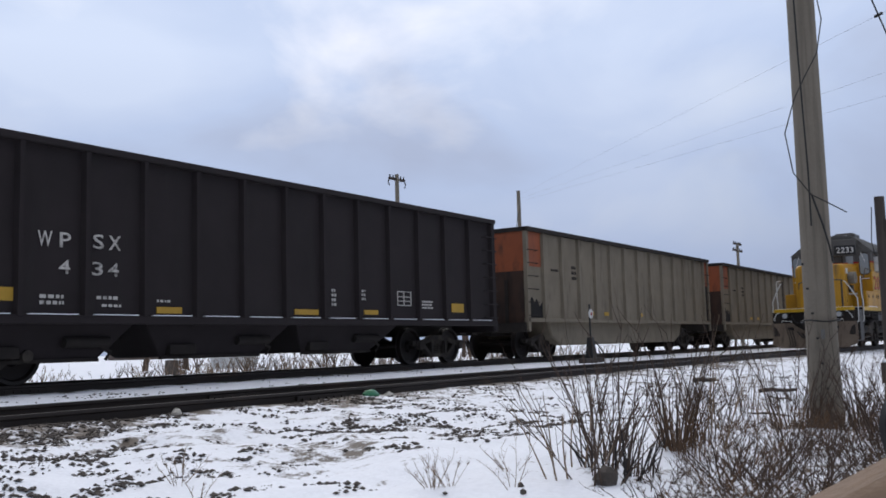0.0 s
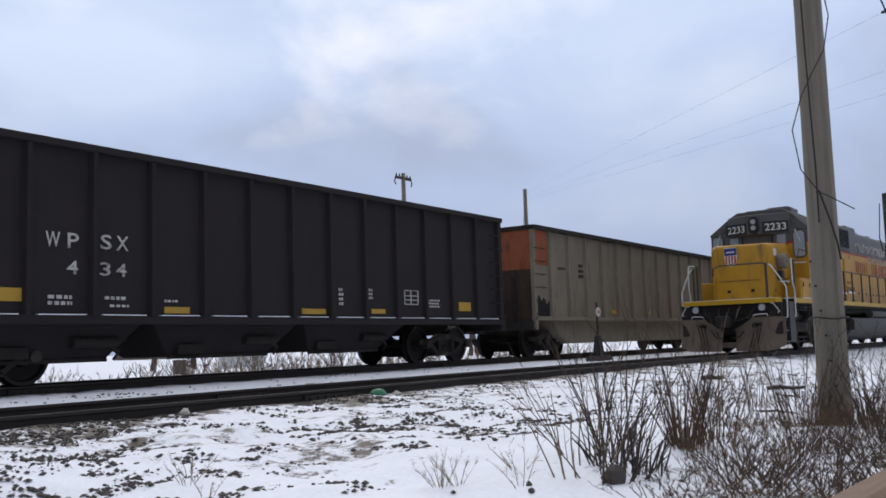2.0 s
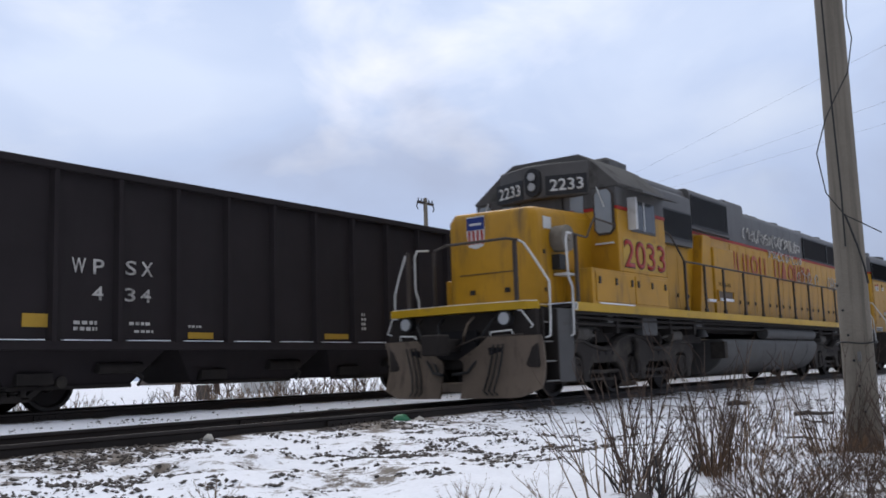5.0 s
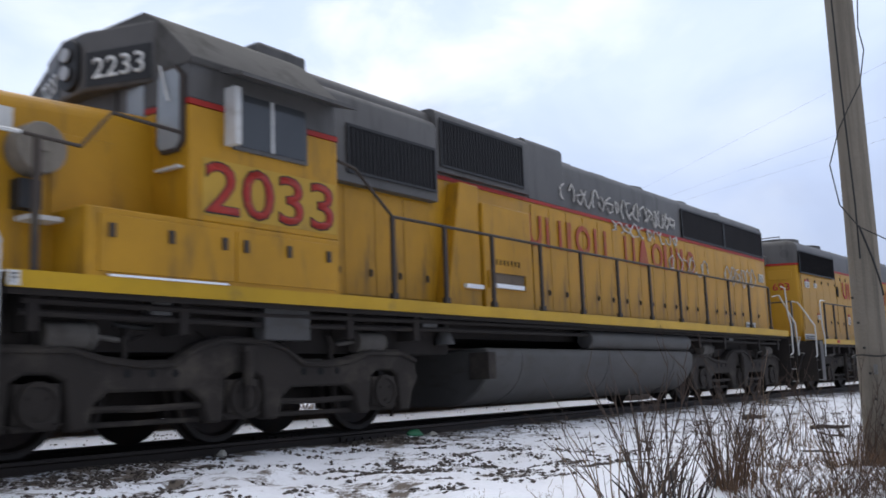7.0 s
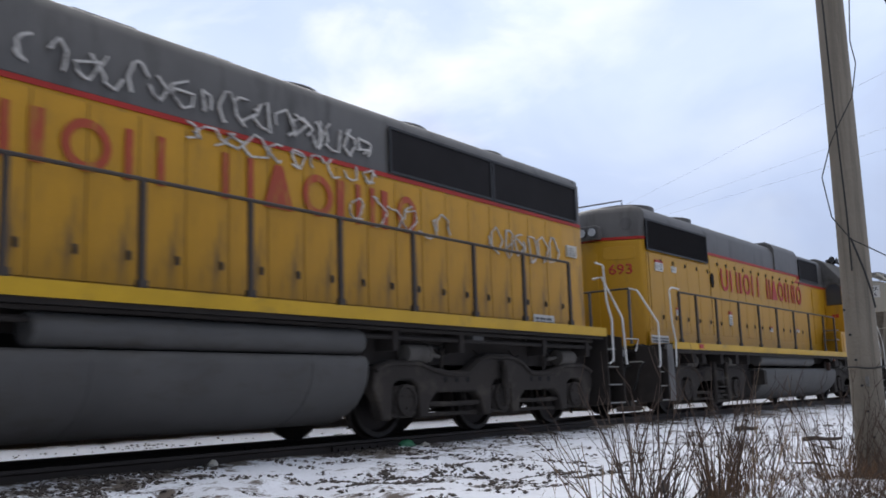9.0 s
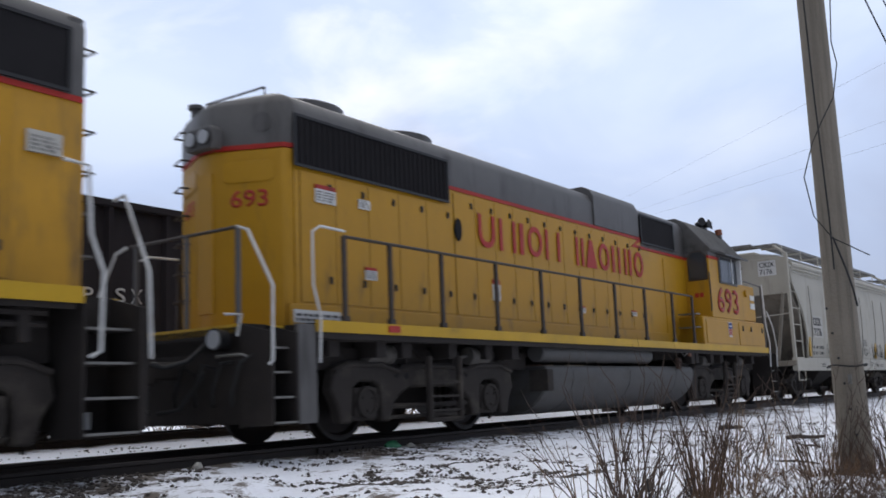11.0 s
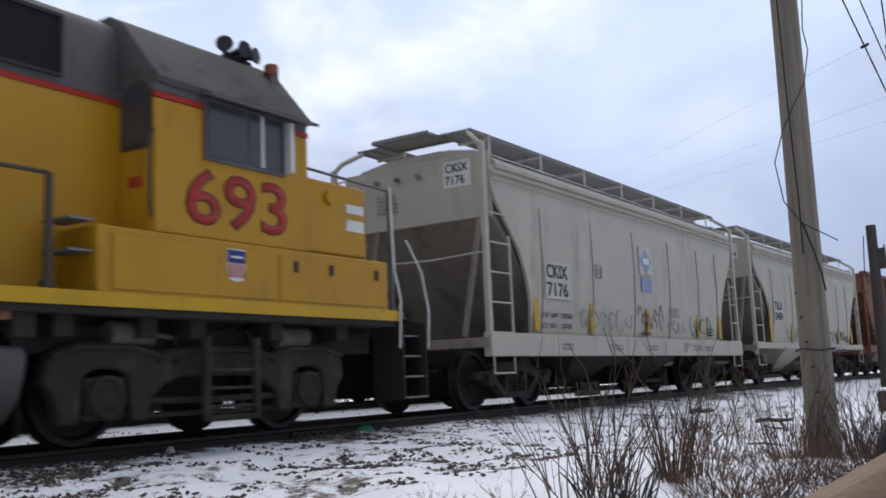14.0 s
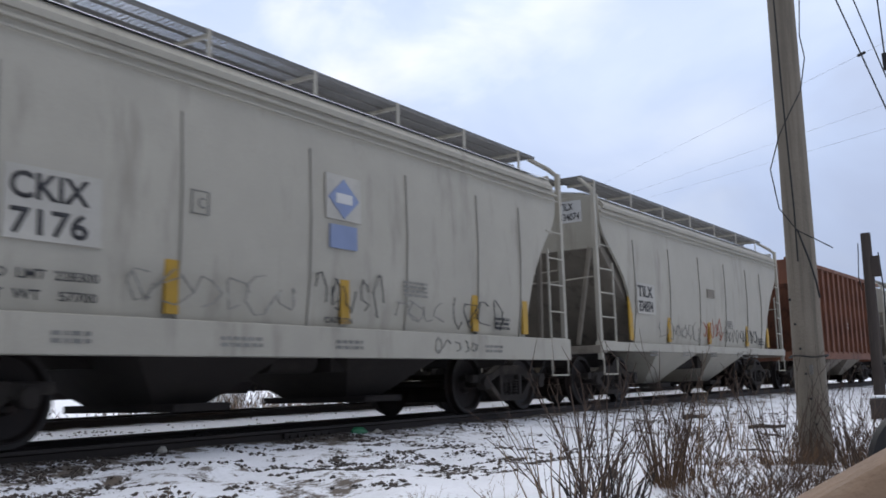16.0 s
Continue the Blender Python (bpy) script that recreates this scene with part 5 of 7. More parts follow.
    part("headlight_housing", S().prism([(-0.22, 3.48), (0.22, 3.48), (0.25, 3.56), (0.25, 3.70), (0.2, 3.76), (-0.2, 3.76), (-0.25, 3.70), (-0.25, 3.56)], "x", 0.40, 0.56), GREY, loco, bevel=0.02)
    for y in (-0.115, 0.115):
        headlight(loco, 0.37, y, 3.62, -1, 0.085)
    for k in range(7):
        z = 1.75 + 0.35 * k
        grab(loco, [face(0.12, z), face(0.12, z, 0.12), face(0.5, z, 0.12), face(0.5, z)], 0.013, RAILING)
    part("end_door", S().box(0.50, 0.53, -0.12, 0.12, deck + 0.2, 3.2), CLEANYEL, loco)
    part("roof_rail", S().tube([(1.0, -0.5, 4.18), (1.0, -0.5, 4.3), (1.0, 0.55, 4.3), (1.0, 0.55, 4.18)], 0.015, 6), GREY, loco)
    part("beacon", S().cyl((0.95, 0.7, 4.1), (0.95, 0.7, 4.25), 0.06, 10).cyl((0.95, 0.7, 4.25), (0.95, 0.7, 4.3), 0.1, 10), GREY, loco)
    for y in (-0.94, -0.1, 0.8):
        part("rail_post", S().box(0.12, 0.17, y - 0.02, y + 0.02, deck, 2.4), GREY, loco)
    part("end_handrail", S().tube([(0.14, -0.96, 2.4), (0.14, 0.9, 2.4)], 0.02, 6), RAILING, loco)
    # cab and short nose
    cab_shell(loco, 15.55, 13.38, 1.97, 3.44, 4.25, 3.28, 0.12, CLEANYEL)
    cab_window(loco, 14.02, 15.1, 2.8, 3.36, -1.5)
    cab_window(loco, 14.02, 15.1, 2.8, 3.36, 1.5)
    part("sun_visor", S().prism([(-1.48, 3.50), (-1.72, 3.40), (-1.72, 3.36), (-1.48, 3.44)], "x", 13.9, 15.5), GREY, loco)
    window_bar(loco, 14.78, 2.8, 3.36, -1.5)
    part("wind_deflector", S().box(15.14, 15.2, -1.62, -1.5, 2.8, 3.36), WHITEP, loco)
    for yy, x_, m_, nm, lb in ((0.04, 13.362, RAILING, "door_window_frame", ""), (0.0, 13.352, GLASS, "door_window", "rounded door window")):
        pane = [(-1.42 - yy, 2.84 - yy), (-1.42 - yy, 3.3 + yy), (-1.34, 3.42 + yy), (-1.14, 3.42 + yy), (-1.06 + yy, 3.3 + yy), (-1.06 + yy, 2.84 - yy)]
        part(nm, S().prism(pane, "x", x_, 13.39), m_, loco, lb)
    part("cab_door", S().box(13.366, 13.39, -1.46, -0.98, 1.98, 2.78), CLEANYEL, loco, bevel=0.006)
    for k in range(2):
        part("door_notice", S().box(13.358, 13.37, -1.34 + 0.11 * k, -1.25 + 0.11 * k, 2.42, 2.52), REDINK, loco)
    part("cab_grab", S().tube([(13.34, -1.5, 2.1), (13.3, -1.52, 2.2), (13.3, -1.52, 2.85), (13.36, -1.5, 2.95)], 0.016, 6), RAILING, loco)
    part("side_box", S().box(12.75, 17.0, -1.5, -0.94, deck, 1.97), CLEANYEL, loco, "yellow box under the cab", 0.02)
    part("side_box", S().box(12.75, 17.0, 0.94, 1.5, deck, 1.97), CLEANYEL, loco, bevel=0.02)
    for a, b in ((12.9, 15.0), (15.05, 16.9)):
        part("box_door", S().box(a, b, -1.515, -1.495, deck + 0.06, 1.9), CLEANYEL, loco, bevel=0.006)
    for x in (15.3, 15.9, 16.75):
        part("latch", S().box(x - 0.03, x + 0.03, -1.535, -1.51, 1.72, 1.84), RAILING, loco)
    for z in (1.72, 2.0):
        part("cab_step", S().box(12.5, 12.75, -1.45, -1.05, z, z + 0.022), GRATE, loco)
    nose = S().loft([[(15.5, -0.95, deck), (15.5, 0.95, deck), (17.05, 0.95, deck), (17.15, 0.6, deck), (17.15, -0.6, deck), (17.05, -0.95, deck)],
                     [(15.5, -0.95, 2.8), (15.5, 0.95, 2.8), (17.0, 0.95, 2.62), (17.1, 0.6, 2.62), (17.1, -0.6, 2.62), (17.0, -0.95, 2.62)],
                     [(15.5, -0.85, 2.95), (15.5, 0.85, 2.95), (16.85, 0.85, 2.78), (16.95, 0.5, 2.78), (16.95, -0.5, 2.78), (16.85, -0.85, 2.78)]])
    part("nose", nose, CLEANYEL, loco, "yellow low short hood", 0.04)
    part("nose_side", S().box(15.56, 16.7, -1.42, -0.94, 1.99, 2.86), CLEANYEL, loco, bevel=0.03)
    part("round_cap", S().cyl((16.0, -1.42, 2.66), (16.0, -1.47, 2.66), 0.09, 14), CLEANYEL, loco)
    for z, h in ((2.52, 0.11), (2.3, 0.14)):
        part("notice_label", S().box(16.3, 16.64, -1.432, -1.42, z, z + h), WHITEP, loco, "white notice label")
    part("nose_rail", S().tube([(15.55, -1.45, 2.95), (17.15, -1.45, 2.9)], 0.018, 6), GREY, loco)
    part("nose_rail_post", S().box(17.12, 17.17, -1.47, -1.43, deck, 2.92), GREY, loco)
    emblem(loco, 14.4, 1.72, 0.24, 0.34, -1.52)
    outlined(loco, "693", 13.76, 2.10, 0.56, -1.508, 1.41, "red cab number 693")
    part("horn_bracket", S().box(14.9, 15.32, -0.86, -0.8, 4.12, 4.26).cyl((15.1, -0.83, 4.0), (15.1, -0.83, 4.2), 0.05, 8), BLACKP, loco)
    for x, y, z, dx, dy in ((14.86, -0.9, 4.36, -0.7, -0.7), (15.08, -1.0, 4.33, -0.1, -1), (15.26, -1.0, 4.30, 0.25, -0.95)):
        part("horn", S().cyl((x - dx * 0.34, y - dy * 0.34, z), (x - dx * 0.06, y - dy * 0.06, z), 0.03, 10, 0.05).cyl((x - dx * 0.06, y - dy * 0.06, z), (x, y, z), 0.05, 14, 0.1), BLACKP, loco, "black air horn")
    part("beacon_post", S().box(15.34, 15.46, -1.16, -1.04, 3.82, 4.06), GREY, loco)
    part("beacon_light", S().cyl((15.4, -1.1, 4.06), (15.4, -1.1, 4.2), 0.085, 14), RUSTLENS, loco, "dull orange roof beacon", 0.02)
    part("roof_rim", S().box(13.9, 14.7, -0.55, 0.55, 4.24, 4.3), GREY, loco, bevel=0.02)
    handrail(loco, [1.3, 2.15, 3.24, 4.59, 5.9, 7.2, 8.54, 9.84, 11.2, 12.3], -1.45, deck, 2.36)
    handrail(loco, [1.3, 4.59, 7.2, 9.84, 12.3], 1.45, deck, 2.36)
    loco_truck(loco, (1.9, 4.62))
    loco_truck(loco, (13.06, 15.78))
    for xc in (3.26, 14.42):
        st = S().tube([(xc - 0.34, -1.42, 1.0), (xc - 0.34, -1.42, 0.2), (xc + 0.34, -1.42, 0.2), (xc + 0.34, -1.42, 1.0)], 0.048, 8)
        for z in (0.3, 0.48, 0.66):
            st.box(xc - 0.3, xc + 0.3, -1.44, -1.36, z, z + 0.03)
        part("truck_stirrup", st, TRUCK, loco)
    fuel_tank(loco, 6.0, 12.15, 0.15, 0.90, 1.42)
    part("drain_valve", S().box(11.22, 11.33, -1.5, -1.42, 0.84, 1.06).cyl((11.27, -1.5, 0.98), (11.27, -1.53, 0.98), 0.03, 8), SOOTY, loco, "dull red valve over the tank", 0.006)
    part("valve_hose", S().tube([(11.6, -1.4, 1.2), (11.62, -1.46, 1.1), (11.75, -1.46, 1.16), (11.95, -1.42, 1.14)], 0.014, 6), GRATE, loco)
    part("signal_box", S().box(12.0, 12.2, -1.46, -1.34, 0.96, 1.2), UNDER, loco, bevel=0.008)
    part("red_tag", S().box(11.86, 11.96, -1.48, -1.44, 1.1, 1.2), BROWNC, loco)
    air_tank(loco, 5.9, 10.1, 1.1)
    hanger = S().box(-0.09, 0.09, -1.4, -1.05, 0.98, 1.2).mesh("deck_hanger", UNDER)
    for x in (1.15, 2.0, 2.5, 3.5, 4.4, 5.1, 12.5, 13.4, 14.0, 15.1, 16.2):
        part("deck_hanger", hanger, TRUCK, loco, at=(x, 0, 0))
    for a, b in ((0.9, 5.9), (12.2, 17.1)):
        part("inner_sill", S().box(a, b, -1.1, 1.1, 0.85, 1.1), UNDER, loco)
    part("brake_pipe", S().tube([(1.0, -1.36, 1.18), (6, -1.36, 1.22), (17.0, -1.36, 1.18)], 0.03, 6), UNDER, loco)
    return loco, x0


# ---- near train: covered hoppers and an open hopper ----
def running_board(parent, x0, x1, y0, y1, z, posts):
    g = S().box(x0, x1, y0, y0 + 0.03, z - 0.05, z).box(x0, x1, y1 - 0.03, y1, z - 0.05, z).box(x0, x1, (y0 + y1) / 2 - 0.012, (y0 + y1) / 2 + 0.012, z - 0.04, z - 0.01)
    n = int((x1 - x0) / 0.08)
    for k in range(n + 1):
        x = x0 + (x1 - x0) * k / n
        g.box(x - 0.009, x + 0.009, y0, y1, z - 0.03, z - 0.004)
    part("running_board", g, GRATE, parent, "open steel grating walkway")
    for x in posts:
        p = S().box(x - 0.03, x + 0.03, y0 - 0.012, y0 + 0.004, z - 0.42, z).box(x - 0.025, x + 0.025, y0, y1, z - 0.09, z - 0.05)
        part("board_bracket", p, HOPPER, parent)


def hopper_end(parent, x, d, L):
    """Posts, ladders and rails at one end; d points inward."""
    for y in (-1.45, 1.45):
        post = S().box(*sorted((x + d * 0.06, x + d * 0.16)), y - 0.04, y + 0.04, 0.82, 4.02)
        part("corner_post", post, HOPPER, parent, bevel=0.008)
    part("end_sill", S().box(*sorted((x, x + d * 0.3)), -1.5, 1.5, 0.94, 1.08), HOPDIRT, parent, bevel=0.01)
    grab(parent, [(x + d * 0.1, -1.45, 3.98), (x + d * 0.14, -1.3, 4.12), (x + d * 0.4, -1.05, 4.3)], 0.04, HOPPER, "top_brace")
    grab(parent, [(x + d * 0.1, 1.45, 3.98), (x + d * 0.14, 1.3, 4.12), (x + d * 0.4, 1.05, 4.3)], 0.04, HOPPER, "top_brace")
    for side in (-1, 1):
        part("ladder_rail", S().box(*sorted((x + d * 0.70, x + d * 0.73)), side * 1.5 - 0.016, side * 1.5 + 0.016, 1.1, 2.64), HOPPER, parent)
        for k in range(6):
            z = 0.55 + k * 0.45
            if k == 0:
                grab(parent, [(x + d * 0.12, side * 1.5, 0.85), (x + d * 0.12, side * 1.5, z), (x + d * 0.72, side * 1.5, z), (x + d * 0.72, side * 1.5, 0.85)], 0.016, HOPPER, "stirrup_step")
            else:
                grab(parent, [(x + d * 0.12, side * 1.5, z + 0.15), (x + d * 0.72, side * 1.5, z + 0.15)], 0.014, HOPPER, "ladder_rung")
    for k in range(8):
        z = 1.25 + k * 0.36
        grab(parent, [(x + d * 0.05, 0.75, z), (x - d * 0.03, 0.75, z), (x - d * 0.03, 1.3, z), (x + d * 0.05, 1.3, z)], 0.014, HOPPER, "ladder_rung")
    grab(parent, [(x + d * 0.06, -1.4, 2.35), (x + d * 0.02, -0.5, 2.3), (x + d * 0.06, 1.4, 2.35)], 0.014, HOPPER, "end_handrail")
    for y, y1 in ((1.0, 0.75), (-1.0, -1.2)):
        part("end_brace", S().tube([(x + d * 0.12, y, 1.1), (x + d * 0.42, y1, 3.05)], 0.05, 6), HOPDIRT, parent)
    brake = S().cyl((x + d * 0.05, 0.45, 2.1), (x + d * 0.12, 0.45, 2.1), 0.2, 20) if d > 0 else S().box(x - 0.3, x - 0.1, -0.3, 0.2, 1.15, 1.5)
    part("hand_brake" if d > 0 else "air_valve", brake, HOPDIRT if d > 0 else UNDER, parent)
    coupler(parent, x, -d)
    air_hose(parent, x, -d * 0.7, -0.35)


def covered_hopper(x0, L, words, number, label, seed, logo=True, cut=1.0):
    car = empty("covered_hopper", (x0, NEAR_Y, 0), label, "freight car", "cars of the moving train")
    tl, tr = 0.28, L - 0.12
    curve_l = [(0.28, 3.72), (0.31, 3.35), (0.40, 3.13), (0.58, 2.92), (0.81, 2.67), (1.02, 2.38), (1.2, 2.0), (1.31, 1.6), (1.36, 1.13)]
    curve_l = [(0.28 + (a - 0.28) * cut, z) for a, z in curve_l]
    curve_r = [(L - a, z) for a, z in curve_l]
    outline = curve_l + curve_r[::-1]
    for side in (-1, 1):
        prof = [(-1.40, 1.13), (-1.47, 1.7), (-1.50, 2.4), (-1.49, 3.1), (-1.46, 3.72)]
        rings = []
        for z_i in range(17):
            z = 1.13 + (3.72 - 1.13) * z_i / 16
            y = np.interp(z, [p[1] for p in prof], [p[0] for p in prof])
            za = [c[1] for c in curve_l][::-1]
            xa = np.interp(z, za, [c[0] for c in curve_l][::-1])
            rings.append([(xa, -side * y, z), (L - xa, -side * y, z), (L - xa, -side * (y + 0.05), z), (xa, -side * (y + 0.05), z)])
        part("side_sheet", S().loft(rings), HOPPER, car, "dirty off-white curved side sheet with streaks", smooth=30)
    core = [(0.42, 3.85), (0.42, 2.93), (2.7, 1.0), (L - 2.7, 1.0), (L - 0.42, 2.93), (L - 0.42, 3.85)]
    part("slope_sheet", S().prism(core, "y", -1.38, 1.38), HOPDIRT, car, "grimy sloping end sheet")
    for xa in (0.36, L - 0.42):
        part("end_sheet", S().box(xa, xa + 0.06, -1.42, 1.42, 2.93, 3.95), HOPPER, car, "pale upper end sheet", 0.01)
    roof = [(-1.50, 3.68), (-1.52, 3.74), (-1.42, 3.86), (-1.1, 4.0), (-0.5, 4.1), (0.5, 4.1), (1.1, 4.0), (1.42, 3.86), (1.52, 3.74), (1.50, 3.68)]
    part("roof_sheet", S().prism(roof, "x", 0.43, L - 0.43), HOPPER, car, "rounded roof sheet")
    part("roof_snow", S().prism([(-1.46, 3.862), (-1.1, 4.02), (-0.6, 4.10), (-0.6, 4.118), (-1.1, 4.036), (-1.45, 3.875)], "x", 0.5, L - 0.5), SNOWP, car, "thin snow on the roof edge")
    part("roof_bead", S().tube([(0.28, -1.5, 3.60), (L - 0.28, -1.5, 3.60)], 0.022, 6).tube([(0.28, -1.51, 3.5), (L - 0.28, -1.51, 3.5)], 0.012, 6), HOPPER, car)
    for k in range(3):
        part("end_hook", S().box(0.28, 0.36, -0.15 + 0.42 * k, -0.08 + 0.42 * k, 3.7, 3.76), HOPDIRT, car)
    hat = S().box(1.0, L - 1.0, -0.32, 0.32, 4.08, 4.26)
    part("roof_hatch", hat, HOPPER, car, bevel=0.04)
    running_board(car, 0.35, L - 0.3, -1.12, -0.55, 4.35, [0.9 + (L - 1.8) * k / 6 for k in range(7)])
    running_board(car, 0.35, L - 0.3, 0.55, 1.12, 4.35, [0.9 + (L - 1.8) * k / 6 for k in range(7)])
    for xa in (0.0, L - 0.72):
        deckp = part("end_platform", S().box(xa, xa + 0.03, -0.55, 0.55, 4.29, 4.35).box(xa + 0.69, xa + 0.72, -0.55, 0.55, 4.29, 4.35).box(xa + 0.03, xa + 0.69, -0.55, -0.52, 4.29, 4.33).box(xa + 0.03, xa + 0.69, 0.52, 0.55, 4.29, 4.33), GRATE, car, "open grating platform at the roof end")
        bar_me = S().box(0.0, 0.018, -0.52, 0.52, 4.325, 4.35).mesh("grating_bar", GRATE)
        for k in range(12):
            part("grating_bar", bar_me, GRATE, deckp, at=(xa + 0.03 + k * 0.058, 0, 0))
    for side in (-1, 1):
        part("side_sill", S().box(0.04, L - 0.02, *sorted((side * 1.52, side * 1.38)), 0.80 if logo else 0.98, 1.15), HOPPER, car, "pale side sill", 0.012)
    seam = [1.77, 3.7, 5.6, 7.5, 9.3, 10.6]
    for x in seam:
        pts = [(x, -1.415, 1.16), (x, -1.48, 1.7), (x, -1.51, 2.4), (x, -1.495, 3.2)]
        part("weld_seam", S().tube(pts, 0.010, 5), SEAM, car)
    for k, x in enumerate((1.48, seam[1] - 0.17, seam[2] + 0.55, seam[4] - 0.17, L - 1.62)):
        part("reflector", S().box(x, x + 0.16, -1.475 if k else -1.47, -1.44, 1.2, 2.15 if k == 0 else 1.72), PATCHY, car, "yellow reflective strip")
    part("number_panel", S().box(1.84, 2.78, -1.506, -1.49, 1.74, 2.36), PANEL, car, "cleaner panel behind the marks")
    lettering(car, words, 1.89, 2.08, 0.23, -1.512, INK, 0.76, "reporting_mark", "black car letters", fat=0.018)
    lettering(car, number, 1.90, 1.78, 0.23, -1.512, INK, 0.74, "car_number", "black car number", fat=0.018)
    end = lettering(car, words + "\n" + number, 0, 3.5, 0.34, 0, INK, 0.42, "end_mark", "black end marks")
    for v in end.data.vertices:
        v.co = (0.352, -0.62 - v.co.x + 0.0, v.co.z)
    part("end_panel", S().box(0.354, 0.36, -1.08, -0.58, 3.46, 3.88), WHITEP, car)
    e2 = bars(car, 0, 3.2, 0.42, 0.34, 5, 0, SPRAY)
    for v in e2.data.vertices:
        v.co = (0.35 + v.co.y, 0.75 - v.co.x, v.co.z)
    if logo:
        lettering(car, "LD  LMT  228300", 1.72, 1.42, 0.085, -1.50, INK, 1.05, "load_limit", "small black load figures", kind="stuff")
        lettering(car, "LT  WT    57700", 1.72, 1.25, 0.085, -1.48, INK, 1.05, "light_weight", "small black weight figures", kind="stuff")
        part("logo_panel", S().box(5.85, 6.5, -1.522, -1.505, 2.42, 2.96), PANEL, car, "white panel with a blue diamond")
        part("logo_diamond", S().prism([(6.17, 2.92), (6.46, 2.68), (6.17, 2.44), (5.88, 2.68)], "y", -1.53, -1.515), PALEBLUE, car)
        part("logo_bar", S().box(6.02, 6.32, -1.535, -1.52, 2.62, 2.74), WHITEP, car)
        part("logo_base", S().box(5.92, 6.42, -1.522, -1.5, 2.08, 2.36), PALEBLUE, car, "faded blue panel", 0)
        fr = S()
        for a, b, c, e in ((3.82, 4.05, 2.2, 2.21), (3.82, 4.05, 2.43, 2.44), (3.82, 3.83, 2.2, 2.44), (4.04, 4.05, 2.2, 2.44)):
            fr.box(a, b, -1.512, -1.49, c, e)
        part("code_frame", fr, SPRAY, car)
        lettering(car, "C", 3.9, 2.26, 0.11, -1.512, SPRAY, name="code_letter")
        lettering(car, "CAUTION", 5.85, 1.2, 0.07, -1.475, INK, 0.5, "caution_word")
    else:
        part("faded_panel", S().box(6.1, 6.6, -1.52, -1.5, 2.3, 2.5), HOPDIRT, car)
    graffiti(car, 3.0, 1.2, 2.4, 0.5, -1.50, SPRAY, seed, 6)
    graffiti(car, 5.6, 1.25, 1.4, 0.6, -1.505, INK if logo else FADEINK, seed + 1, 5)
    graffiti(car, 7.2, 1.22, 1.2, 0.4, -1.50, SPRAY, seed + 2, 4)
    graffiti(car, 8.5, 1.2, 1.5, 0.5, -1.50, INK, seed + 4, 4)
    graffiti(car, 8.0, 0.86, 1.2, 0.22, -1.527, SPRAY, seed + 3, 5)
    for x, w in ((2.3, 0.4), (4.2, 0.6), (6.0, 0.5), (9.4, 0.5)):
        bars(car, x, 0.9, w, 0.13, 2, -1.525, SPRAY)
    bars(car, L - 2.5, 1.25, 0.45, 0.2, 3, -1.475, INK)
    bars(car, 7.4, 1.6, 0.55, 0.22, 4, -1.5, SPRAY)
    for d, x in ((1, 0.0), (-1, L)):
        hopper_end(car, x, d, L)
    for a, b in ((3.3, 5.8), (L - 5.8, L - 3.3)):
        c = (a + b) / 2
        chute = S().loft([[(a, -1.3, 1.0), (b, -1.3, 1.0), (b, 1.3, 1.0), (a, 1.3, 1.0)], [(c - 0.35, -0.55, 0.32), (c + 0.35, -0.55, 0.32), (c + 0.35, 0.55, 0.32), (c - 0.35, 0.55, 0.32)]])
        part("discharge_chute", chute, HOPPER if not logo else UNDER, car, "tapered hopper outlet")
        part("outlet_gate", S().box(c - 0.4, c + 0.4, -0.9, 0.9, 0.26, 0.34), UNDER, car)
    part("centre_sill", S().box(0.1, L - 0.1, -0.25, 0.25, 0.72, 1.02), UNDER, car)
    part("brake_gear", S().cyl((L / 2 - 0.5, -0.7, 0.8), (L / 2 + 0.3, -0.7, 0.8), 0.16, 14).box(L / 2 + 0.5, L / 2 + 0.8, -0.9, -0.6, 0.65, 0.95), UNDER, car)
    freight_truck(car, 1.5, 0.457)
    freight_truck(car, L - 1.35, 0.457)
    return car, x0


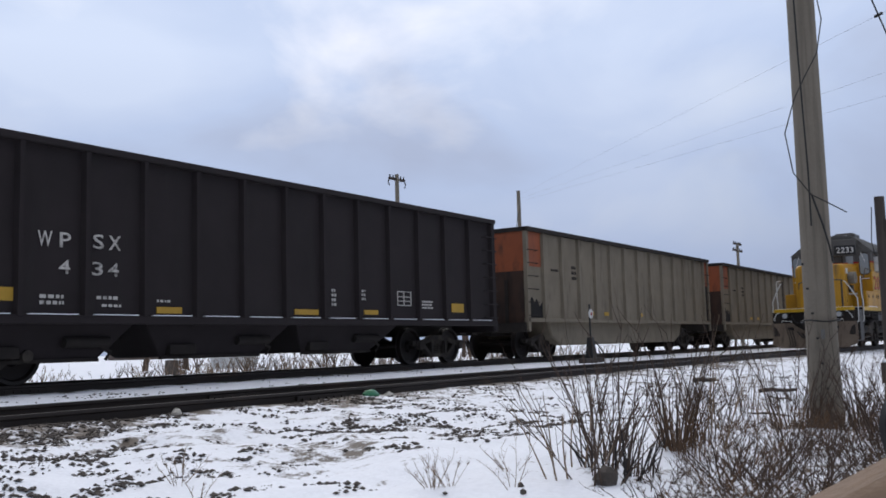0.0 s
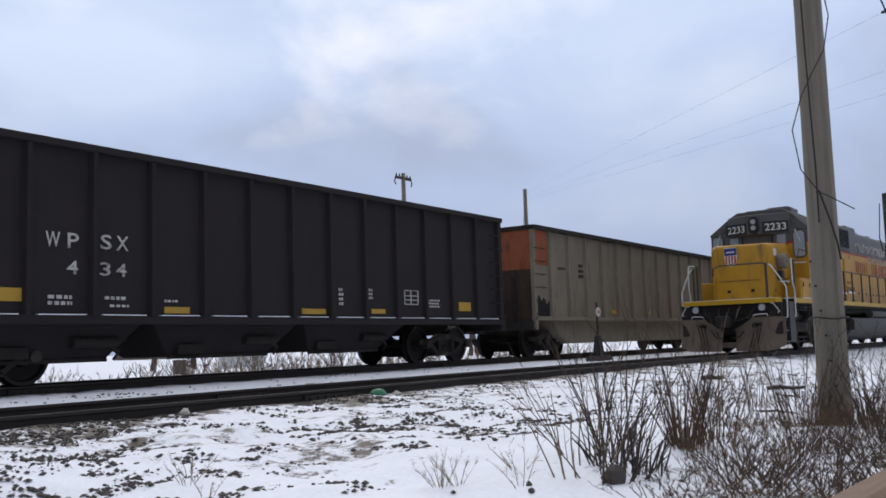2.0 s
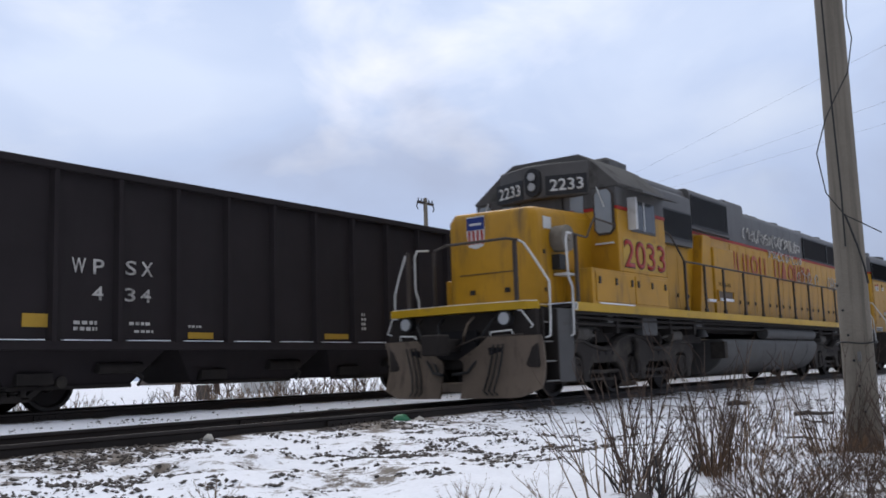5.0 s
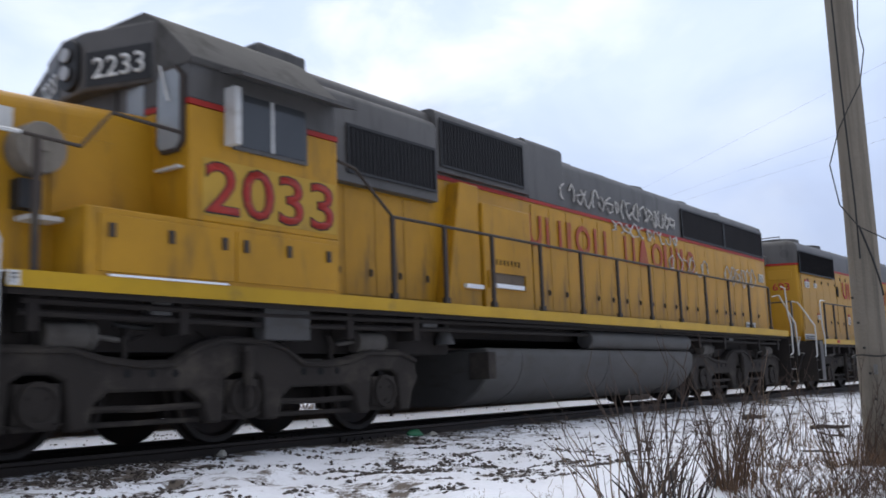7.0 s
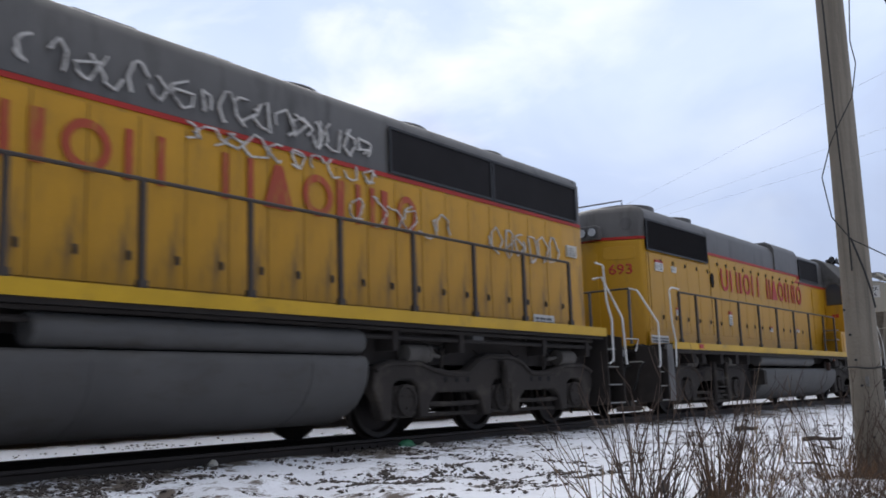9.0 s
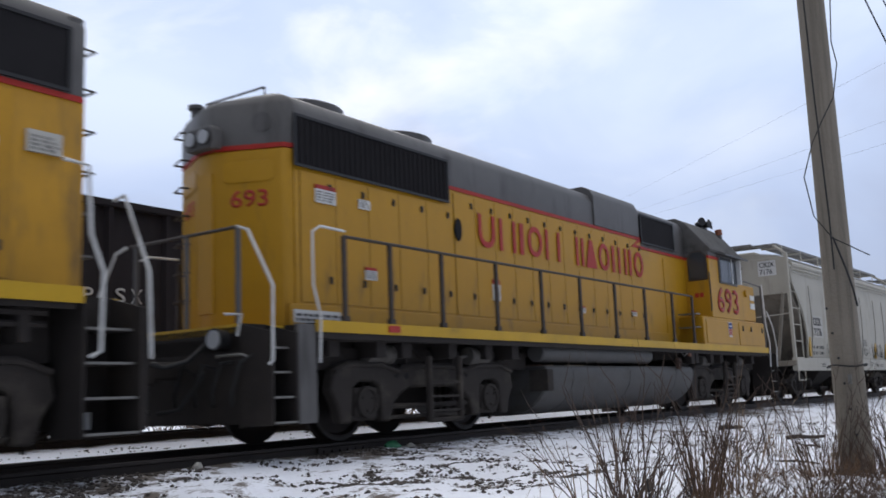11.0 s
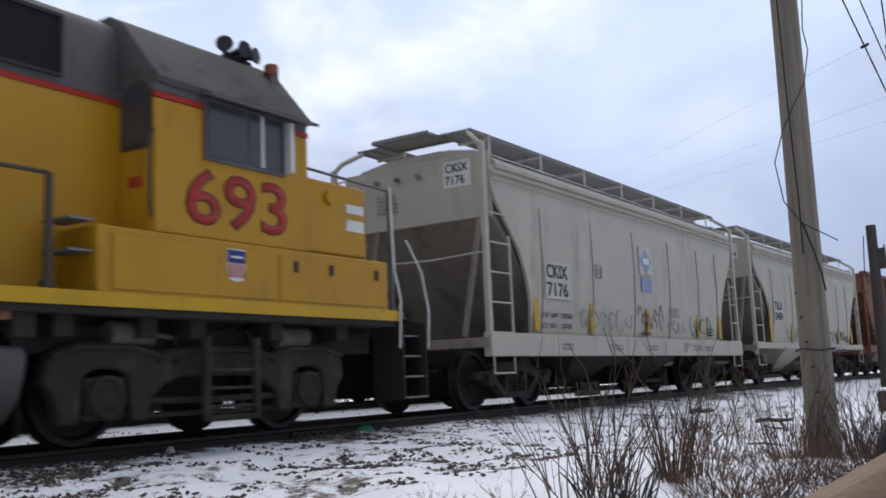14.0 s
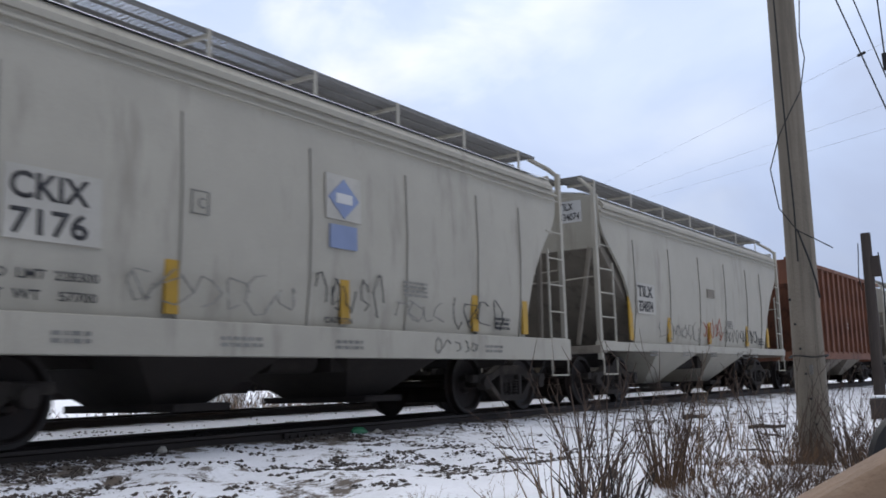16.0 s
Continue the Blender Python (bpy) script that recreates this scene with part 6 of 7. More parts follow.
def open_hopper(x0, L):
    car = empty("open_hopper", (x0, NEAR_Y, 0), "rusty brown ribbed steel hopper car", "freight car", "cars of the moving train")
    for side in (-1, 1):
        part("side_sheet", S().prism([(0.1, 3.95), (0.1, 3.4), (1.6, 1.1), (L - 1.6, 1.1), (L - 0.1, 3.4), (L - 0.1, 3.95)], "y", *sorted((side * 1.45, side * 1.38))), BROWNC, car, "rust brown side sheet")
        rib = S().prism([(-0.09, 1.1), (-0.05, 1.1), (0.05, 1.1), (0.09, 1.1), (0.09, 3.9), (-0.09, 3.9)], "y", *sorted((side * 1.55, side * 1.44))).mesh("rib", BROWNC)
        for k in range(14):
            part("rib", rib, BROWNC, car, at=(1.7 + (L - 3.4) * k / 13, 0, 0))
        part("top_chord", S().box(0.05, L - 0.05, *sorted((side * 1.58, side * 1.36)), 3.9, 4.02), BROWNC, car, bevel=0.01)
        part("side_sill", S().box(0.05, L - 0.05, *sorted((side * 1.52, side * 1.36)), 0.9, 1.15), BROWNC, car, bevel=0.01)
    for x in (0.1, L - 0.16):
        for side in (-1, 1):
            part("corner_post", S().box(x, x + 0.06, *sorted((side * 1.5, side * 1.42)), 0.9, 3.95), BROWNC, car)
        part("end_sheet", S().box(x, x + 0.06, -1.4, 1.4, 3.2, 3.95), BROWNC, car)
        part("end_sill", S().box(x - 0.05, x + 0.15, -1.5, 1.5, 0.85, 1.12), BROWNC, car)
    part("slope_sheet", S().prism([(0.15, 3.3), (2.6, 1.0), (L - 2.6, 1.0), (L - 0.15, 3.3)], "y", -1.37, 1.37), BROWNC, car)
    for c in (3.6, 6.4, 9.2):
        part("discharge_chute", S().loft([[(c - 1.2, -1.3, 1.05), (c + 1.2, -1.3, 1.05), (c + 1.2, 1.3, 1.05), (c - 1.2, 1.3, 1.05)], [(c - 0.3, -0.6, 0.35), (c + 0.3, -0.6, 0.35), (c + 0.3, 0.6, 0.35), (c - 0.3, 0.6, 0.35)]]), HOPDIRT, car, "dusty hopper outlet")
    for k in range(7):
        grab(car, [(0.1, -1.5, 1.2 + k * 0.4), (0.1, -1.56, 1.2 + k * 0.4), (0.6, -1.56, 1.2 + k * 0.4), (0.6, -1.46, 1.2 + k * 0.4)], 0.013, BROWNC, "ladder_rung")
    bars(car, 7.0, 2.0, 0.9, 0.3, 2, -1.455, PALEINK)
    for x, d in ((0.0, -1), (L, 1)):
        coupler(car, x, d)
    freight_truck(car, 1.5, 0.42)
    freight_truck(car, L - 1.5, 0.42)
    return car, x0


# ---- standing train on the far track ----
def coal_hopper():
    x0, L, z = 5.8, 16.4, FAR_Z
    car = empty("coal_hopper", (x0, FAR_Y, z), "black ribbed steel coal hopper with white stencils and yellow plates", "freight car", "cars of the standing train")
    top, sill = 3.80, 1.06
    for side in (-1, 1):
        part("side_sheet", S().prism([(0.05, top), (0.05, sill), (L - 0.05, sill), (L - 0.05, top)], "y", *sorted((side * 1.56, side * 1.5))), COALC, car, "sooty black side sheet")
        part("top_chord", S().box(0.0, L, *sorted((side * 1.68, side * 1.48)), top - 0.1, top + 0.02), COALC, car, "black top chord", 0.015)
        part("side_sill", S().box(0.0, L, *sorted((side * 1.64, side * 1.48)), sill - 0.12, sill + 0.02), COALC, car, bevel=0.012)
        rib = S().prism([(-0.075, side * 1.55), (-0.04, side * 1.66), (0.04, side * 1.66), (0.075, side * 1.55)], "z", sill, top - 0.08).mesh("rib", COALC)
        for k in range(14):
            part("rib", rib, COALC, car, at=(1.27 + 1.15 * k, 0, 0))
    ledge = S().box(0.1, 0.94, -1.655, -1.58, sill + 0.022, sill + 0.036).mesh("ledge_snow", SNOWP)
    for k in range(14):
        part("ledge_snow", ledge, SNOWP, car, "thin snow on the sill between ribs", at=(1.27 + 1.15 * (k - 1) + 0.06, 0, 0))
    part("inner_slope", S().prism([(0.6, 3.4), (3.6, sill), (L - 3.6, sill), (L - 0.6, 3.4)], "y", -1.49, 1.49), COALC, car)
    for xa in (0.4, L - 0.46):
        part("end_sheet", S().box(xa, xa + 0.06, -1.5, 1.5, 2.6, top - 0.02), COALC, car)
    for xa in (0.0, L - 0.1):
        for y0, y1, zt in ((-1.62, -1.5, top), (1.5, 1.62, top), (-0.06, 0.06, 3.0)):
            part("end_post", S().box(xa, xa + 0.1, y0, y1, 0.8, zt), COALC, car)
        part("end_sill", S().box(xa - 0.05, xa + 0.2, -1.6, 1.6, 0.78, 1.05), COALC, car, bevel=0.01)
        for k in range(7):
            zz = 1.15 + k * 0.36
            grab(car, [(xa + 0.05, -1.62, zz), (xa + 0.05, -1.7, zz), (xa + (0.5 if xa < 1 else -0.5), -1.7, zz), (xa + (0.5 if xa < 1 else -0.5), -1.58, zz)], 0.013, COALC, "ladder_rung")
    for t0, t1, b0, b1 in ((1.5, 4.75, 2.0, 4.2), (5.0, 8.6, 5.5, 7.95), (8.8, 12.3, 9.2, 11.5)):
        v = S().loft([[(t0, -1.3, sill - 0.1), (t1, -1.3, sill - 0.1), (t1, 0.9, sill - 0.1), (t0, 0.9, sill - 0.1)],
                      [(b0, -1.05, 0.38), (b1, -1.05, 0.38), (b1, 0.2, 0.38), (b0, 0.2, 0.38)]])
        part("discharge_chute", v, COALC, car, "black discharge hopper", 0.02)
        part("chute_latch", S().box(b0 + 0.1, b0 + 0.7, -1.22, -1.08, 0.42, 0.60), UNDER, car, bevel=0.01)
        part("chute_shaft", S().cyl((b1 - 0.75, -1.22, 0.66), (b1 + 0.1, -1.22, 0.66), 0.09, 10), UNDER, car)
        part("latch_arm", S().tube([(b1 - 0.2, -1.24, 0.66), (b1 + 0.12, -1.24, 0.5), (b1 + 0.05, -1.2, 0.36)], 0.03, 6), UNDER, car)
        part("door_spreader", S().box(b0, b1, -1.10, -1.02, 0.34, 0.40), UNDER, car)
    part("centre_sill", S().box(0.2, L - 0.2, -0.3, 0.3, 0.7, 1.0), UNDER, car)
    for words, x, zz, h, w in (("W", 2.74, 2.13, 0.24, 0.25), ("P", 3.12, 2.13, 0.24, 0.2), ("S", 3.72, 2.15, 0.24, 0.21), ("X", 4.02, 2.15, 0.24, 0.24), ("4", 3.11, 1.72, 0.22, 0.2), ("3", 3.71, 1.72, 0.22, 0.2), ("4", 4.02, 1.72, 0.22, 0.2)):
        lettering(car, words, x, zz, h, -1.575, PALEINK, w, "stencil_letter", "worn white stencil letter")
    for x, zz, w, h, n in ((2.79, 1.24, 0.42, 0.19, 2), (3.8, 1.34, 0.42, 0.09, 1), (3.9, 1.22, 0.4, 0.07, 1), (5.0, 1.32, 0.3, 0.07, 1), (9.6, 1.35, 0.16, 0.4, 4), (10.6, 1.5, 0.16, 0.26, 3), (12.9, 1.35, 0.5, 0.22, 3)):
        bars(car, x, zz, w, h, n, -1.575, PALEINK)
    for x, zz, w, h in ((1.95, 1.28, 0.42, 0.2), (5.0, 1.13, 0.55, 0.11), (8.45, 1.15, 0.72, 0.11), (10.7, 1.18, 0.5, 0.1), (14.25, 1.28, 0.55, 0.22)):
        part("yellow_plate", S().box(x, x + w, -1.58, -1.56, zz, zz + h), PATCHY, car, "dull yellow plate")
    fr = S()
    for a, b, c, d in ((11.95, 12.5, 1.40, 1.42), (11.95, 12.5, 1.72, 1.74), (11.95, 11.97, 1.40, 1.74), (12.48, 12.5, 1.40, 1.74), (12.2, 12.22, 1.42, 1.72), (12.0, 12.45, 1.5, 1.52), (12.0, 12.45, 1.6, 1.62)):
        fr.box(a, b, -1.58, -1.56, c, d)
    part("stencil_frame", fr, PALEINK, car, "white stencil frame")
    coupler(car, 0, -1)
    coupler(car, L, 1)
    freight_truck(car, 2.0, 0.457, 0, False)
    freight_truck(car, L - 2.0, 0.457, 0, False)
    return car


def tub_gondola(x0):
    L = 16.35
    car = empty("coal_gondola", (x0, FAR_Y, FAR_Z), "tan ribbed coal gondola with faded orange end panels", "freight car", "cars of the standing train")
    top, sill = 3.80, 1.16
    part("top_chord", S().box(0, L, -1.68, -1.5, top - 0.1, top + 0.03).box(0, L, 1.5, 1.68, top - 0.1, top + 0.03).box(0, 0.1, -1.6, 1.6, top - 0.1, top + 0.03).box(L - 0.1, L, -1.6, 1.6, top - 0.1, top + 0.03), UNDER, car, "dark top chord", 0.012)
    for side in (-1, 1):
        part("side_sheet", S().box(1.0, L - 0.6, *sorted((side * 1.56, side * 1.5)), sill, top - 0.08), TANC, car, "dusty tan side sheet")
        for a, b in ((0.08, 1.0), (L - 0.6, L - 0.08)):
            part("orange_panel", S().box(a, b, *sorted((side * 1.565, side * 1.5)), 2.68, top - 0.08), ORANGE, car, "faded orange corner panel")
            part("sooty_corner", S().box(a, b, *sorted((side * 1.56, side * 1.5)), sill, 2.68), TANC if b < 2 else UNDER, car)
        part("side_sill", S().box(0.0, L, *sorted((side * 1.62, side * 1.48)), sill - 0.1, sill + 0.02), TANC, car, bevel=0.012)
        rib = S().prism([(-0.085, side * 1.55), (-0.05, side * 1.65), (0.05, side * 1.65), (0.085, side * 1.55)], "z", sill, top - 0.08).mesh("rib", TANC)
        for k in range(13):
            part("rib", rib, TANC, car, at=(1.05 + (L - 1.75) * k / 12, 0, 0))
    for xa in (0.04, L - 0.1):
        part("end_sheet", S().box(xa, xa + 0.06, -1.5, 1.5, 2.55, top - 0.05), ORANGE, car, "rusty orange upper end sheet")
        part("sooty_end_sheet", S().box(xa, xa + 0.06, -1.5, 1.5, 0.95, 2.55), SOOTY, car, "soot-black lower end sheet")
        for y in (-0.9, 0, 0.9):
            part("end_rib", S().box(xa - 0.04, xa + 0.1, y - 0.05, y + 0.05, 0.9, 2.3), UNDER, car)
        for side in (-1, 1):
            part("corner_post", S().box(xa - 0.03, xa + 0.1, *sorted((side * 1.62, side * 1.5)), 0.8, top), TANC, car)
        part("end_sill", S().box(xa - 0.1, xa + 0.2, -1.55, 1.55, 0.78, 1.05), UNDER, car)
        for k in range(6):
            zz = 1.25 + k * 0.38
            x1 = xa + (0.55 if xa < 1 else -0.55)
            grab(car, [(xa, -1.6, zz), (xa, -1.68, zz), (x1, -1.68, zz), (x1, -1.56, zz)], 0.013, UNDER, "ladder_rung")
    soot = S().prism([(0.1, 1.18), (0.1, 1.82), (0.22, 1.70), (0.32, 1.80), (0.5, 1.62), (0.62, 1.74), (0.8, 1.52), (0.98, 1.66), (0.98, 1.18)], "y", -1.572, -1.566)
    part("soot_stain", soot, SOOT, car, "black soot run down the corner")
    tub = S().prism([(1.7, sill), (1.95, 0.62), (2.6, 0.36), (L - 3.8, 0.36), (L - 3.2, 0.62), (L - 2.9, sill)], "y", -1.35, 1.35)
    part("lower_tub", tub, TANC, car, "dusty tan lower tub", 0.06)
    part("centre_sill", S().box(0.1, L - 0.1, -0.3, 0.3, 0.7, 1.05), UNDER, car)
    for x in (4.2, 5.4, 8.4):
        part("plate", S().box(x, x + 0.35, -1.575, -1.56, 1.3, 1.42), PATCHY, car)
    bars(car, 1.6, 2.6, 0.5, 0.12, 1, -1.57, UNDER)
    bars(car, 3.0, 2.4, 0.35, 0.5, 3, -1.57, UNDER)
    end = bars(car, 0, 3.35, 0.7, 0.2, 2, 0, PALEINK)
    for v in end.data.vertices:
        v.co = (0.035 + v.co.y, 1.3 - v.co.x, v.co.z)
    coupler(car, 0, -1)
    coupler(car, L, 1)
    freight_truck(car, 1.95, 0.457, 0, False)
    freight_truck(car, L - 1.95, 0.457, 0, False)
    return car


cars = [lead_locomotive(), second_locomotive()]
cars.append(covered_hopper(21.62, 12.28, "CKIX", "7176", "off-white two-bay covered hopper with black marks and graffiti", 21, True, 1.09))
cars.append(covered_hopper(35.2, 12.7, "TILX", "334074", "pale grey covered hopper with faded graffiti", 41, False, 1.35))
cars.append(open_hopper(49.1, 12.8))
cars.append(covered_hopper(63.1, 12.5, "TILX", "3307", "off-white covered hopper at the tail", 61, False, 1.35))
coal_hopper()
gondola = tub_gondola(24.0)
copy_thing(gondola, pose(42.3, FAR_Y, FAR_Z))


# ---- beyond the tracks ----
def bare_tree(x, y, h, seed, name="bare_tree", label="bare leafless tree with fine grey twigs", width=0.5):
    rng = random.Random(seed)
    z0 = ground_height(x, y) - 0.05
    root = empty(name, (x, y, z0), label, "tree" if h > 3 else "shrub", "bare trees and shrubs beyond the tracks")
    limbs, twigs = S(), S()

    def grow(p, d, l, r, level):
        n = 3
        pts = [p]
        for _ in range(n):
            d = (d + Vector((rng.uniform(-1, 1), rng.uniform(-1, 1), rng.uniform(-0.3, 0.7))) * 0.18).normalized()
            pts.append(pts[-1] + d * (l / n))
        (limbs if level < 2 else twigs).tube(pts, r, 5 if level < 2 else 3, r * 0.55)
        if level < 4:
            for _ in range(3 if level else 6):
                k = rng.uniform(0.35, 1.0)
                a = pts[min(n, int(k * n))]
                nd = (d + Vector((rng.uniform(-1, 1), rng.uniform(-1, 1), rng.uniform(-0.1, 0.9))) * width * 1.6).normalized()
                grow(a, nd, l * rng.uniform(0.45, 0.7), r * 0.5, level + 1)
    grow(Vector((0, 0, 0)), Vector((0, 0, 1)), h * 0.5, h * 0.016, 0)
    part("trunk", limbs, TWIG, root)
    part("crown", twigs, TWIG, root)
    return root


for i, (x, y, h) in enumerate(((29.5, 36.5, 9.6), (31.6, 36.0, 9.2), (43.2, 34.5, 9.3), (45.4, 35.5, 9.0), (46.9, 35, 8.4), (52.0, 33.0, 9.0), (53.6, 33.5, 8.2), (88, 26.2, 7.9), (93, 27, 8.1))):
    bare_tree(x, y, h, 70 + i)
for i, (x, y, h) in enumerate(((19.5, 22.5, 1.5), (21.5, 24.0, 1.7), (24.5, 21.0, 1.6), (26.0, 22.0, 1.9), (27.2, 21.2, 1.5), (14.5, 24.0, 1.3), (12.5, 22.0, 1.1), (29.5, 22.0, 1.5), (16.5, 26.0, 1.4), (33, 22, 1.6), (36, 22.5, 1.6))):
    bare_tree(x, y, h, 90 + i, "bare_shrub", "bare tangled shrub standing in snow", 0.9)


def utility_pole(x, y, top, arms, r=0.14):
    z0 = ground_height(x, y) - 0.3
    p = empty("utility_pole", (x, y, z0), "weathered wooden utility pole with crossarms", "utility pole", "utility poles along the line")
    part("shaft", S().tube([(0, 0, 0), (0.02, 0, top * 0.5), (0, 0, top - z0)], r, 12, r * 0.72), WOOD, p)
    for dz, w in arms:
        z = top - z0 - dz
        part("crossarm", S().box(-w, w, -0.06, 0.06, z - 0.06, z + 0.06), DARKWOOD, p, bevel=0.008)
        for k in (-0.92, -0.5, 0.5, 0.92):
            part("insulator", S().cyl((k * w, 0, z + 0.06), (k * w, 0, z + 0.2), 0.04, 8, 0.025), CABLE, p)
    return p


pole_a = utility_pole(37.12, 27.17, 8.95, ((0.25, 0.62),))
for side in (-1, 1):
    part("wire_hook", S().tube([(side * 0.62, 0, 9.2), (side * 0.72, 0, 9.0), (side * 0.62, 0, 8.85)], 0.03, 5), CABLE, pole_a)
pole_b = utility_pole(43.81, 24.09, 8.6, ())
part("guy_wire", S().tube([(0, 0, 8.6), (-1.6, 0.3, 0.3)], 0.012, 4), CABLE, pole_b)
pole_c = utility_pole(72.04, 20.88, 7.7, ((0.12, 0.95), (0.62, 1.15)))


def line_wire(name, a, b, sag, r, label, beads=()):
    pts = [Vector(a).lerp(Vector(b), k / 24) - Vector((0, 0, sag * 4 * (k / 24) * (1 - k / 24))) for k in range(25)]
    ob = part(name, S().tube(pts, r, 4), CABLE, label=label)
    tagged(ob, category="cable", group="overhead wires")
    for k in beads:
        p = Vector(a).lerp(Vector(b), k) - Vector((0, 0, sag * 4 * k * (1 - k)))
        d = (Vector(b) - Vector(a)).normalized() * 0.11
        part("line_splice", S().tube([p - d, p - d * 0.5, p + d * 0.5, p + d], 0.035, 8), CABLE, ob)
    return ob


def brush(name, x, y, label, seed, stems, height, spread, material, side=2, thick=0.006, lean=0.25, base=0.1, fuzz=0):
    """A clump of dry stems, each curved and branched."""
    rng = random.Random(seed)
    root = empty(name, (x, y, ground_height(x, y) - 0.03), label, "shrub" if height > 0.4 else "weed", "dry brush by the track")
    st, tw = S(), S()
    for _ in range(stems):
        a, q = rng.uniform(0, 6.283), base * math.sqrt(rng.random())
        p = Vector((q * math.cos(a), q * math.sin(a), 0))
        d = Vector((math.cos(a) * rng.uniform(0, lean), math.sin(a) * rng.uniform(0, lean), 1)).normalized()
        l = height * rng.uniform(0.5, 1.0)
        pts = [p]
        for k in range(4):
            d = (d + Vector((rng.uniform(-1, 1), rng.uniform(-1, 1), 0)) * 0.10 + Vector((math.cos(a), math.sin(a), 0)) * spread * 0.06).normalized()
            pts.append(pts[-1] + d * l / 4)
        r = thick * rng.uniform(0.7, 1.3)
        st.tube(pts, r, 4, r * 0.35)
        for _ in range(side):
            k = rng.randint(1, 4)
            b = pts[k]
            nd = (d + Vector((rng.uniform(-1, 1), rng.uniform(-1, 1), rng.uniform(0, 0.6))) * 0.7).normalized()
            ll = l * rng.uniform(0.12, 0.35)
            mid = b + nd * ll * 0.5
            end = mid + (nd + Vector((0, 0, 0.35))).normalized() * ll * 0.5
            tw.tube([b, mid, end], r * 0.6, 3, r * 0.25)
            for _ in range(fuzz):
                e2 = mid + Vector((rng.uniform(-1, 1), rng.uniform(-1, 1), rng.uniform(0, 1))) * ll * 0.4
                tw.tube([mid, e2], r * 0.35, 3, r * 0.2)
    tagged(part("stem_growth", st, material, root), kind="stuff")
    if tw.v:
        tagged(part("twig_growth", tw, material, root), kind="stuff")
    return root


for k, (far_z, end) in enumerate(((8.35, (19.9, 1.3, 7.2)), (8.15, (19.9, 1.4, 5.82)), (8.0, (19.9, 1.45, 5.29)))):
    a, b = Vector((43.81, 24.09, far_z)), Vector(end)
    line_wire("overhead_wire", a, a + (b - a) * 1.7, 0.0, 0.0022, "thin overhead wire running past the poles", ((0.545, 0.585), (0.575, 0.61), (0.59,))[k])
for a, b in (((11.82, 2.06, 5.65), (11.93, 1.29, 3.08)), ((13.84, 2.12, 6.32), (13.92, 1.47, 3.9)), ((12.91, 1.53, 5.6), (12.91, 1.50, 4.58))):
    a, b = Vector(a), Vector(b)
    line_wire("drop_wire", a + (a - b) * 0.8, b + (b - a) * ((b.z + 0.4) / (a.z - b.z)), 0.0, 0.012, "black service drop wire", (0.30,) if b.z > 4 else ())


rng = random.Random(23)
for i in range(60):
    x, y = rng.uniform(9, 40), rng.uniform(16.6, 20.5)
    brush("field_scrub", x, y, "dry scrub poking through snow beyond the tracks", 400 + i, 16, rng.uniform(0.5, 1.1), 1.0, STALK if i % 2 else TWIG, 4, 0.010, 0.9, 0.5, 1)


def small_building():
    h = empty("low_building", (100.0, 121.0, -0.45), "low grey-brown building with a snow-covered roof", "building")
    part("wall", S().box(0, 15.0, 0, 12, 0, 5.6), BRICKW, h, "grey-brown wall")
    part("roof", S().prism([(-0.8, 5.6), (6, 8.6), (12.8, 5.6)], "x", -0.6, 15.6), SNOWP, h, "snow-covered roof")
    for x in (1.6, 5.2, 8.8, 12.2):
        w = part("window", S().box(x, x + 1.5, -0.06, 0.04, 1.6, 3.2), GLASS, h)
        part("window_sill", S().box(x - 0.1, x + 1.6, -0.14, 0.0, 1.48, 1.6), WHITEP, w)


small_building()
cab = empty("utility_cabinet", (30.7, 32.4, -0.4), "white metal utility cabinet in the snow", "cabinet")
part("body", S().box(0, 2.0, 0, 1.0, 0.05, 0.60), WHITEP, cab, bevel=0.03)
part("lid", S().box(-0.04, 2.04, -0.04, 1.04, 0.60, 0.66), WHITEP, cab, bevel=0.02)
part("plinth", S().box(-0.05, 2.05, -0.05, 1.05, -0.1, 0.05), STONE, cab)
post = empty("marker_post", (22.6, 26.5, -0.35), "short grey concrete marker post", "post")
part("shaft", S().prism([(-0.18, -0.18), (0.18, -0.18), (0.18, 0.18), (-0.18, 0.18)], "z", 0, 0.62), STONE, post, bevel=0.04)


def switch_stand(x, y):
    s = empty("switch_stand", (x, y, 0.0), "black switch stand with a round white target", "switch stand")
    part("base", S().box(-0.6, 0.6, -0.12, 0.12, -0.12, 0.04), DARKWOOD, s, bevel=0.02)
    part("stand", S().loft([[(-0.16, -0.12, 0.04), (0.16, -0.12, 0.04), (0.16, 0.12, 0.04), (-0.16, 0.12, 0.04)], [(-0.08, -0.07, 0.62), (0.08, -0.07, 0.62), (0.08, 0.07, 0.62), (-0.08, 0.07, 0.62)]]), BLACKP, s, bevel=0.01)
    part("mast", S().cyl((0, 0, 0.6), (0, 0, 1.55), 0.025, 10), BLACKP, s)
    d = S().turned([(-0.012, 0.0001), (-0.012, 0.13), (0.012, 0.13), (0.012, 0.0001)], 20)
    d.v = [(px, py - 0.04, pz + 1.28) for px, py, pz in d.v]
    part("target", d, WHITEP, s, "round white target")
    b = S().turned([(-0.02, 0.0001), (-0.02, 0.05), (-0.014, 0.05), (-0.014, 0.0001)], 14)
    b.v = [(px, py - 0.045, pz + 1.28) for px, py, pz in b.v]
    part("target_spot", b, RED, s)
    part("lever", S().tube([(0.1, -0.1, 0.5), (0.35, -0.14, 0.3), (0.6, -0.14, 0.12)], 0.02, 6), BLACKP, s)


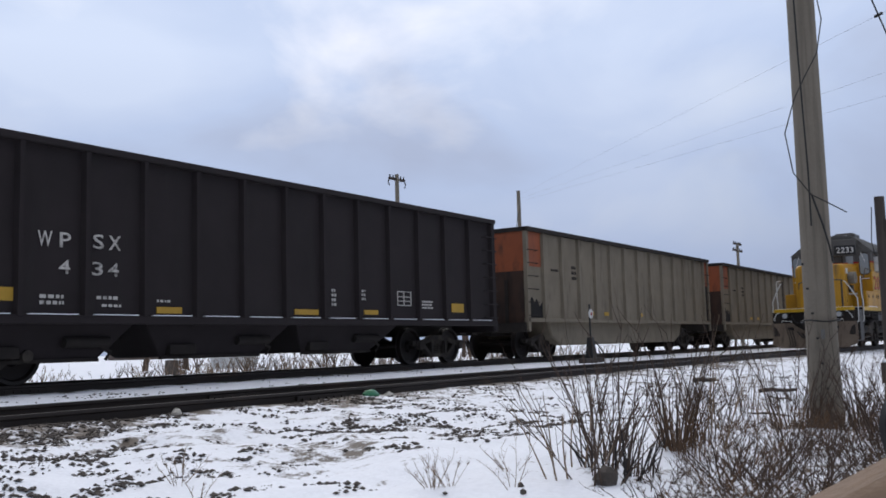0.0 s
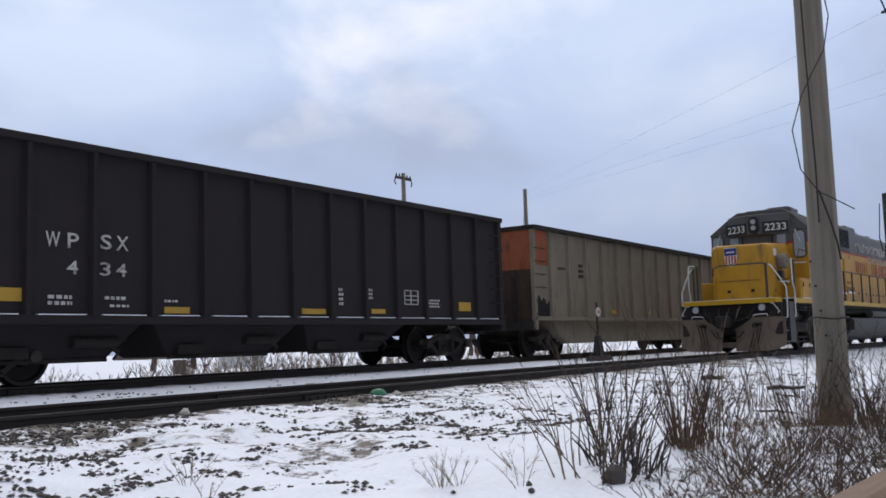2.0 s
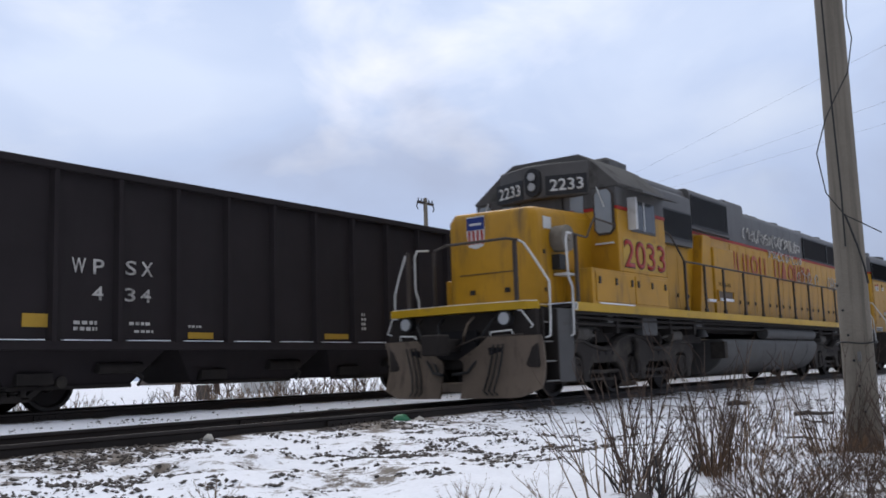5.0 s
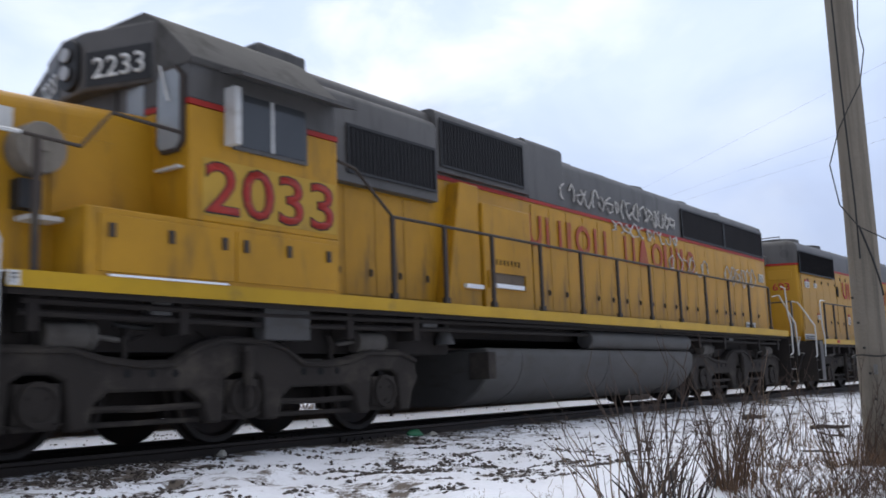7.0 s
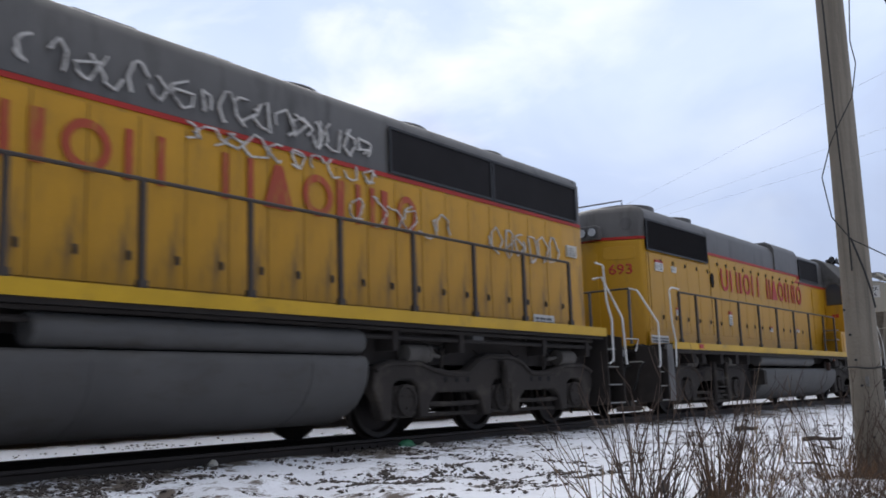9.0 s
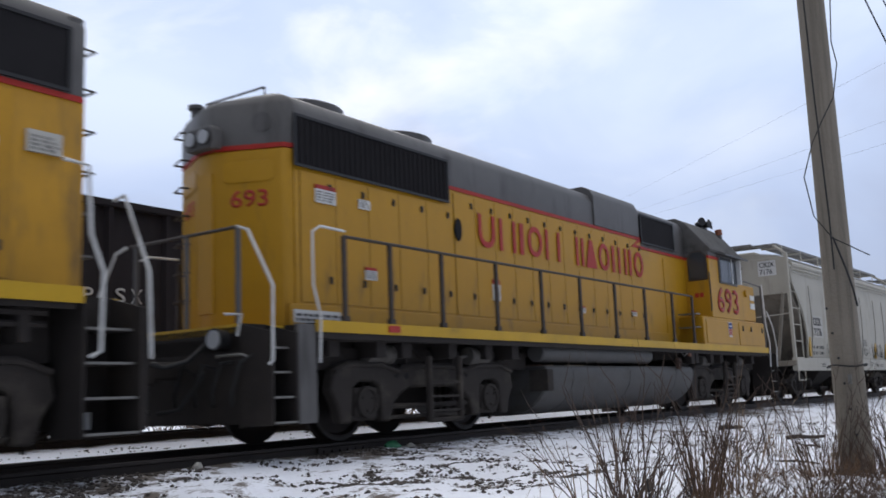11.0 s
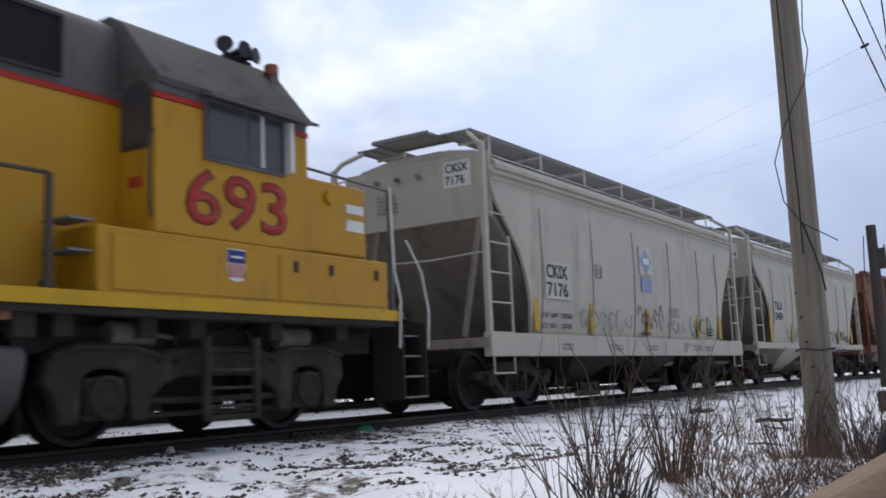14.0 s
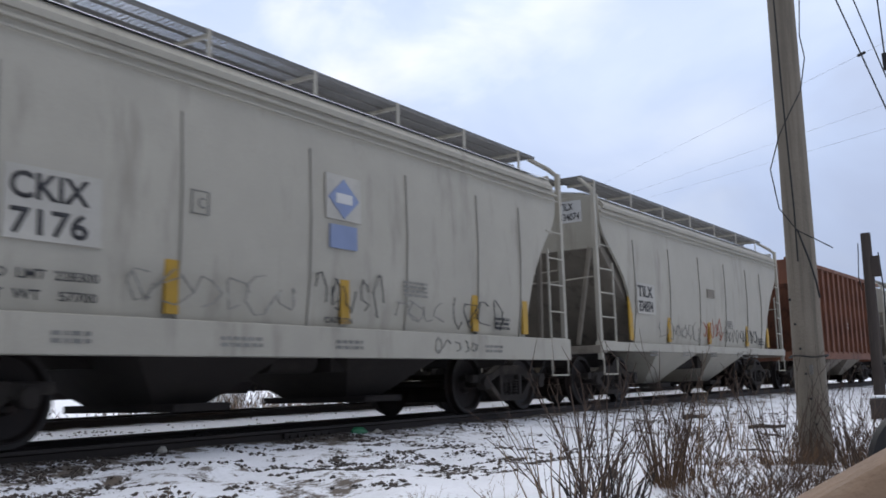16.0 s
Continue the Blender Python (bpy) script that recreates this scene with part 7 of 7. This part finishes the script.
switch_stand(24.73, 11.44)


# ---- foreground: poles, stubs, brush ----
def front_pole():
    p = empty("utility_pole", (9.4, 1.98, -0.5), "weathered grey wooden utility pole wrapped with loose cable", "utility pole")
    part("shaft", S().tube([(0, 0, 0), (0.0, 0, 1.5), (0.0, -0.01, 4.0), (0.0, -0.02, 9.0)], 0.149, 20, 0.116), WOOD, p)
    loop = [(9.23, 1.74, 4.2), (9.23, 1.78, 3.66), (9.23, 1.75, 3.44), (9.22, 1.81, 3.12), (9.19, 1.93, 2.9), (9.18, 2.03, 2.71), (9.16, 2.13, 2.39), (9.17, 2.08, 2.01), (9.2, 1.94, 1.79), (9.23, 1.8, 1.7), (9.25, 1.65, 1.6)]
    part("loose_cable", S().tube([(x - 9.4 - 0.03, y - 1.98, z + 0.5) for x, y, z in loop], 0.0055, 6), CABLE, p, "loose looping black cable")
    line = [(9.2, 1.99, 4.4), (9.2, 1.98, 3.2), (9.205, 1.97, 2.6), (9.19, 1.955, 2.0), (9.195, 1.96, 1.5)]
    part("riser_cable", S().tube([(x - 9.4 - 0.01, y - 1.98, z + 0.5) for x, y, z in line], 0.008, 6), CABLE, p)
    third = [(9.17, 1.94, 1.8), (9.2, 1.86, 1.5), (9.22, 1.82, 1.3), (9.22, 1.80, 1.15)]
    part("cable_end", S().tube([(x - 9.4, y - 1.98, z + 0.5) for x, y, z in third], 0.009, 6), CABLE, p)
    part("cable_band", S().tube([(0.174 * math.cos(a), 0.174 * math.sin(a), 1.12 + 0.01 * math.sin(3 * a)) for a in (2 * math.pi * k / 20 for k in range(21))], 0.008, 5), CABLE, p)
    part("pole_tag", S().box(-0.165, -0.145, -0.06, -0.03, 0.95, 1.04), GRATE, p, "small metal tag")
    for k in range(6):
        part("nail", S().cyl((-0.165, -0.06 + 0.03 * k, 0.5 + 0.23 * k), (-0.185, -0.06 + 0.03 * k, 0.5 + 0.23 * k), 0.012, 6), CABLE, p)


front_pole()
dark = empty("dark_post", (30.1, 4.5, -0.4), "dark creosoted post with a bracket and hanging wires", "post")
part("shaft", S().tube([(0, 0, 0), (0, 0, 2.5), (0, 0, 4.9)], 0.17, 12, 0.14), DARKWOOD, dark)
part("bracket", S().box(-0.12, 0.12, -0.32, -0.1, 3.6, 4.2), DARKWOOD, dark, bevel=0.01)
part("wire", S().tube([(0, -0.3, 4.3), (0, -0.36, 3.2), (0, -0.3, 0.3)], 0.02, 5).tube([(-0.15, 0.2, 4.6), (-0.18, 0.26, 3.6), (-0.15, 0.2, 3.2)], 0.015, 5), CABLE, dark)
blk = empty("timber_block", (17.6, 2.35, -0.42), "squared old timber topped with snow", "timber")
part("timber", S().box(0, 0.4, -1.0, 0.45, 0.0, 0.42), DARKWOOD, blk, bevel=0.03)
part("snow_cap", S().box(0.02, 0.38, -0.98, 0.43, 0.42, 0.47), SNOWP, blk, bevel=0.02)


def old_log(x, y, l, turn, r, name="fallen_branch", label="dark fallen branch lying on the snow"):
    rng = random.Random(int(x * 100))
    ob = part(name, S().tube([(-l / 2, 0, 0), (-l / 6, rng.uniform(-0.03, 0.03), 0.02), (l / 6, rng.uniform(-0.03, 0.03), 0), (l / 2, 0.02, 0.01)], r, 8, r * 0.7), DARKWOOD)
    ob.matrix_basis = pose(x, y, ground_height(x, y) + r * 0.6, 0, 0, turn)
    tagged(ob, label, "branch", "fallen branches")


for x, y, l, turn, r in ((16.4, 5.45, 0.4, -60, 0.045), (13.6, 3.5, 0.5, -70, 0.03), (14.4, 3.2, 0.35, -20, 0.03), (12.6, 3.2, 1.2, 30, 0.014), (10.4, 2.9, 0.9, 60, 0.013)):
    old_log(x, y, l, turn, r)
tyre = part("old_tyre", S().turned([(-0.1, 0.21), (-0.11, 0.3), (-0.07, 0.345), (0.07, 0.345), (0.11, 0.3), (0.1, 0.21)], 28), BLACKP)
tyre.matrix_basis = pose(5.95, 0.62, -0.05, 12, 0, 80)
tagged(tyre, "worn black tyre half sunk in brush", "tyre")
beam = part("timber_rail", S().loft([[(x, y, z - 0.12), (x + 0.07, y, z - 0.12), (x + 0.07, y, z + 0.008), (x, y, z)] for x, y, z in ((0.34, 0.205, 0.335), (0.37, 0.10, 0.402), (0.39, 0.03, 0.442), (0.41, -0.12, 0.51))]), TIMBER, bevel=0.012)
tagged(beam, "slanting brown timber rail close to the viewer", "timber rail")
part("rail_prop", S().box(0.42, 0.47, -0.1, -0.04, -0.75, 0.38), TIMBER, beam)


# the tall clump beside the pole: pale stems over a skirt of dead grass
brush("tall_shrub", 6.75, 2.48, "tall bare shrub with many thin stems", 1, 26, 0.95, 0.9, TWIG, 3, 0.006, 0.5, 0.12)
brush("grass_tuft", 6.72, 2.44, "thick tuft of brown dead grass", 2, 130, 0.46, 0.6, DEADGRASS, 0, 0.0022, 0.45, 0.15)
brush("grass_tuft", 6.5, 2.25, "low tuft of brown dead grass", 3, 50, 0.22, 0.7, DEADGRASS, 0, 0.0022, 0.4, 0.14)
brush("tall_shrub", 6.2, 2.75, "bare shrub with thin upright stems", 5, 16, 0.95, 0.8, TWIG, 2, 0.005, 0.5, 0.16)
brush("tall_shrub", 5.0, 2.3, "leaning bare shrub with long curved stems", 31, 9, 1.0, 1.6, TWIG, 4, 0.0055, 0.8, 0.16, 1)
brush("tall_shrub", 5.45, 2.35, "leaning bare shrub with long curved stems", 32, 12, 0.9, 1.8, TWIG, 4, 0.0055, 0.9, 0.2, 1)
brush("tall_shrub", 5.75, 2.72, "sparse bare shrub with forked stems", 6, 12, 0.85, 1.1, TWIG, 3, 0.006, 0.6, 0.2)
brush("tall_shrub", 5.1, 2.52, "sparse bare shrub with forked stems", 7, 8, 0.62, 1.0, STALK, 2, 0.005, 0.6, 0.22)
brush("tall_shrub", 7.4, 2.45, "bare shrub with thin upright stems", 8, 10, 1.1, 0.6, TWIG, 2, 0.005, 0.4, 0.22)
# blackened stubs
for i, (x, y) in enumerate(((5.35, 2.46), (5.55, 2.26), (5.1, 2.28), (5.7, 2.40), (5.3, 2.3))):
    brush("burnt_stubs", x, y, "clump of thick blackened cut stems", 20 + i, 6, 0.36, 1.0, CHAR, 0, 0.008, 0.7, 0.14)
for i, (x, y, r) in enumerate(((4.95, 2.22, 0.075), (4.3, 2.45, 0.022), (4.5, 2.5, 0.02), (6.9, 2.95, 0.05), (4.65, 2.6, 0.02))):
    s = S()
    rng = random.Random(40 + i)
    rings = []
    for k, (f, g) in enumerate(((-0.6, 0.7), (0.1, 1.0), (0.7, 0.8), (1.0, 0.3))):
        rings.append([(r * g * math.cos(a) * rng.uniform(0.65, 1.15), r * g * math.sin(a) * rng.uniform(0.65, 1.15), r * f * rng.uniform(0.8, 1.15)) for a in (2 * math.pi * q / 9 for q in range(9))])
    ob = part("boulder", s.loft(rings), STONE, at=(x, y, ground_height(x, y) + r * 0.3))
    tagged(ob, "dark rounded stone poking out of the snow", "stone", "stones by the track")
# small branched weeds in the open snow
for i, (x, y, h, n) in enumerate(((4.45, 3.05, 0.26, 12), (4.55, 3.0, 0.22, 9), (3.9, 4.5, 0.30, 6), (4.1, 4.7, 0.24, 5), (5.0, 2.85, 0.26, 5), (4.6, 2.62, 0.34, 4), (3.7, 4.1, 0.2, 6))):
    brush("branched_weed", x, y, "small dry branched weed in the snow", 60 + i, n, h, 1.4, STALK, 5, 0.0022, 0.9, 0.03, 2)
rng = random.Random(5)
for i in range(62):
    x = rng.uniform(4.6, 12.5)
    y = x * math.tan(radians(rng.uniform(4, 19))) + rng.uniform(-0.1, 0.1)
    if (x - 9.4) ** 2 + (y - 1.98) ** 2 < 0.09:
        continue
    kind = rng.random()
    if kind < 0.5:
        brush("dry_brush", x, y, "low tangle of dry brush", 100 + i, 16, rng.uniform(0.22, 0.42), 1.3, TWIG, 4, 0.005, 0.9, 0.2, 1)
    elif kind < 0.68:
        brush("grass_tuft", x, y, "low tuft of brown dead grass", 100 + i, 36, rng.uniform(0.15, 0.30), 1.2, DEADGRASS, 0, 0.002, 0.8, 0.18)
    else:
        brush("thin_stalks", x, y, "few thin upright stalks", 100 + i, 6, rng.uniform(0.5, 0.95), 0.7, TWIG if kind < 0.9 else STALK, 3, 0.0045, 0.5, 0.16)
rng = random.Random(17)
for i in range(105):
    x = rng.uniform(4.3, 9.2)
    y = x * math.tan(radians(rng.uniform(5, 18.5 if x > 5.5 else 22)))
    if (x - 9.4) ** 2 + (y - 1.98) ** 2 < 0.09:
        continue
    brush("dry_brush", x, y, "low matted tangle of dry brush", 300 + i, 14, rng.uniform(0.12, 0.28), 1.8, TWIG if i % 3 else DEADGRASS, 5, 0.0030, 1.4, 0.24, 2)
for i, (x, y, h) in enumerate(((9.15, 2.15, 1.2), (9.0, 2.2, 1.05), (8.9, 1.7, 0.6), (8.6, 1.5, 0.7), (8.0, 1.3, 0.75), (8.3, 1.15, 0.8), (7.6, 1.0, 0.7), (9.3, 1.65, 0.8))):
    brush("dry_brush", x, y, "dense dry brush round the pole foot", 200 + i, 13, h, 0.9, TWIG, 3, 0.006, 0.6, 0.2, 1)
for i, (x, y) in enumerate(((9.1, 1.95), (9.05, 2.1), (9.1, 1.8), (8.8, 1.55), (8.4, 1.35), (8.7, 1.9), (8.1, 1.6))):
    brush("grass_tuft", x, y, "dead grass at the pole foot", 220 + i, 45, 0.34, 0.8, DEADGRASS, 0, 0.0022, 0.5, 0.2)


def gravel():
    """Clods and ballast stones that break through the snow, each an uneven lump."""
    rng = random.Random(11)
    verts, faces = [], []
    corner = [(0, 0, 0.75), (0.9, 0.1, 0.1), (0.2, 0.95, 0.0), (-0.85, 0.35, 0.05), (-0.5, -0.8, 0.1), (0.55, -0.75, 0.0), (0, 0, -0.6)]
    tri = [(0, 1, 2), (0, 2, 3), (0, 3, 4), (0, 4, 5), (0, 5, 1), (6, 2, 1), (6, 3, 2), (6, 4, 3), (6, 5, 4), (6, 1, 5)]
    count = 0
    while count < 10500:
        y = rng.uniform(2.9, 7.68) if rng.random() < 0.90 else rng.uniform(9.4, 13.7)
        x = rng.uniform(2.2, 22) if rng.random() < 0.4 else rng.uniform(2.0, 9.5)
        if x < y * 0.42 or x > y * 4.5 + 2 or (x > 4.4 and y < 4.1 - 0.05 * x):
            continue
        # clods lie in crooked ridges and clusters, with clean humps of snow between
        ridge = 1.0 - 2.4 * abs(noise.noise(Vector((x * 1.25, y * 1.5, 3.0))))
        patch = 0.75 * ridge + 0.9 * noise.noise(Vector((x * 3.4, y * 3.9, 8.0))) + 0.5 * noise.noise(Vector((x * 0.45, y * 0.8, 1.0)))
        if patch < (0.68 if y < 6.9 else 0.35 if y < 7.7 else 0.75) + rng.uniform(-0.22, 0.22):
            continue
        r = 0.005 + 0.027 * rng.random() ** 2.6
        y += drift(x) if y < 9 else 0
        z = ground_height(x, y)
        a = rng.uniform(0, 6.28)
        c, s = math.cos(a), math.sin(a)
        o = len(verts)
        kx, ky, kz = rng.uniform(0.7, 1.4), rng.uniform(0.7, 1.2), rng.uniform(0.5, 0.9)
        for px, py, pz in corner:
            px, py, pz = px * kx * rng.uniform(0.8, 1.2), py * ky * rng.uniform(0.8, 1.2), pz * kz
            verts.append((x + (px * c - py * s) * r, y + (px * s + py * c) * r, z + (pz + 0.25) * r))
        faces.extend(tuple(i + o for i in f) for f in tri)
        count += 1
    me = bpy.data.meshes.new("gravel")
    me.from_pydata(verts, [], faces)
    me.materials.append(STONE)
    tagged(new("gravel", me), "dark clods and ballast stones breaking through snow", "gravel", kind="stuff")


gravel()


def lump(name, x, y, z, rx, ry, rz, material, seed, label, category):
    """A small uneven piece lying on the ground."""
    rng = random.Random(seed)
    rings = []
    for f, g in ((-0.5, 0.8), (0.0, 1.0), (0.45, 0.85), (0.85, 0.5), (1.0, 0.15)):
        rings.append([(rx * g * math.cos(a) * rng.uniform(0.7, 1.15), ry * g * math.sin(a) * rng.uniform(0.7, 1.15), rz * f * rng.uniform(0.85, 1.1)) for a in (math.tau * q / 9 for q in range(9))])
    tagged(part(name, S().loft(rings), material, at=(x, y, z)), label, category)


GREENP = mat("green_plastic", (0.03, 0.16, 0.075), 0.35, var=0.25, bump=0.02)
lump("plastic_scrap", 9.69, 7.58, ground_height(9.69, 7.58), 0.16, 0.07, 0.075, GREENP, 3, "crumpled scrap of green plastic by the rail", "litter")
lump("snow_lump", 10.05, 7.56, ground_height(10.05, 7.56), 0.09, 0.06, 0.05, PANEL, 4, "small lump of dirty snow by the rail", "snow")
lump("snow_lump", 6.53, 7.58, ground_height(6.53, 7.58), 0.07, 0.06, 0.07, PANEL, 5, "small lump of dirty snow by the rail", "snow")

# ---- what moves ----
# seconds and the train's travel in metres
TRAVEL = [(0.0, 57.70), (1.0, 52.87), (2.0, 48.04), (3.0, 43.20), (4.0, 38.36), (5.0, 33.52), (5.8, 29.66), (6.5, 26.27), (7.0, 23.86), (7.5, 21.49), (8.0, 19.16), (9.0, 14.40), (10.5, 7.23),
          (11.0, 4.80), (11.5, 2.39), (12.0, 0.0), (12.5, -2.42), (13.0, -4.86), (13.5, -7.28), (14.0, -9.67), (14.5, -12.05), (15.0, -14.42), (15.5, -16.78), (16.0, -19.08)]


# where each car's two trucks stand along it
PIVOTS = [(3.75, 18.15), (3.26, 14.42), (1.5, 10.9), (1.5, 11.3), (1.5, 11.3), (1.5, 11.1)]


def travel(t):
    return float(np.interp(t, [a for a, b in TRAVEL], [b for a, b in TRAVEL]))


def motions():
    for (car, x0), (a, b) in zip(cars, PIVOTS):
        rows = []
        for t, s in TRAVEL:
            ya, yb = NEAR_Y + drift(x0 + s + a), NEAR_Y + drift(x0 + s + b)
            turn = math.atan2(yb - ya, b - a)
            rows.append((t, pose(x0 + s + a - a * math.cos(turn), ya - a * math.sin(turn), 0, 0, 0, math.degrees(turn))))
        walk(car, rows)
    start = travel(0)
    for wheel, x, r, z in TURNING:
        walk(wheel, [(k / 10, pose(x, 0, r + z, 0, math.degrees((travel(k / 10) - start) / r), 0)) for k in range(161)])


motions()
